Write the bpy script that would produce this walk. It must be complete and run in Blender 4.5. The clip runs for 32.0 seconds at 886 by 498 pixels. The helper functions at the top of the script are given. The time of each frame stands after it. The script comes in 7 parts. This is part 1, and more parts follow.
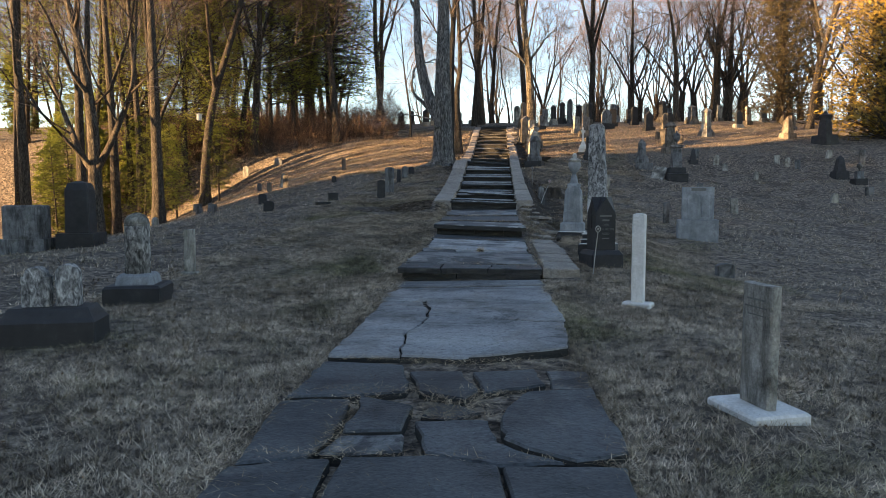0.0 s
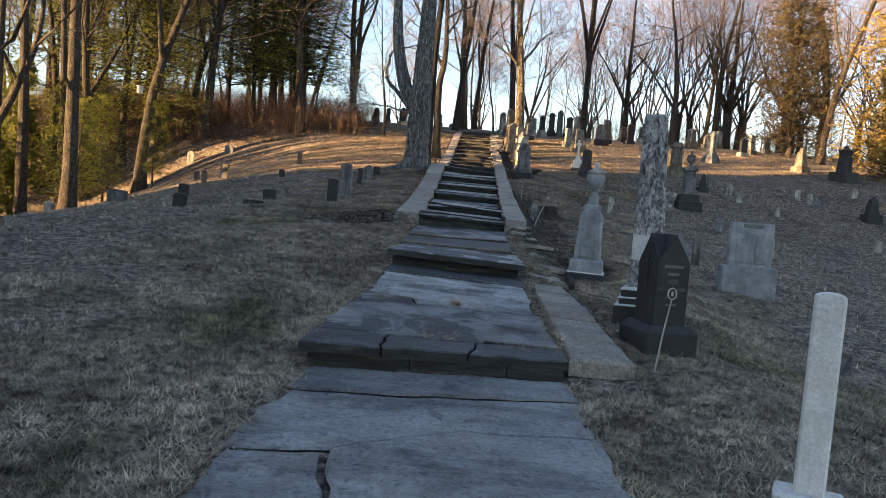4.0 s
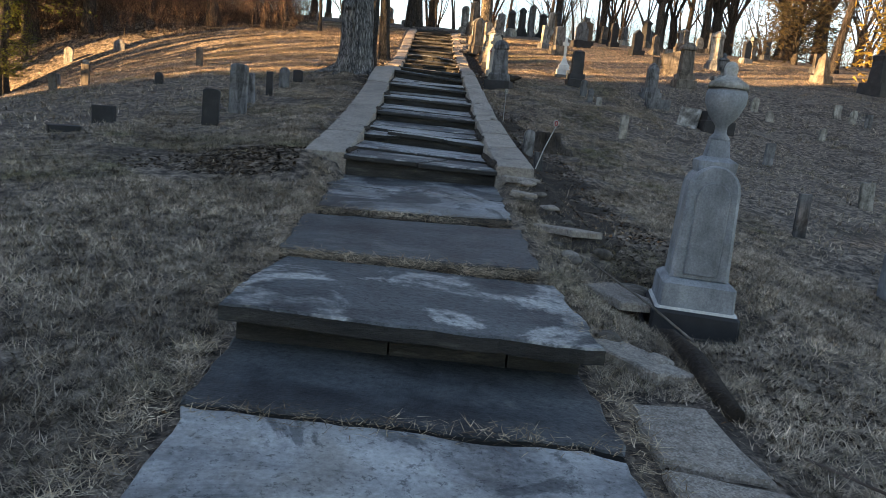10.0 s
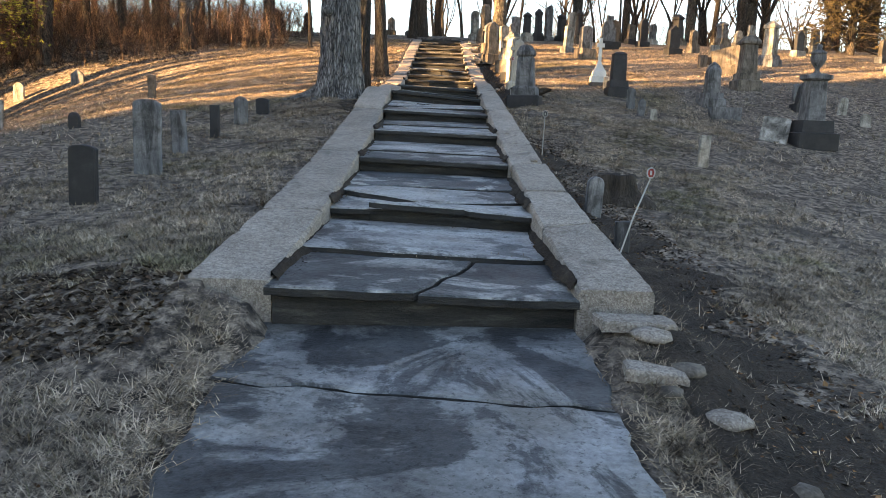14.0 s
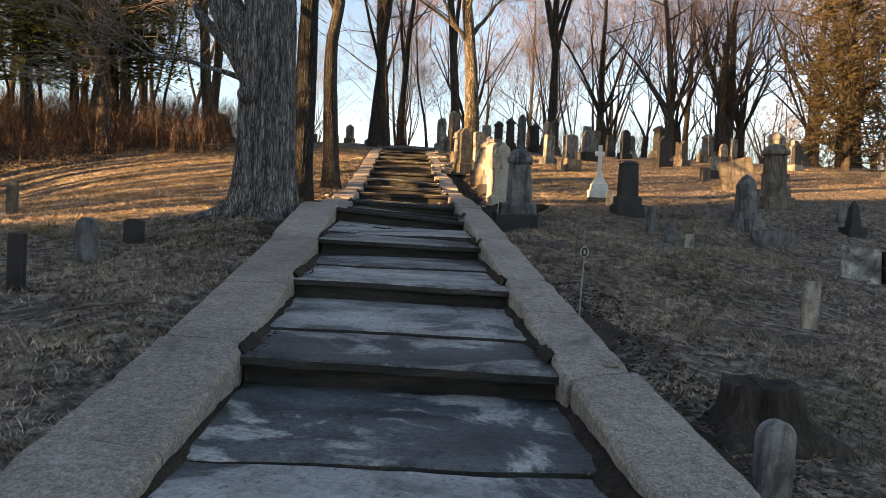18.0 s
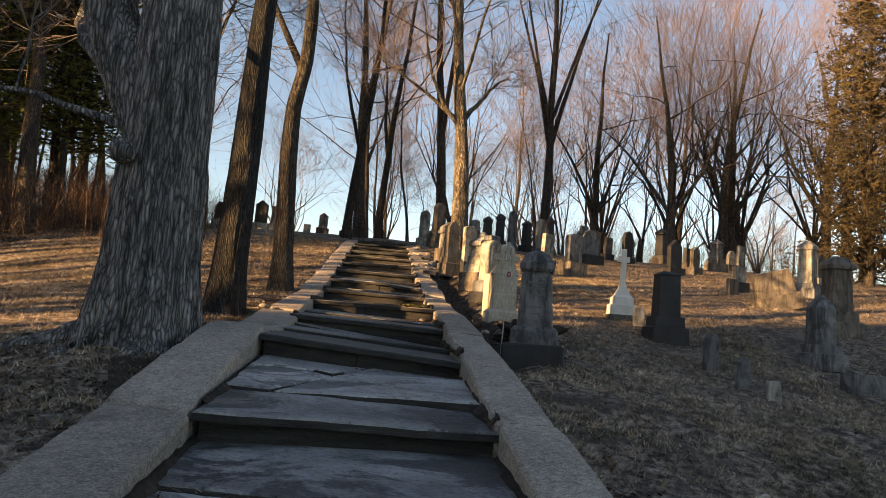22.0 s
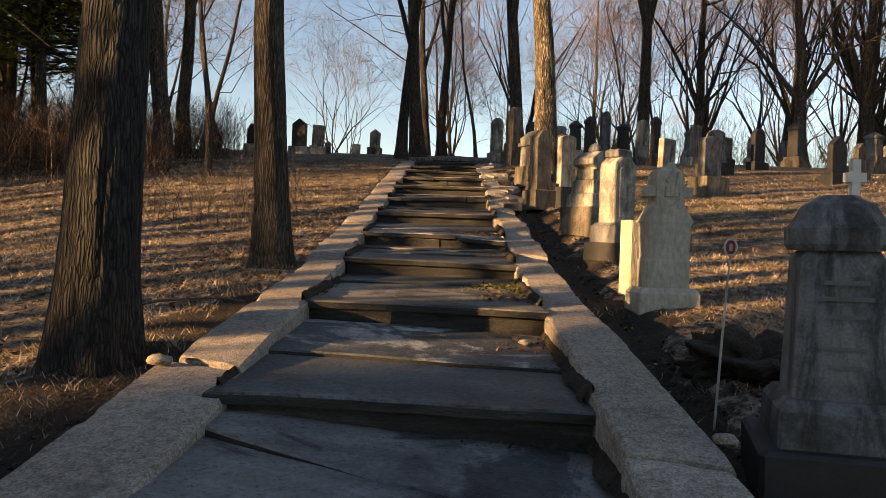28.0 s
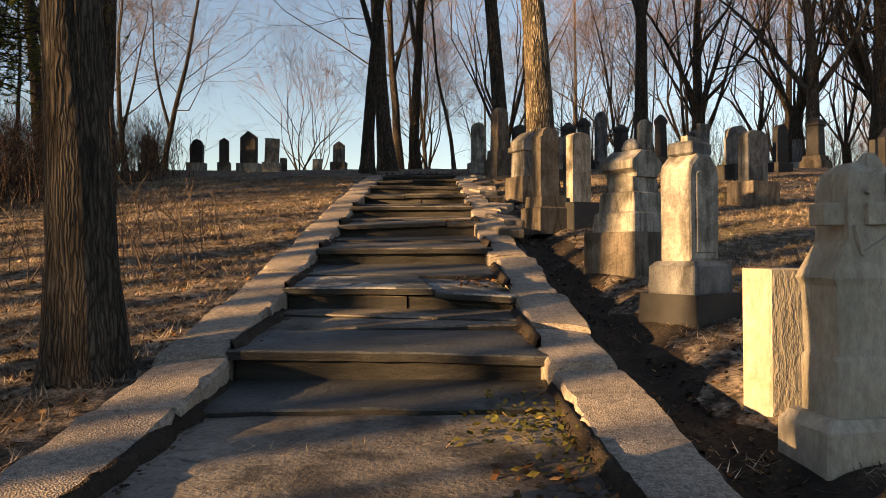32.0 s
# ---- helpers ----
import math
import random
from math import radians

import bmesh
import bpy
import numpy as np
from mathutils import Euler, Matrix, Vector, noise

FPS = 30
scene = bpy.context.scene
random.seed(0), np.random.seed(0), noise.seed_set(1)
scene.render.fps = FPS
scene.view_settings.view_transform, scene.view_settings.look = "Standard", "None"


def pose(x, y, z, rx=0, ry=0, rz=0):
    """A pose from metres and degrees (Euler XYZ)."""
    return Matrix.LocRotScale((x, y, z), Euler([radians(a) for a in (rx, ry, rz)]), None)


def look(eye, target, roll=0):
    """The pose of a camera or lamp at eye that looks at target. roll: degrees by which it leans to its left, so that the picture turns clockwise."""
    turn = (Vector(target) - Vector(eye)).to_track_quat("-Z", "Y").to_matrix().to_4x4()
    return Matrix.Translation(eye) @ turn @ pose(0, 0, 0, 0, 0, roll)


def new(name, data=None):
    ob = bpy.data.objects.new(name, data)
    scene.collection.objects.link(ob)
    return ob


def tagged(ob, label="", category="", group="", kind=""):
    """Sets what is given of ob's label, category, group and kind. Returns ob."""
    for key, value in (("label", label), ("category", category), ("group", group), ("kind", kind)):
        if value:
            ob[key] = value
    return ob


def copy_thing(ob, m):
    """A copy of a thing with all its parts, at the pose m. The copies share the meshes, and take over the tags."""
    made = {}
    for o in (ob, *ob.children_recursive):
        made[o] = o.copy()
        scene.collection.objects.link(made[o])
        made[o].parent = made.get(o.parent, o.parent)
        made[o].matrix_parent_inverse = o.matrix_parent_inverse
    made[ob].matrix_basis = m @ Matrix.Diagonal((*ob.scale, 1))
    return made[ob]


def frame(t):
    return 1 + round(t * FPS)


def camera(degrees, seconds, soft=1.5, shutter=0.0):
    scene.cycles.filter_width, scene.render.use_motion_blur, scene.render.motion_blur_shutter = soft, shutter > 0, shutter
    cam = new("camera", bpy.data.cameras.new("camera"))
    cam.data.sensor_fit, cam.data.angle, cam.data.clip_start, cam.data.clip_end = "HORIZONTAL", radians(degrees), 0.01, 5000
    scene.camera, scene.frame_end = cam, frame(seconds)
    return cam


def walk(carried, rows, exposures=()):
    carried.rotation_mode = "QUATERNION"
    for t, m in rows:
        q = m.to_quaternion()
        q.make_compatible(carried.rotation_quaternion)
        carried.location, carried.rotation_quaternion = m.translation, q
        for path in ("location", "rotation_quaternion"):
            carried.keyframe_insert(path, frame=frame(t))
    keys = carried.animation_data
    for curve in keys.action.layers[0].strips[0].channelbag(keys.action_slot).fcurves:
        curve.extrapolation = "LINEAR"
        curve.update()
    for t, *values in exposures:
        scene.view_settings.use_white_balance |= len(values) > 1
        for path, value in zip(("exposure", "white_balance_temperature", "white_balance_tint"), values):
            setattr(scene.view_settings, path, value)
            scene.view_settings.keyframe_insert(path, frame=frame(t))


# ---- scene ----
cam = camera(63.0, 32.0, soft=0.85)
PATH = [
    (0, (0.415, -4.875, 2.181), (0.26, -2.886, 2.031), -0.1),
    (0.5, (0.369, -4.241, 2.222), (0.222, -2.255, 2.038), 1.3),
    (1, (0.313, -3.618, 2.248), (0.231, -1.629, 2.052), 2.7),
    (1.5, (0.359, -2.974, 2.248), (0.289, -0.981, 2.105), 3.6),
    (2, (0.399, -2.348, 2.224), (0.33, -0.355, 2.072), 3.8),
    (2.5, (0.372, -1.738, 2.24), (0.33, 0.253, 2.055), 3.3),
    (3, (0.372, -1.179, 2.287), (0.321, 0.81, 2.085), 3.9),
    (3.5, (0.266, -0.601, 2.243), (0.173, 1.393, 2.117), 5.2),
    (5.5, (0.135, 1.695, 2.309), (0.208, 3.69, 2.187), 3.3),
    (6, (0.172, 2.176, 2.327), (0.249, 4.174, 2.265), 7.7),
    (6.5, (0.111, 2.707, 2.353), (0.217, 4.704, 2.318), 6.3),
    (7, (0.072, 3.206, 2.342), (0.208, 5.201, 2.322), 6.2),
    (7.5, (0.045, 3.752, 2.387), (0.19, 5.747, 2.344), 5.1),
    (8, (-0.007, 4.323, 2.388), (0.18, 6.312, 2.298), 7.6),
    (8.5, (0.018, 4.917, 2.357), (0.198, 6.906, 2.241), 4.2),
    (9, (-0.011, 5.445, 2.41), (0.115, 7.437, 2.276), 4.9),
    (9.5, (-0.043, 5.881, 2.573), (0.094, 7.858, 2.306), 5.6),
    (10, (0.0, 6.436, 2.559), (0.075, 8.401, 2.195), 5.2),
    (10.5, (0.009, 6.981, 2.556), (0.062, 8.959, 2.265), 5.9),
    (11, (0.032, 7.57, 2.584), (0.068, 9.549, 2.298), 4.5),
    (11.5, (0.065, 8.161, 2.668), (0.069, 10.144, 2.404), 3.9),
    (12, (0.086, 8.671, 2.653), (0.133, 10.654, 2.396), 4.4),
    (12.5, (0.127, 9.244, 2.613), (0.258, 11.217, 2.31), 3.5),
    (13, (0.074, 9.861, 2.7), (0.112, 11.84, 2.413), 4.5),
    (13.5, (0.005, 10.348, 2.881), (0.051, 12.317, 2.535), 2.4),
    (15.5, (0.186, 12.775, 3.001), (0.153, 14.766, 2.812), 2.8),
    (16, (0.065, 13.262, 3.087), (0.038, 15.26, 3.001), 3.4),
    (16.5, (0.003, 13.805, 3.136), (0.001, 15.805, 3.133), 3.0),
    (17, (0.01, 14.379, 3.17), (0.029, 16.379, 3.164), 2.7),
    (17.5, (-0.032, 14.927, 3.19), (0.077, 16.924, 3.192), 2.1),
    (18, (-0.044, 15.469, 3.237), (0.077, 17.465, 3.202), 2.4),
    (18.5, (-0.07, 15.875, 3.375), (-0.034, 17.874, 3.352), 3.4),
    (19, (-0.084, 16.321, 3.378), (-0.027, 18.32, 3.404), 3.1),
    (19.5, (-0.026, 16.864, 3.35), (0.137, 18.857, 3.406), 4.5),
    (20, (-0.044, 17.336, 3.393), (-0.006, 19.335, 3.452), 5.2),
    (20.5, (-0.049, 17.742, 3.611), (-0.007, 19.74, 3.685), 3.8),
    (21, (0.027, 18.212, 3.62), (0.091, 20.205, 3.778), 4.0),
    (21.5, (0.064, 18.679, 3.641), (0.134, 20.667, 3.854), 4.7),
    (22, (0.071, 19.114, 3.719), (0.235, 21.094, 3.946), 4.6),
    (22.5, (0.124, 19.635, 3.804), (0.312, 21.614, 4.023), 2.8),
    (23, (0.11, 20.004, 3.943), (0.135, 21.987, 4.2), 4.5),
    (23.5, (0.085, 20.424, 3.932), (0.093, 22.411, 4.156), 4.2),
    (24, (0.141, 20.838, 3.906), (0.187, 22.832, 4.065), 3.3),
    (24.5, (0.155, 21.247, 3.993), (0.189, 23.244, 4.094), 3.5),
    (26.5, (0.106, 22.976, 4.254), (0.125, 24.973, 4.361), 2.0),
    (27, (0.133, 23.468, 4.364), (0.19, 25.466, 4.45), 1.9),
    (27.5, (0.169, 23.971, 4.427), (0.257, 25.969, 4.422), 0.1),
    (28, (0.16, 24.392, 4.523), (0.147, 26.392, 4.497), 1.8),
    (28.5, (0.16, 24.827, 4.563), (0.208, 26.826, 4.589), 1.9),
    (29, (0.235, 25.315, 4.6), (0.218, 27.314, 4.66), 0.6),
    (29.5, (0.238, 25.738, 4.637), (0.086, 27.728, 4.771), 1.9),
    (30, (0.177, 26.058, 4.839), (-0.023, 28.039, 5.032), 2.5),
    (30.5, (0.184, 26.451, 4.8), (-0.044, 28.432, 4.959), 0.1),
    (31, (0.188, 26.854, 4.846), (-0.008, 28.844, 4.891), -0.1),
    (31.5, (0.174, 27.328, 4.856), (0.078, 29.325, 4.885), -0.5),
    (32, (0.224, 27.783, 4.853), (0.265, 29.782, 4.867), -0.4),
]
walk(cam, [(t, look(eye, target, roll)) for t, eye, target, roll in PATH],
     [(0, 2.68, 7400, 15), (7, 2.83, 7450, 15), (10, 2.83, 7650, 16), (11, 3.28, 7900, 16), (12, 3.33, 7950, 16), (16, 3.48, 8150, 18), (17, 2.83, 8250, 18), (18, 2.58, 8300, 18), (19, 2.63, 8350, 18), (20, 2.73, 8400, 18), (21, 2.58, 8400, 18), (22, 2.18, 8150, 18), (23, 1.93, 8150, 19), (27, 1.88, 8000, 18), (29, 2.08, 8150, 18), (30, 2.08, 8250, 18), (32, 1.93, 8150, 18)])

# ---- world, sun, exposure ----
SUN_AZ, SUN_EL = radians(29), radians(10.5)
sun_way = Vector((math.cos(SUN_AZ) * math.cos(SUN_EL), math.sin(SUN_AZ) * math.cos(SUN_EL), -math.sin(SUN_EL)))
world = bpy.data.worlds.new("sky")
scene.world = world
world.use_nodes = True
_wn = world.node_tree.nodes
_sky = _wn.new("ShaderNodeTexSky")
_sky.sky_type = "NISHITA"
_sky.sun_disc = False
_sky.sun_elevation = radians(14)
_sky.sun_rotation = radians(241)
_sky.air_density, _sky.dust_density, _sky.ozone_density = 1.0, 0.3, 2.0
_bg = _wn["Background"]
_bg.inputs["Strength"].default_value = 0.062
world.node_tree.links.new(_sky.outputs["Color"], _bg.inputs["Color"])
sun_data = bpy.data.lights.new("sun", "SUN")
sun_data.energy, sun_data.angle, sun_data.color = 5.0, radians(0.6), (1.0, 0.66, 0.33)
sun = new("sun", sun_data)
sun.matrix_basis = look((-40, 0, 30), Vector((-40, 0, 30)) + sun_way)


# ---- materials ----
def ramp(nt, fac, stops):
    n = nt.nodes.new("ShaderNodeValToRGB")
    while len(n.color_ramp.elements) < len(stops):
        n.color_ramp.elements.new(0.5)
    for e, (p, c) in zip(n.color_ramp.elements, stops):
        e.position, e.color = p, (*c, 1)
    nt.links.new(fac, n.inputs["Fac"])
    return n.outputs["Color"]


def tex(nt, co, scale, detail=4.0, rough=0.6, kind="noise", stretch=None, warp=0.0):
    if stretch:
        mp = nt.nodes.new("ShaderNodeMapping")
        mp.inputs["Scale"].default_value = stretch
        nt.links.new(co, mp.inputs["Vector"])
        co = mp.outputs["Vector"]
    if kind == "noise":
        n = nt.nodes.new("ShaderNodeTexNoise")
        n.inputs["Scale"].default_value = scale
        n.inputs["Detail"].default_value = detail
        n.inputs["Roughness"].default_value = rough
        n.inputs["Distortion"].default_value = warp
        nt.links.new(co, n.inputs["Vector"])
        return n.outputs["Fac"]
    n = nt.nodes.new("ShaderNodeTexVoronoi")
    n.feature = "DISTANCE_TO_EDGE" if kind == "edge" else "F1"
    n.inputs["Scale"].default_value = scale
    nt.links.new(co, n.inputs["Vector"])
    return n.outputs["Distance"]


def mix(nt, fac, a, b, mode="MIX"):
    n = nt.nodes.new("ShaderNodeMix")
    n.data_type, n.blend_type = "RGBA", mode
    if isinstance(fac, (int, float)):
        n.inputs[0].default_value = fac
    else:
        nt.links.new(fac, n.inputs[0])
    for s, v in ((6, a), (7, b)):
        if isinstance(v, tuple):
            n.inputs[s].default_value = (*v, 1)
        else:
            nt.links.new(v, n.inputs[s])
    return n.outputs[2]


def thin_leaf(m, share):
    """Foliage passes part of the light through to its far side."""
    nt = m.node_tree
    b = nt.nodes["Principled BSDF"]
    tl = nt.nodes.new("ShaderNodeBsdfTranslucent")
    nt.links.new(b.inputs["Base Color"].links[0].from_socket, tl.inputs["Color"])
    ms = nt.nodes.new("ShaderNodeMixShader")
    ms.inputs[0].default_value = share
    nt.links.new(b.outputs[0], ms.inputs[1])
    nt.links.new(tl.outputs[0], ms.inputs[2])
    nt.links.new(ms.outputs[0], nt.nodes["Material Output"].inputs["Surface"])


def material(name, stops, scale=3.0, fine=40.0, fine_amt=0.35, rough=0.85, bump=0.3, bump_dist=0.01, stretch=None,
             patch=None, patch_scale=1.2, patch_at=(0.5, 0.6), metal=0.0, objspace=False, vary=0.0, warp=0.0, pebbles=0.0, furrows=0.0, fstretch=0.11, streak=0.0, cracks=0.0, stain=None):
    """Two scales of noise on the colour, patches of a second colour, and relief."""
    m = bpy.data.materials.new(name)
    m.use_nodes = True
    nt = m.node_tree
    b = nt.nodes["Principled BSDF"]
    if objspace:
        co = nt.nodes.new("ShaderNodeTexCoord").outputs["Object"]
    else:
        co = nt.nodes.new("ShaderNodeNewGeometry").outputs["Position"]
    big = tex(nt, co, scale, 5, 0.62, stretch=stretch, warp=warp)
    col = ramp(nt, big, stops)
    small = tex(nt, co, fine, 3, 0.7, stretch=stretch)
    g = ramp(nt, small, [(0.25, (1 - fine_amt,) * 3), (0.75, (1 + fine_amt * 0.6,) * 3)])
    col = mix(nt, 1.0, col, g, "MULTIPLY")
    if pebbles:
        pv = nt.nodes.new("ShaderNodeTexVoronoi")
        pv.inputs["Scale"].default_value = pebbles
        nt.links.new(co, pv.inputs["Vector"])
        small = pv.outputs["Distance"]
        col = mix(nt, 0.3, col, ramp(nt, pv.outputs["Color"], [(0.1, (0.05, 0.045, 0.04)), (0.5, (0.3, 0.26, 0.22)), (0.9, (0.62, 0.57, 0.5))]))
    if furrows:
        fw = nt.nodes.new("ShaderNodeTexNoise")
        fw.inputs["Scale"].default_value = 7.0
        nt.links.new(co, fw.inputs["Vector"])
        fa = nt.nodes.new("ShaderNodeVectorMath")
        fa.operation = "MULTIPLY_ADD"
        fa.inputs[1].default_value = (0.04, 0.04, 0.15)
        nt.links.new(fw.outputs["Color"], fa.inputs[0])
        nt.links.new(co, fa.inputs[2])
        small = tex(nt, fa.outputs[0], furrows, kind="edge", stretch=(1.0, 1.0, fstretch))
        # furrow shade painted in: colour sinks in the creases, brightens on the ridges
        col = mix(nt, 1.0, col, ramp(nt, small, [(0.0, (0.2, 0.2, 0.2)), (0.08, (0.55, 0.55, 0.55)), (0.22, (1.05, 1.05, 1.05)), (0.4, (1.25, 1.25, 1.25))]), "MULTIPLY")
    if patch:
        pf = tex(nt, co, patch_scale, 6, 0.65, warp=0.6)
        pm = ramp(nt, pf, [(patch_at[0], (0, 0, 0)), (patch_at[1], (1, 1, 1))])
        pc = mix(nt, 1.0, patch, g, "MULTIPLY")
        col = mix(nt, pm, col, pc)
    if streak:
        sf = tex(nt, co, 7.0, 6, 0.7, stretch=(1.0, 1.0, 0.18), warp=0.8)
        col = mix(nt, streak, col, ramp(nt, sf, [(0.38, (0.16, 0.155, 0.15)), (0.56, (1, 1, 1))]), "MULTIPLY")
        bf = tex(nt, co, 2.3, 6, 0.7, warp=0.5)
        col = mix(nt, streak, col, ramp(nt, bf, [(0.36, (0.3, 0.29, 0.27)), (0.5, (1, 1, 1))]), "MULTIPLY")
    if stain:
        amount, lo, hi, size = stain
        flake = tex(nt, co, size, 10, 0.7, warp=0.9)
        col = mix(nt, amount, col, ramp(nt, flake, [(lo, (0.2, 0.21, 0.225)), (hi, (1, 1, 1))]), "MULTIPLY")
        dirt = tex(nt, co, size * 1.7, 6, 0.65, warp=0.4)
        col = mix(nt, 0.5, col, ramp(nt, dirt, [(0.36, (0.62, 0.54, 0.45)), (0.5, (1, 1, 1))]), "MULTIPLY")
    if cracks:
        wn = nt.nodes.new("ShaderNodeTexNoise")
        wn.inputs["Scale"].default_value = 2.2
        wn.inputs["Detail"].default_value = 5
        nt.links.new(co, wn.inputs["Vector"])
        va = nt.nodes.new("ShaderNodeVectorMath")
        va.operation = "MULTIPLY_ADD"
        va.inputs[1].default_value = (0.3, 0.3, 0.0)
        nt.links.new(wn.outputs["Color"], va.inputs[0])
        nt.links.new(co, va.inputs[2])
        st = tex(nt, va.outputs[0], cracks * 2.2, 8, 0.72)
        col = mix(nt, 1.0, col, ramp(nt, st, [(0.36, (0.38, 0.38, 0.4)), (0.46, (0.9, 0.9, 0.9)), (0.5, (1, 1, 1))]), "MULTIPLY")
        ff = tex(nt, co, 1.5, 7, 0.68, stretch=(0.55, 1.5, 1.0), warp=0.5)
        col = mix(nt, 1.0, col, ramp(nt, ff, [(0.34, (0.5, 0.5, 0.52)), (0.48, (0.98, 0.98, 0.98)), (0.66, (1.28, 1.27, 1.25))]), "MULTIPLY")
        sp = tex(nt, co, 26.0, 4, 0.8)
        col = mix(nt, 1.0, col, ramp(nt, sp, [(0.36, (0.45, 0.45, 0.46)), (0.44, (1, 1, 1))]), "MULTIPLY")
    if vary:
        oi = nt.nodes.new("ShaderNodeObjectInfo").outputs["Random"]
        vr = ramp(nt, oi, [(0.0, (1 - vary,) * 3), (1.0, (1 + vary,) * 3)])
        col = mix(nt, 1.0, col, vr, "MULTIPLY")
    nt.links.new(col, b.inputs["Base Color"])
    b.inputs["Roughness"].default_value = rough
    b.inputs["Metallic"].default_value = metal
    b.inputs["Specular IOR Level"].default_value = 0.3
    if bump:
        bp = nt.nodes.new("ShaderNodeBump")
        bp.inputs["Strength"].default_value = bump
        bp.inputs["Distance"].default_value = bump_dist
        nt.links.new(small, bp.inputs["Height"])
        nt.links.new(bp.outputs["Normal"], b.inputs["Normal"])
    return m


M_GROUND = material("dormant_turf", [(0.4, (0.038, 0.031, 0.025)), (0.5, (0.145, 0.115, 0.09)), (0.64, (0.32, 0.262, 0.205))], 9.0, 40, 0.85, 0.95, 0.6, 0.03,
                    patch=(0.06, 0.048, 0.038), patch_scale=0.9, patch_at=(0.52, 0.66))
M_SLATE = material("blue_slate", [(0.3, (0.14, 0.146, 0.146)), (0.55, (0.205, 0.211, 0.207)), (0.75, (0.28, 0.284, 0.274))], 1.3, 34, 0.35, 0.62, 0.6, 0.014,
                   patch=(0.26, 0.272, 0.28), patch_scale=0.9, patch_at=(0.52, 0.68), vary=0.15, cracks=0.45, stain=(0.85, 0.455, 0.5, 1.0))
M_FLAG = material("worn_grey_flagstone", [(0.3, (0.165, 0.165, 0.162)), (0.55, (0.225, 0.224, 0.219)), (0.75, (0.285, 0.281, 0.272))], 1.1, 30, 0.35, 0.75, 0.5, 0.012,
                  patch=(0.22, 0.225, 0.228), patch_scale=0.7, patch_at=(0.5, 0.75), vary=0.1, cracks=0.5, stain=(0.6, 0.39, 0.44, 1.0))
# dark slate sides, blackened further for the shade under overhanging slabs
M_SLATE_EDGE_SHADED = material("slate_edge_with_shade", [(0.3, (0.018, 0.018, 0.018)), (0.6, (0.045, 0.044, 0.041)), (0.8, (0.12, 0.114, 0.102))], 2.5, 30, 0.4, 0.9, 0.6, 0.02, stretch=(1, 1, 6), vary=0.08)
M_SLATE_BROWN = material("brown_grey_slate", [(0.3, (0.115, 0.104, 0.09)), (0.55, (0.19, 0.174, 0.152)), (0.75, (0.275, 0.255, 0.225))], 1.3, 34, 0.4, 0.7, 0.6, 0.012, vary=0.15, cracks=0.5, stain=(0.7, 0.43, 0.49, 1.2))
M_RISER_TAN = material("tan_stone_riser", [(0.3, (0.1, 0.085, 0.062)), (0.55, (0.17, 0.146, 0.108)), (0.8, (0.25, 0.215, 0.16))], 2.5, 30, 0.4, 0.9, 0.5, 0.01, stretch=(1, 1, 4), vary=0.1, stain=(0.6, 0.4, 0.47, 2.0))
M_CURB = material("exposed_aggregate_kerb", [(0.3, (0.17, 0.146, 0.122)), (0.55, (0.275, 0.238, 0.2)), (0.75, (0.37, 0.325, 0.275))], 2.2, 22, 0.6, 0.9, 0.6, 0.007, vary=0.12, pebbles=110.0, patch=(0.15, 0.13, 0.11), patch_scale=3.0, patch_at=(0.58, 0.72))
M_GREY = material("grey_granite", [(0.3, (0.10, 0.103, 0.107)), (0.55, (0.17, 0.173, 0.176)), (0.75, (0.26, 0.26, 0.258))], 4.0, 70, 0.35, 0.75, 0.4, 0.008,
                  patch=(0.10, 0.10, 0.09), patch_scale=2.2, patch_at=(0.55, 0.7), vary=0.18, streak=0.8)
M_DARK = material("dark_granite", [(0.3, (0.014, 0.0145, 0.0155)), (0.6, (0.028, 0.028, 0.03)), (0.8, (0.055, 0.055, 0.055))], 4.0, 140, 0.3, 0.6, 0.25, 0.005, vary=0.1)
M_WHITE = material("weathered_white_marble", [(0.3, (0.22, 0.21, 0.18)), (0.55, (0.36, 0.345, 0.305)), (0.75, (0.5, 0.485, 0.44))], 4.0, 45, 0.35, 0.8, 0.6, 0.012,
                   patch=(0.20, 0.19, 0.16), patch_scale=3.0, patch_at=(0.56, 0.72), vary=0.1, streak=0.75)
M_BROWN = material("brown_sandstone", [(0.3, (0.095, 0.082, 0.067)), (0.55, (0.16, 0.139, 0.115)), (0.75, (0.245, 0.215, 0.18))], 3.0, 60, 0.4, 0.9, 0.5, 0.012, vary=0.15, streak=0.7)
M_PALE = material("clean_white_marble", [(0.3, (0.5, 0.49, 0.46)), (0.55, (0.62, 0.61, 0.58)), (0.75, (0.72, 0.71, 0.69))], 4.0, 50, 0.25, 0.75, 0.5, 0.008, patch=(0.32, 0.31, 0.29), patch_scale=3.0, patch_at=(0.6, 0.75))
M_CREAM = material("cream_carved_marble", [(0.3, (0.28, 0.255, 0.205)), (0.55, (0.37, 0.343, 0.285)), (0.75, (0.45, 0.424, 0.365))], 4.0, 26, 0.3, 0.8, 0.8, 0.02, patch=(0.28, 0.25, 0.18), patch_scale=3.4, patch_at=(0.6, 0.75), stretch=(1, 1, 0.5))
M_INK2 = material("letters_in_dark_stone", [(0.3, (0.09, 0.09, 0.088)), (0.7, (0.13, 0.13, 0.126))], 6.0, 60, 0.2, 0.8, 0.0)
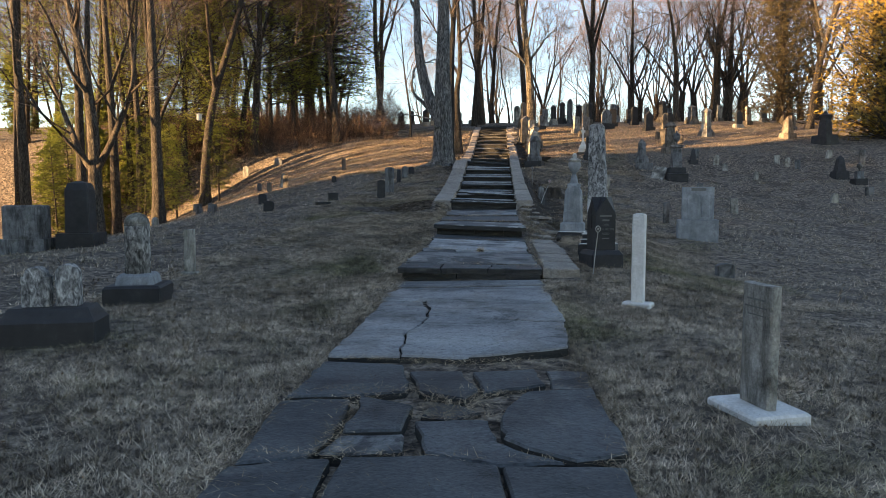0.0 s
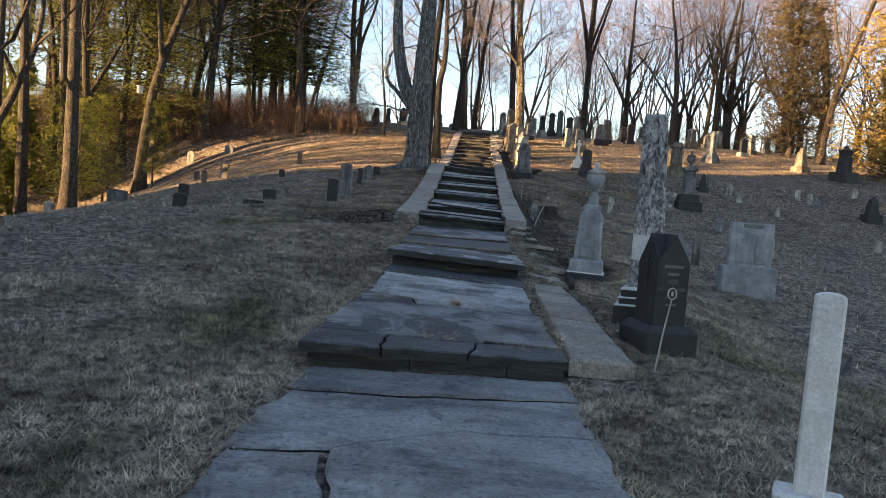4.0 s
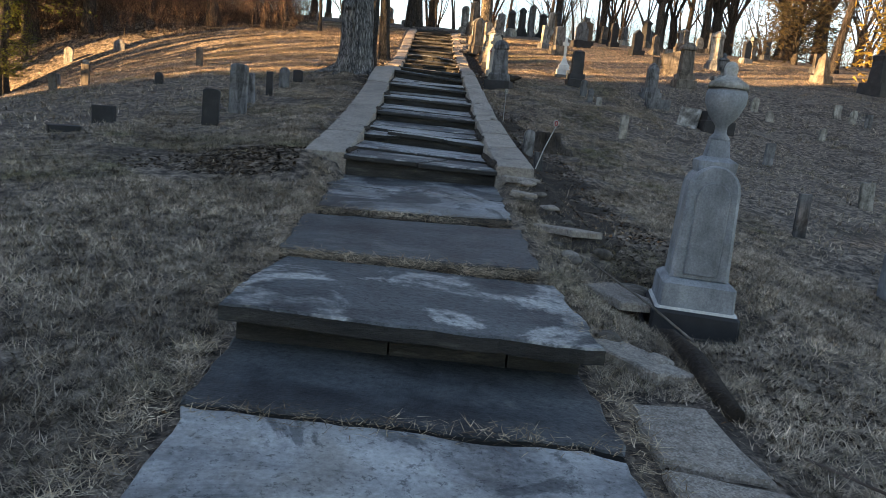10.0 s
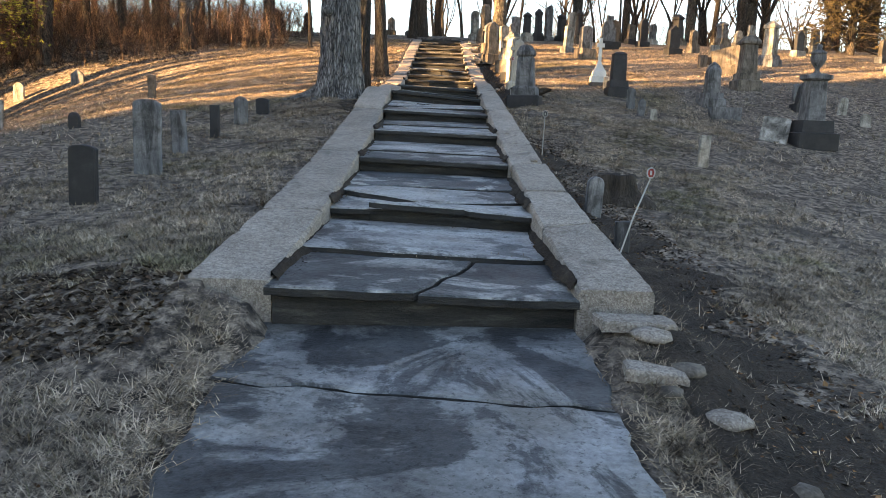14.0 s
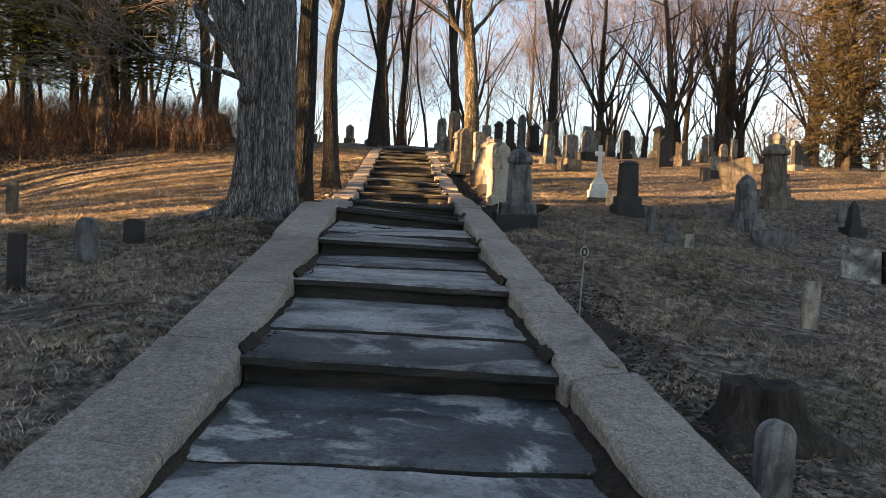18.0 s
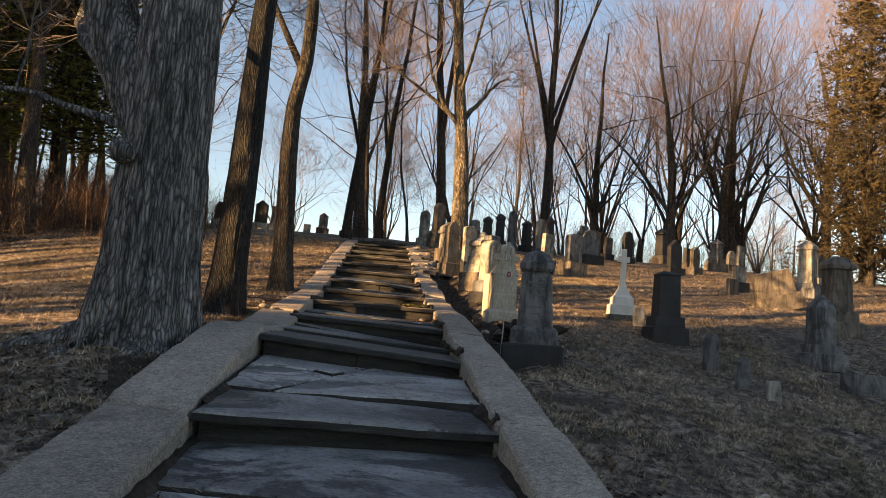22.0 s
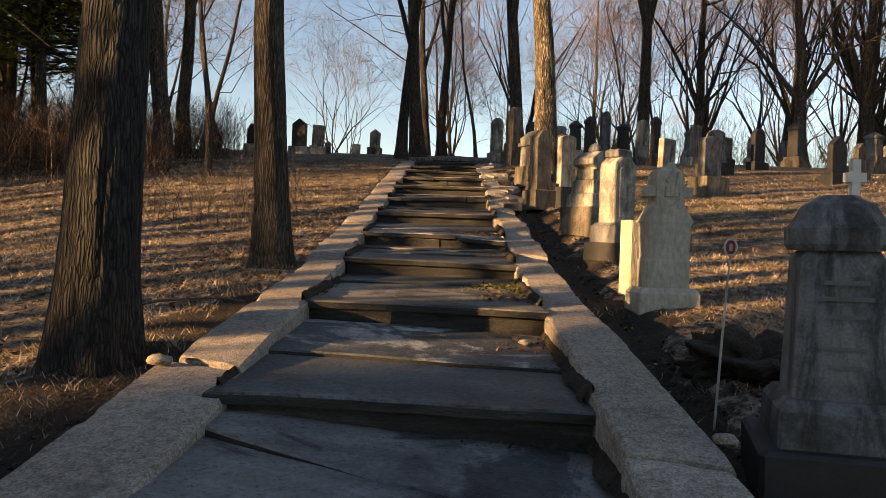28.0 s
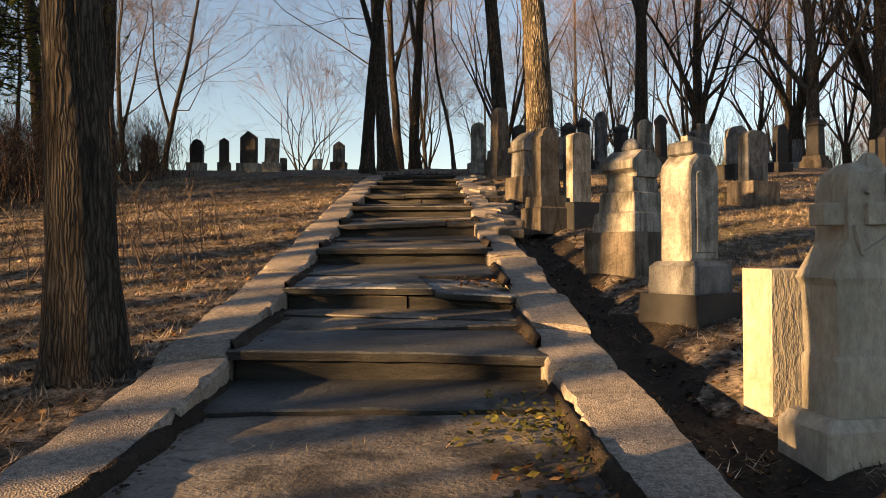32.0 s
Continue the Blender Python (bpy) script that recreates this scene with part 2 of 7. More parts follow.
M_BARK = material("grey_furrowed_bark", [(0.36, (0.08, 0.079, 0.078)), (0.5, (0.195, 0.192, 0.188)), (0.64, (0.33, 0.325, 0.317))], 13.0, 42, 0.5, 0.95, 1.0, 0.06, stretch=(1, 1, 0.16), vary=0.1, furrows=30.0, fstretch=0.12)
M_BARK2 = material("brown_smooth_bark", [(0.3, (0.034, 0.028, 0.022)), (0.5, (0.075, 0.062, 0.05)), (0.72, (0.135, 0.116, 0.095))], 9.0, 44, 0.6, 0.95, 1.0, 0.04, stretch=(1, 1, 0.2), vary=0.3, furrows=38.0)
# dark bark, taken darker still for the shade that one tree stands in
M_BARK3 = material("dark_bark_with_shade", [(0.3, (0.018, 0.017, 0.016)), (0.5, (0.034, 0.033, 0.031)), (0.72, (0.06, 0.058, 0.054))], 9.0, 44, 0.6, 0.95, 1.0, 0.03, stretch=(1, 1, 0.2), furrows=50.0, fstretch=0.07)
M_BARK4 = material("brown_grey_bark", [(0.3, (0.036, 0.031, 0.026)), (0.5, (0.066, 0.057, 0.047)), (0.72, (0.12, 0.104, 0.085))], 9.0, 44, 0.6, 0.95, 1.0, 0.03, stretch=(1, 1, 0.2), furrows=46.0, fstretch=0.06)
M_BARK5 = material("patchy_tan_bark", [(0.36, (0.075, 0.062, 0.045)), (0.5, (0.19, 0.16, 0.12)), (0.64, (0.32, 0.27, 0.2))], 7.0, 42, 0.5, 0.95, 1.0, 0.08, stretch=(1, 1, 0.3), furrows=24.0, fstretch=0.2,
                   patch=(0.07, 0.06, 0.048), patch_scale=2.6, patch_at=(0.52, 0.6))
M_TWIG_RED = material("reddish_fine_twigs", [(0.35, (0.105, 0.074, 0.062)), (0.65, (0.2, 0.145, 0.125))], 1.5, 30, 0.3, 0.95, 0.0, vary=0.2)
M_TWIG = material("bare_twigs", [(0.35, (0.085, 0.064, 0.052)), (0.65, (0.17, 0.135, 0.113))], 1.5, 30, 0.3, 0.95, 0.0, vary=0.25)
M_NEEDLE = material("pine_needles", [(0.3, (0.10, 0.125, 0.03)), (0.55, (0.19, 0.21, 0.05)), (0.75, (0.29, 0.27, 0.075))], 0.8, 25, 0.5, 0.9, 0.0, vary=0.35)
thin_leaf(M_NEEDLE, 0.5)
M_BRONZE = material("dull_bronze_cedar_foliage", [(0.3, (0.04, 0.035, 0.018)), (0.55, (0.085, 0.066, 0.032)), (0.75, (0.15, 0.105, 0.042))], 1.0, 22, 0.4, 0.9, 0.0, vary=0.2)
M_BLUE = material("blue_grey_granite", [(0.3, (0.16, 0.174, 0.186)), (0.55, (0.26, 0.279, 0.294)), (0.75, (0.37, 0.388, 0.402))], 4.0, 70, 0.3, 0.7, 0.4, 0.008, patch=(0.13, 0.13, 0.12), patch_scale=3.0, patch_at=(0.6, 0.78), vary=0.1, streak=0.25)
M_GOLD = material("bronzed_cedar_foliage", [(0.3, (0.12, 0.085, 0.02)), (0.55, (0.22, 0.155, 0.035)), (0.75, (0.30, 0.22, 0.06))], 1.0, 22, 0.4, 0.9, 0.0, vary=0.2)

M_SLATE_DARK = material("dark_blue_slate", [(0.3, (0.036, 0.041, 0.044)), (0.55, (0.062, 0.069, 0.073)), (0.78, (0.10, 0.108, 0.111))], 1.6, 36, 0.5, 0.55, 0.6, 0.014, vary=0.2,
                        patch=(0.13, 0.13, 0.125), patch_scale=2.4, patch_at=(0.58, 0.75), cracks=0.8)
M_SLATE_PALE = material("pale_worn_slate", [(0.3, (0.245, 0.251, 0.25)), (0.55, (0.335, 0.34, 0.334)), (0.78, (0.43, 0.432, 0.416))], 1.6, 38, 0.35, 0.7, 0.6, 0.014, vary=0.1,
                        patch=(0.12, 0.125, 0.13), patch_scale=1.1, patch_at=(0.62, 0.74), cracks=0.4, stain=(0.75, 0.41, 0.455, 1.3))
M_SLATE_PATCH = material("flaking_slate", [(0.3, (0.045, 0.051, 0.054)), (0.6, (0.085, 0.093, 0.097))], 1.8, 34, 0.5, 0.58, 0.6, 0.014, vary=0.15,
                         patch=(0.32, 0.325, 0.31), patch_scale=1.5, patch_at=(0.51, 0.57), cracks=0.6)
M_BAND = material("smooth_pale_marble", [(0.3, (0.42, 0.42, 0.4)), (0.7, (0.56, 0.555, 0.53))], 5.0, 40, 0.25, 0.7, 0.15, 0.004)
M_ERODED = material("eroded_marble", [(0.34, (0.045, 0.045, 0.047)), (0.47, (0.2, 0.2, 0.197)), (0.62, (0.5, 0.495, 0.48))], 13.0, 40, 0.5, 0.85, 1.0, 0.02, stretch=(1.5, 1.5, 0.8), warp=0.8, streak=0.35)
M_SOIL = material("bare_dark_soil", [(0.3, (0.018, 0.014, 0.01)), (0.55, (0.04, 0.03, 0.022)), (0.75, (0.075, 0.058, 0.042))], 4.0, 45, 0.6, 0.95, 1.0, 0.03)
M_WOOD = material("rotting_stump_wood", [(0.3, (0.02, 0.016, 0.013)), (0.55, (0.05, 0.04, 0.031)), (0.75, (0.11, 0.093, 0.075))], 5.0, 40, 0.5, 0.95, 0.9, 0.03, stretch=(1, 1, 0.15))
M_ROD = material("pale_metal_rod", [(0.3, (0.35, 0.34, 0.31)), (0.7, (0.5, 0.49, 0.46))], 6.0, 60, 0.2, 0.5, 0.0, metal=0.3)
M_RED = material("faded_red_enamel", [(0.3, (0.25, 0.03, 0.025)), (0.7, (0.34, 0.05, 0.04))], 6.0, 60, 0.2, 0.5, 0.0)
# shade inside the cut letters, laid on as flat dark bars
M_LETTER_SHADE = material("cut_letter_shadow", [(0.3, (0.10, 0.10, 0.095)), (0.7, (0.16, 0.16, 0.15))], 6.0, 60, 0.2, 0.8, 0.0)
M_PAINT = material("white_painted_wood", [(0.3, (0.5, 0.49, 0.45)), (0.7, (0.64, 0.63, 0.58))], 6.0, 60, 0.2, 0.8, 0.0)


def island_material(name, stops, rough=0.9, moss=None):
    """One colour for each leaf or blade, with darker and paler clumps, and green patches where there is moss."""
    m = bpy.data.materials.new(name)
    m.use_nodes = True
    nt = m.node_tree
    geo = nt.nodes.new("ShaderNodeNewGeometry")
    col = ramp(nt, geo.outputs["Random Per Island"], stops)
    b = nt.nodes["Principled BSDF"]
    if moss:
        mk = ramp(nt, tex(nt, geo.outputs["Position"], 0.42, 5, 0.6, warp=0.4), [(0.54, (0, 0, 0)), (0.66, (0.75, 0.75, 0.75))])
        col = mix(nt, mk, col, ramp(nt, geo.outputs["Random Per Island"], moss))
    big = tex(nt, geo.outputs["Position"], 1.3, 5, 0.65, warp=0.3)
    g = ramp(nt, big, [(0.34, (0.42, 0.4, 0.38)), (0.5, (0.92, 0.91, 0.9)), (0.66, (1.4, 1.38, 1.36))])
    clump = tex(nt, geo.outputs["Position"], 8.0, 6, 0.75)
    g = mix(nt, 1.0, g, ramp(nt, clump, [(0.38, (0.22, 0.21, 0.2)), (0.5, (0.9, 0.9, 0.9)), (0.64, (1.5, 1.48, 1.46))]), "MULTIPLY")
    nt.links.new(mix(nt, 1.0, col, g, "MULTIPLY"), b.inputs["Base Color"])
    b.inputs["Roughness"].default_value = rough
    b.inputs["Specular IOR Level"].default_value = 0.2
    return m


M_BLADE = island_material("dry_grass_blades", [(0.0, (0.15, 0.116, 0.088)), (0.3, (0.32, 0.256, 0.192)), (0.7, (0.5, 0.41, 0.31)), (0.93, (0.64, 0.54, 0.42)), (0.97, (0.2, 0.175, 0.1)), (1.0, (0.15, 0.145, 0.07))],
                          moss=[(0.0, (0.06, 0.07, 0.028)), (0.5, (0.14, 0.15, 0.06)), (0.8, (0.22, 0.21, 0.1)), (1.0, (0.4, 0.34, 0.22))])
M_STRAW = island_material("straw_litter", [(0.0, (0.16, 0.11, 0.07)), (0.5, (0.38, 0.29, 0.19)), (1.0, (0.56, 0.46, 0.32))])
M_LEAF = island_material("fallen_leaves", [(0.0, (0.05, 0.028, 0.014)), (0.4, (0.13, 0.062, 0.025)), (0.75, (0.22, 0.11, 0.045)), (1.0, (0.32, 0.2, 0.1))])
M_GREENLEAF = island_material("green_weeds", [(0.0, (0.040, 0.042, 0.009)), (0.6, (0.085, 0.084, 0.021)), (1.0, (0.160, 0.114, 0.036))])
M_DEADWEED = island_material("dead_weeds", [(0.0, (0.02, 0.014, 0.01)), (0.6, (0.06, 0.042, 0.028)), (1.0, (0.13, 0.095, 0.06))])
M_BRUSH = island_material("red_brown_brush", [(0.0, (0.04, 0.026, 0.02)), (0.5, (0.105, 0.064, 0.046)), (1.0, (0.20, 0.145, 0.105))])


# ---- building helpers ----
def obj_from(name, verts, faces, mat, parent=None, label="", smooth=False):
    me = bpy.data.meshes.new(name)
    me.from_pydata(verts, [], faces)
    me.materials.append(mat)
    if smooth:
        me.shade_smooth()
    me.update()
    ob = new(name, me)
    if parent:
        ob.parent = parent
    if label:
        tagged(ob, label)
    return ob


def part(name, bm, mat, parent, label="", smooth=False):
    me = bpy.data.meshes.new(name)
    bm.normal_update()
    bm.to_mesh(me)
    bm.free()
    me.materials.append(mat)
    if smooth:
        me.shade_smooth()
    ob = new(name, me)
    if parent:
        ob.parent = parent
    if label:
        tagged(ob, label)
    return ob


def empty(name, m, label, category, group="", kind=""):
    e = new(name)
    e.empty_display_size = 0.1
    e.matrix_basis = m
    return tagged(e, label, category, group, kind)


# ---- the lie of the land ----
def lerp(y, pts):
    if y <= pts[0][0]:
        return pts[0][1]
    for (a, p), (b, q) in zip(pts, pts[1:]):
        if y <= b:
            return p + (q - p) * (y - a) / (b - a)
    return pts[-1][1]


def sm(a, b, v):
    t = max(0.0, min(1.0, (v - a) / (b - a)))
    return t * t * (3 - 2 * t)


BASE = [(-40, -0.6), (-20, 0.3), (-5, 0.66), (1, 0.80), (5, 0.92), (9, 1.20), (12, 1.45), (15, 1.80), (20, 2.36), (25, 3.12), (28, 3.5), (31, 4.05), (34, 4.5),
        (37, 5.15), (43, 6.3), (48, 7.15), (53, 7.85), (60, 8.15), (75, 8.1), (110, 6.5), (200, 2.0), (400, -5.0)]


def base_z(y):
    return sum(lerp(y + d, BASE) for d in (-1.5, -0.75, 0, 0.75, 1.5)) / 5


def ground_z(x, y):
    z = base_z(y)
    l = max(0.0, -x - 2.5)
    z -= min(0.017 * l * l, 0.25 * l, 4.0) * (1 - sm(33, 41, y)) * sm(0, 24, y)
    z -= 0.08 * min(max(0.0, x - 2), 8) * (1 - sm(27, 33, y))
    z -= 0.25 * sm(1.35, 1.8, x) * sm(12.5, 16, y) * (1 - sm(23.5, 26.5, y))
    z -= 0.26 * sm(2.4, 4.5, x) * sm(4, 9, y) * (1 - sm(13, 17, y))
    if 9.5 < y < 13.5:
        z -= 0.40 * math.exp(-((x - 2.0) ** 2 + ((y - 11.6) * 0.8) ** 2) / 0.3)
    if y > 14:
        z += 0.16 * math.exp(-((x + 2.4) ** 2 + (y - 25.4) ** 2) / 1.6)
    return z


# nosings of the steps: y, z
NOSE = [(15.0, 2.00), (17.26, 2.22), (19.52, 2.52), (21.53, 2.83), (23.55, 3.15), (25.64, 3.52), (27.77, 3.77), (29.72, 4.04), (31.93, 4.30), (33.5, 4.58),
        (35.3, 4.92), (37.0, 5.25), (38.7, 5.58), (40.4, 5.90), (42.1, 6.20), (43.8, 6.50), (45.5, 6.78), (47.2, 7.02)]
# top of the flagged walk below the steps: y, z
WALK = [(-14, 0.55), (-5, 0.70), (0.9, 0.86), (5.3, 0.95), (5.5, 1.13), (9.0, 1.30), (9.86, 1.33), (9.87, 1.55), (14.9, 1.76)]


def tread_z(y):
    for (a, p), (b, q) in zip(NOSE, NOSE[1:]):
        if a <= y < b:
            return p + (q - 0.19 - p) * (y - a) / (b - a)
    return NOSE[-1][1]


def path_z(y):
    return lerp(y, WALK) if y < NOSE[0][0] else tread_z(y)


def soil(x, y):
    """The height of the turf, cut down under the walk and the steps."""
    z = ground_z(x, y)
    n = noise.noise(Vector((x * 0.55, y * 0.55, 3.1))) * 0.05 + noise.noise(Vector((x * 2.3, y * 2.3, 7.7))) * 0.018
    z += n
    if 14 < y < 34:
        z += 0.12 * math.exp(-((x + 1.8) / 0.8) ** 2) * sm(14.2, 15.2, y) * (1 - sm(28, 34, y))
    if 26 < y < 47 and 1.2 < x < 2.2:
        z -= 0.16 * math.exp(-((x - 1.6) / 0.26) ** 2) * sm(26.5, 28, y) * (1 - sm(42, 46, y))
    z += 0.16 * math.exp(-((x + 1.35) / 0.45) ** 2 - ((y - 14.75) / 0.5) ** 2) + 0.1 * math.exp(-((x - 1.3) / 0.35) ** 2 - ((y - 14.7) / 0.4) ** 2)
    half = 0.98 if y < 14.9 else 1.3
    a = abs(x)
    if y < 48.5 and a < half + 0.02:
        low = path_z(y) - (0.04 if y < 5.2 or 5.9 < y < 9.6 or 10.3 < y < 14.8 else 0.10 if y < 14.9 else 0.34)
        k = 1 - sm(half - 0.17, half + 0.01, a)
        z = z * (1 - k) + min(z, low) * k
    return z


def axis(stops):
    out = [stops[0][0]]
    for (a, s), (b, _) in zip(stops, stops[1:]):
        n = max(1, round((b - a) / s))
        out += [a + (b - a) * (i + 1) / n for i in range(n)]
    return out


XS = axis([(-600, 60), (-120, 12), (-40, 2.5), (-16, 0.8), (-6, 0.22), (-2.2, 0.1), (2.6, 0.22), (7, 0.8), (20, 2.5), (40, 12), (120, 60), (600, 1)])
YS = axis([(-500, 60), (-80, 8), (-14, 0.5), (-6, 0.16), (16, 0.2), (36, 0.35), (50, 1.2), (80, 6), (140, 50), (700, 1)])
_v = [(x, y, soil(x, y)) for y in YS for x in XS]
_w = len(XS)
_f = [(j * _w + i, j * _w + i + 1, (j + 1) * _w + i + 1, (j + 1) * _w + i) for j in range(len(YS) - 1) for i in range(_w - 1)]
ground = tagged(obj_from("ground", _v, _f, M_GROUND, smooth=True), "sloping dormant grass of an old hillside cemetery", "ground", kind="structure")


# ---- slabs, steps and kerbs ----
def slab_mesh(outline, z_of, thick, bevel=0.012):
    """A stone slab: an outline seen from above, a sloping top with a worn arris, and sides."""
    n = len(outline)
    cx, cy = sum(p[0] for p in outline) / n, sum(p[1] for p in outline) / n
    v = []
    for k in range(3):
        for x, y in outline:
            if k == 2:
                d = math.hypot(x - cx, y - cy) or 1
                x, y = x - (x - cx) / d * bevel, y - (y - cy) / d * bevel
            v.append((x, y, z_of(x, y) - (thick if k == 0 else bevel if k == 1 else 0)))
    f = [tuple(range(2 * n, 3 * n)), tuple(reversed(range(n)))]
    for k in range(2):
        for i in range(n):
            j = (i + 1) % n
            f.append((k * n + i, k * n + j, (k + 1) * n + j, (k + 1) * n + i))
    return v, f


def ragged(pts, step=0.09, amp=0.018, rnd=None):
    out = []
    for (ax, ay), (bx, by) in zip(pts, pts[1:] + pts[:1]):
        L = math.hypot(bx - ax, by - ay)
        n = max(1, round(L / step))
        for i in range(n):
            t = i / n
            x, y = ax + (bx - ax) * t, ay + (by - ay) * t
            if rnd is None:
                q = noise.noise_vector(Vector((x * 4.3, y * 4.3, 1.7))) + noise.noise_vector(Vector((x * 13, y * 13, 5.7))) * 0.5
                out.append((x + q.x * amp, y + q.y * amp))
            else:
                j = 0 if i == 0 else amp
                out.append((x + rnd.uniform(-j, j), y + rnd.uniform(-j, j)))
    return out


def clip_side(pts, px, py, nx, ny):
    """The part of a convex outline on the far side of a line."""
    out = []
    for (ax, ay), (bx, by) in zip(pts, pts[1:] + pts[:1]):
        a, b = (ax - px) * nx + (ay - py) * ny, (bx - px) * nx + (by - py) * ny
        if a >= 0:
            out.append((ax, ay))
        if (a >= 0) != (b >= 0):
            t = a / (a - b)
            out.append((ax + (bx - ax) * t, ay + (by - ay) * t))
    return out


def crack(pts, at, angle, gap):
    """Two pieces of an outline, parted by a crack through a point."""
    nx, ny = -math.sin(angle), math.cos(angle)
    return [q for q in (clip_side(pts, at[0] + nx * gap, at[1] + ny * gap, nx, ny), clip_side(pts, at[0] - nx * gap, at[1] - ny * gap, -nx, -ny)) if len(q) > 2]


def slab(name, pts, z_of, thick, mat, parent, amp=0.018, bevel=0.012):
    v, f = slab_mesh(ragged(pts, amp=amp), z_of, thick, bevel)
    ob = obj_from(name, v, f, mat, parent)
    # sides get the blackened colour, so joints and noses look shaded
    if mat is not M_CURB and mat is not M_SLATE_EDGE_SHADED:
        ob.data.materials.append(M_SLATE_EDGE_SHADED)
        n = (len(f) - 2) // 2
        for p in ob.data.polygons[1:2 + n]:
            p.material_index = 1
    return ob


rs = random.Random(5)
walkway = empty("walkway", Matrix(), "cracked dark slate flagstone walk through the grass", "path", kind="structure")
steps = empty("steps", Matrix(), "long flight of worn slate steps climbing the hill", "steps", kind="structure")
kerb_l = empty("kerb", Matrix(), "pinkish exposed-aggregate stone kerb beside the steps", "kerb", kind="structure")
kerb_r = empty("kerb", Matrix(), "pinkish exposed-aggregate stone kerb, cracked and uneven", "kerb", kind="structure")


def flat(y0, z0, y1, z1, tilt=0.0):
    return lambda x, y: z0 + (z1 - z0) * (y - y0) / (y1 - y0) + tilt * x


# the walk below: broken flags, then wider slabs
for a, b in [(-14, -11.5), (-11.5, -9), (-9, -7.2), (-7.2, -5.0), (-5.0, -3.4), (-3.4, -1.8)]:
    slab("flagstone", [(-1.0, a + 0.02), (1.0, a + 0.02), (1.0, b - 0.02), (-1.0, b - 0.02)], flat(a, lerp(a, WALK), b, lerp(b, WALK)), 0.09, M_SLATE_DARK, walkway)


def flag(mat, *pts, lift=0.0):
    """One broken flag of the lower walk, a little tilted and sunk."""
    zt, tx = lift + rs.uniform(-0.012, 0.01), rs.uniform(-0.014, 0.014)
    slab("flagstone", list(pts), lambda x, y: lerp(min(y, 5.25), WALK) + zt + tx * x, 0.08, mat, walkway, 0.03, 0.014)


flag(M_SLATE_DARK, (-0.97, -1.36), (-0.6, -1.22), (-0.48, -1.22), (-0.44, -1.76), (-0.98, -1.78))
flag(M_SLATE_DARK, (-0.42, -1.2), (0.05, -1.16), (0.41, -1.28), (0.46, -1.76), (-0.4, -1.76))
flag(M_SLATE_DARK, (0.44, -1.29), (1.06, -1.27), (1.04, -1.77), (0.48, -1.76))
flag(M_SLATE_DARK, (-1.02, -0.24), (-0.58, -0.17), (-0.52, -0.84), (-0.6, -1.17), (-0.97, -1.3))
flag(M_SLATE, (-0.48, -0.88), (-0.14, -0.84), (-0.1, -1.08), (-0.42, -1.16), (-0.56, -1.14), lift=-0.01)
flag(M_SLATE_DARK, (-0.5, -0.19), (-0.14, -0.34), (-0.15, -0.8), (-0.47, -0.85))
flag(M_SLATE_DARK, (-0.08, -0.62), (0.34, -0.58), (0.4, -0.95), (0.76, -1.2), (0.42, -1.25), (0.02, -1.12), lift=0.005)
flag(M_SLATE_DARK, (0.42, -0.5), (0.6, -0.02), (1.04, 0.06), (1.1, -0.64), (1.11, -1.07), (0.82, -1.2), (0.44, -0.92), lift=0.012)
flag(M_SLATE_DARK, (-0.99, 0.76), (-0.32, 0.7), (-0.22, 0.0), (-0.64, -0.12), (-1.01, -0.18))
flag(M_SLATE_DARK, (-0.26, 0.5), (0.15, 0.5), (0.28, 0.03), (0.18, -0.16), (-0.13, 0.0), lift=0.006)
flag(M_SLATE_DARK, (0.24, 0.48), (0.69, 0.62), (0.73, 0.2), (0.33, -0.02))
flag(M_SLATE, (0.78, 0.64), (1.08, 0.62), (1.06, 0.12), (0.77, 0.1), lift=-0.012)
flag(M_SLATE_DARK, (-0.02, -0.16), (0.16, -0.2), (0.3, -0.36), (0.12, -0.5), (-0.08, -0.42), lift=-0.03)
flag(M_FLAG, (-1.0, 0.92), (-0.39, 0.9), (-0.47, 1.75), (-0.31, 2.62), (-0.97, 2.64), lift=0.02)
flag(M_FLAG, (-0.373, 0.9), (0.15, 0.84), (0.5, 1.43), (1.05, 1.8), (1.08, 2.42), (0.24, 2.49), (-0.29, 2.62), (-0.452, 1.75), lift=0.02)
flag(M_FLAG, (0.17, 0.85), (1.02, 1.2), (1.03, 1.765), (0.52, 1.41), lift=0.014)
flag(M_FLAG, (-0.97, 2.68), (-0.36, 2.68), (-0.39, 3.25), (-0.5, 3.68), (-1.0, 3.62))
flag(M_FLAG, (-0.33, 2.68), (0.24, 2.54), (1.08, 2.46), (1.05, 4.2), (0.2, 4.15), (-0.46, 3.72), (-0.355, 3.25), lift=0.008)
flag(M_FLAG, (-1.02, 3.68), (-0.48, 3.76), (0.2, 4.2), (1.05, 4.245), (1.03, 4.97), (-0.33, 4.78), (-1.05, 4.76))
flag(M_FLAG, (-1.05, 4.8), (-0.33, 4.82), (1.03, 5.01), (1.0, 5.5), (-0.97, 5.4))


def low_step(x, y):
    return 1.13 + 0.048 * (y - 5.5) - 0.03 * x


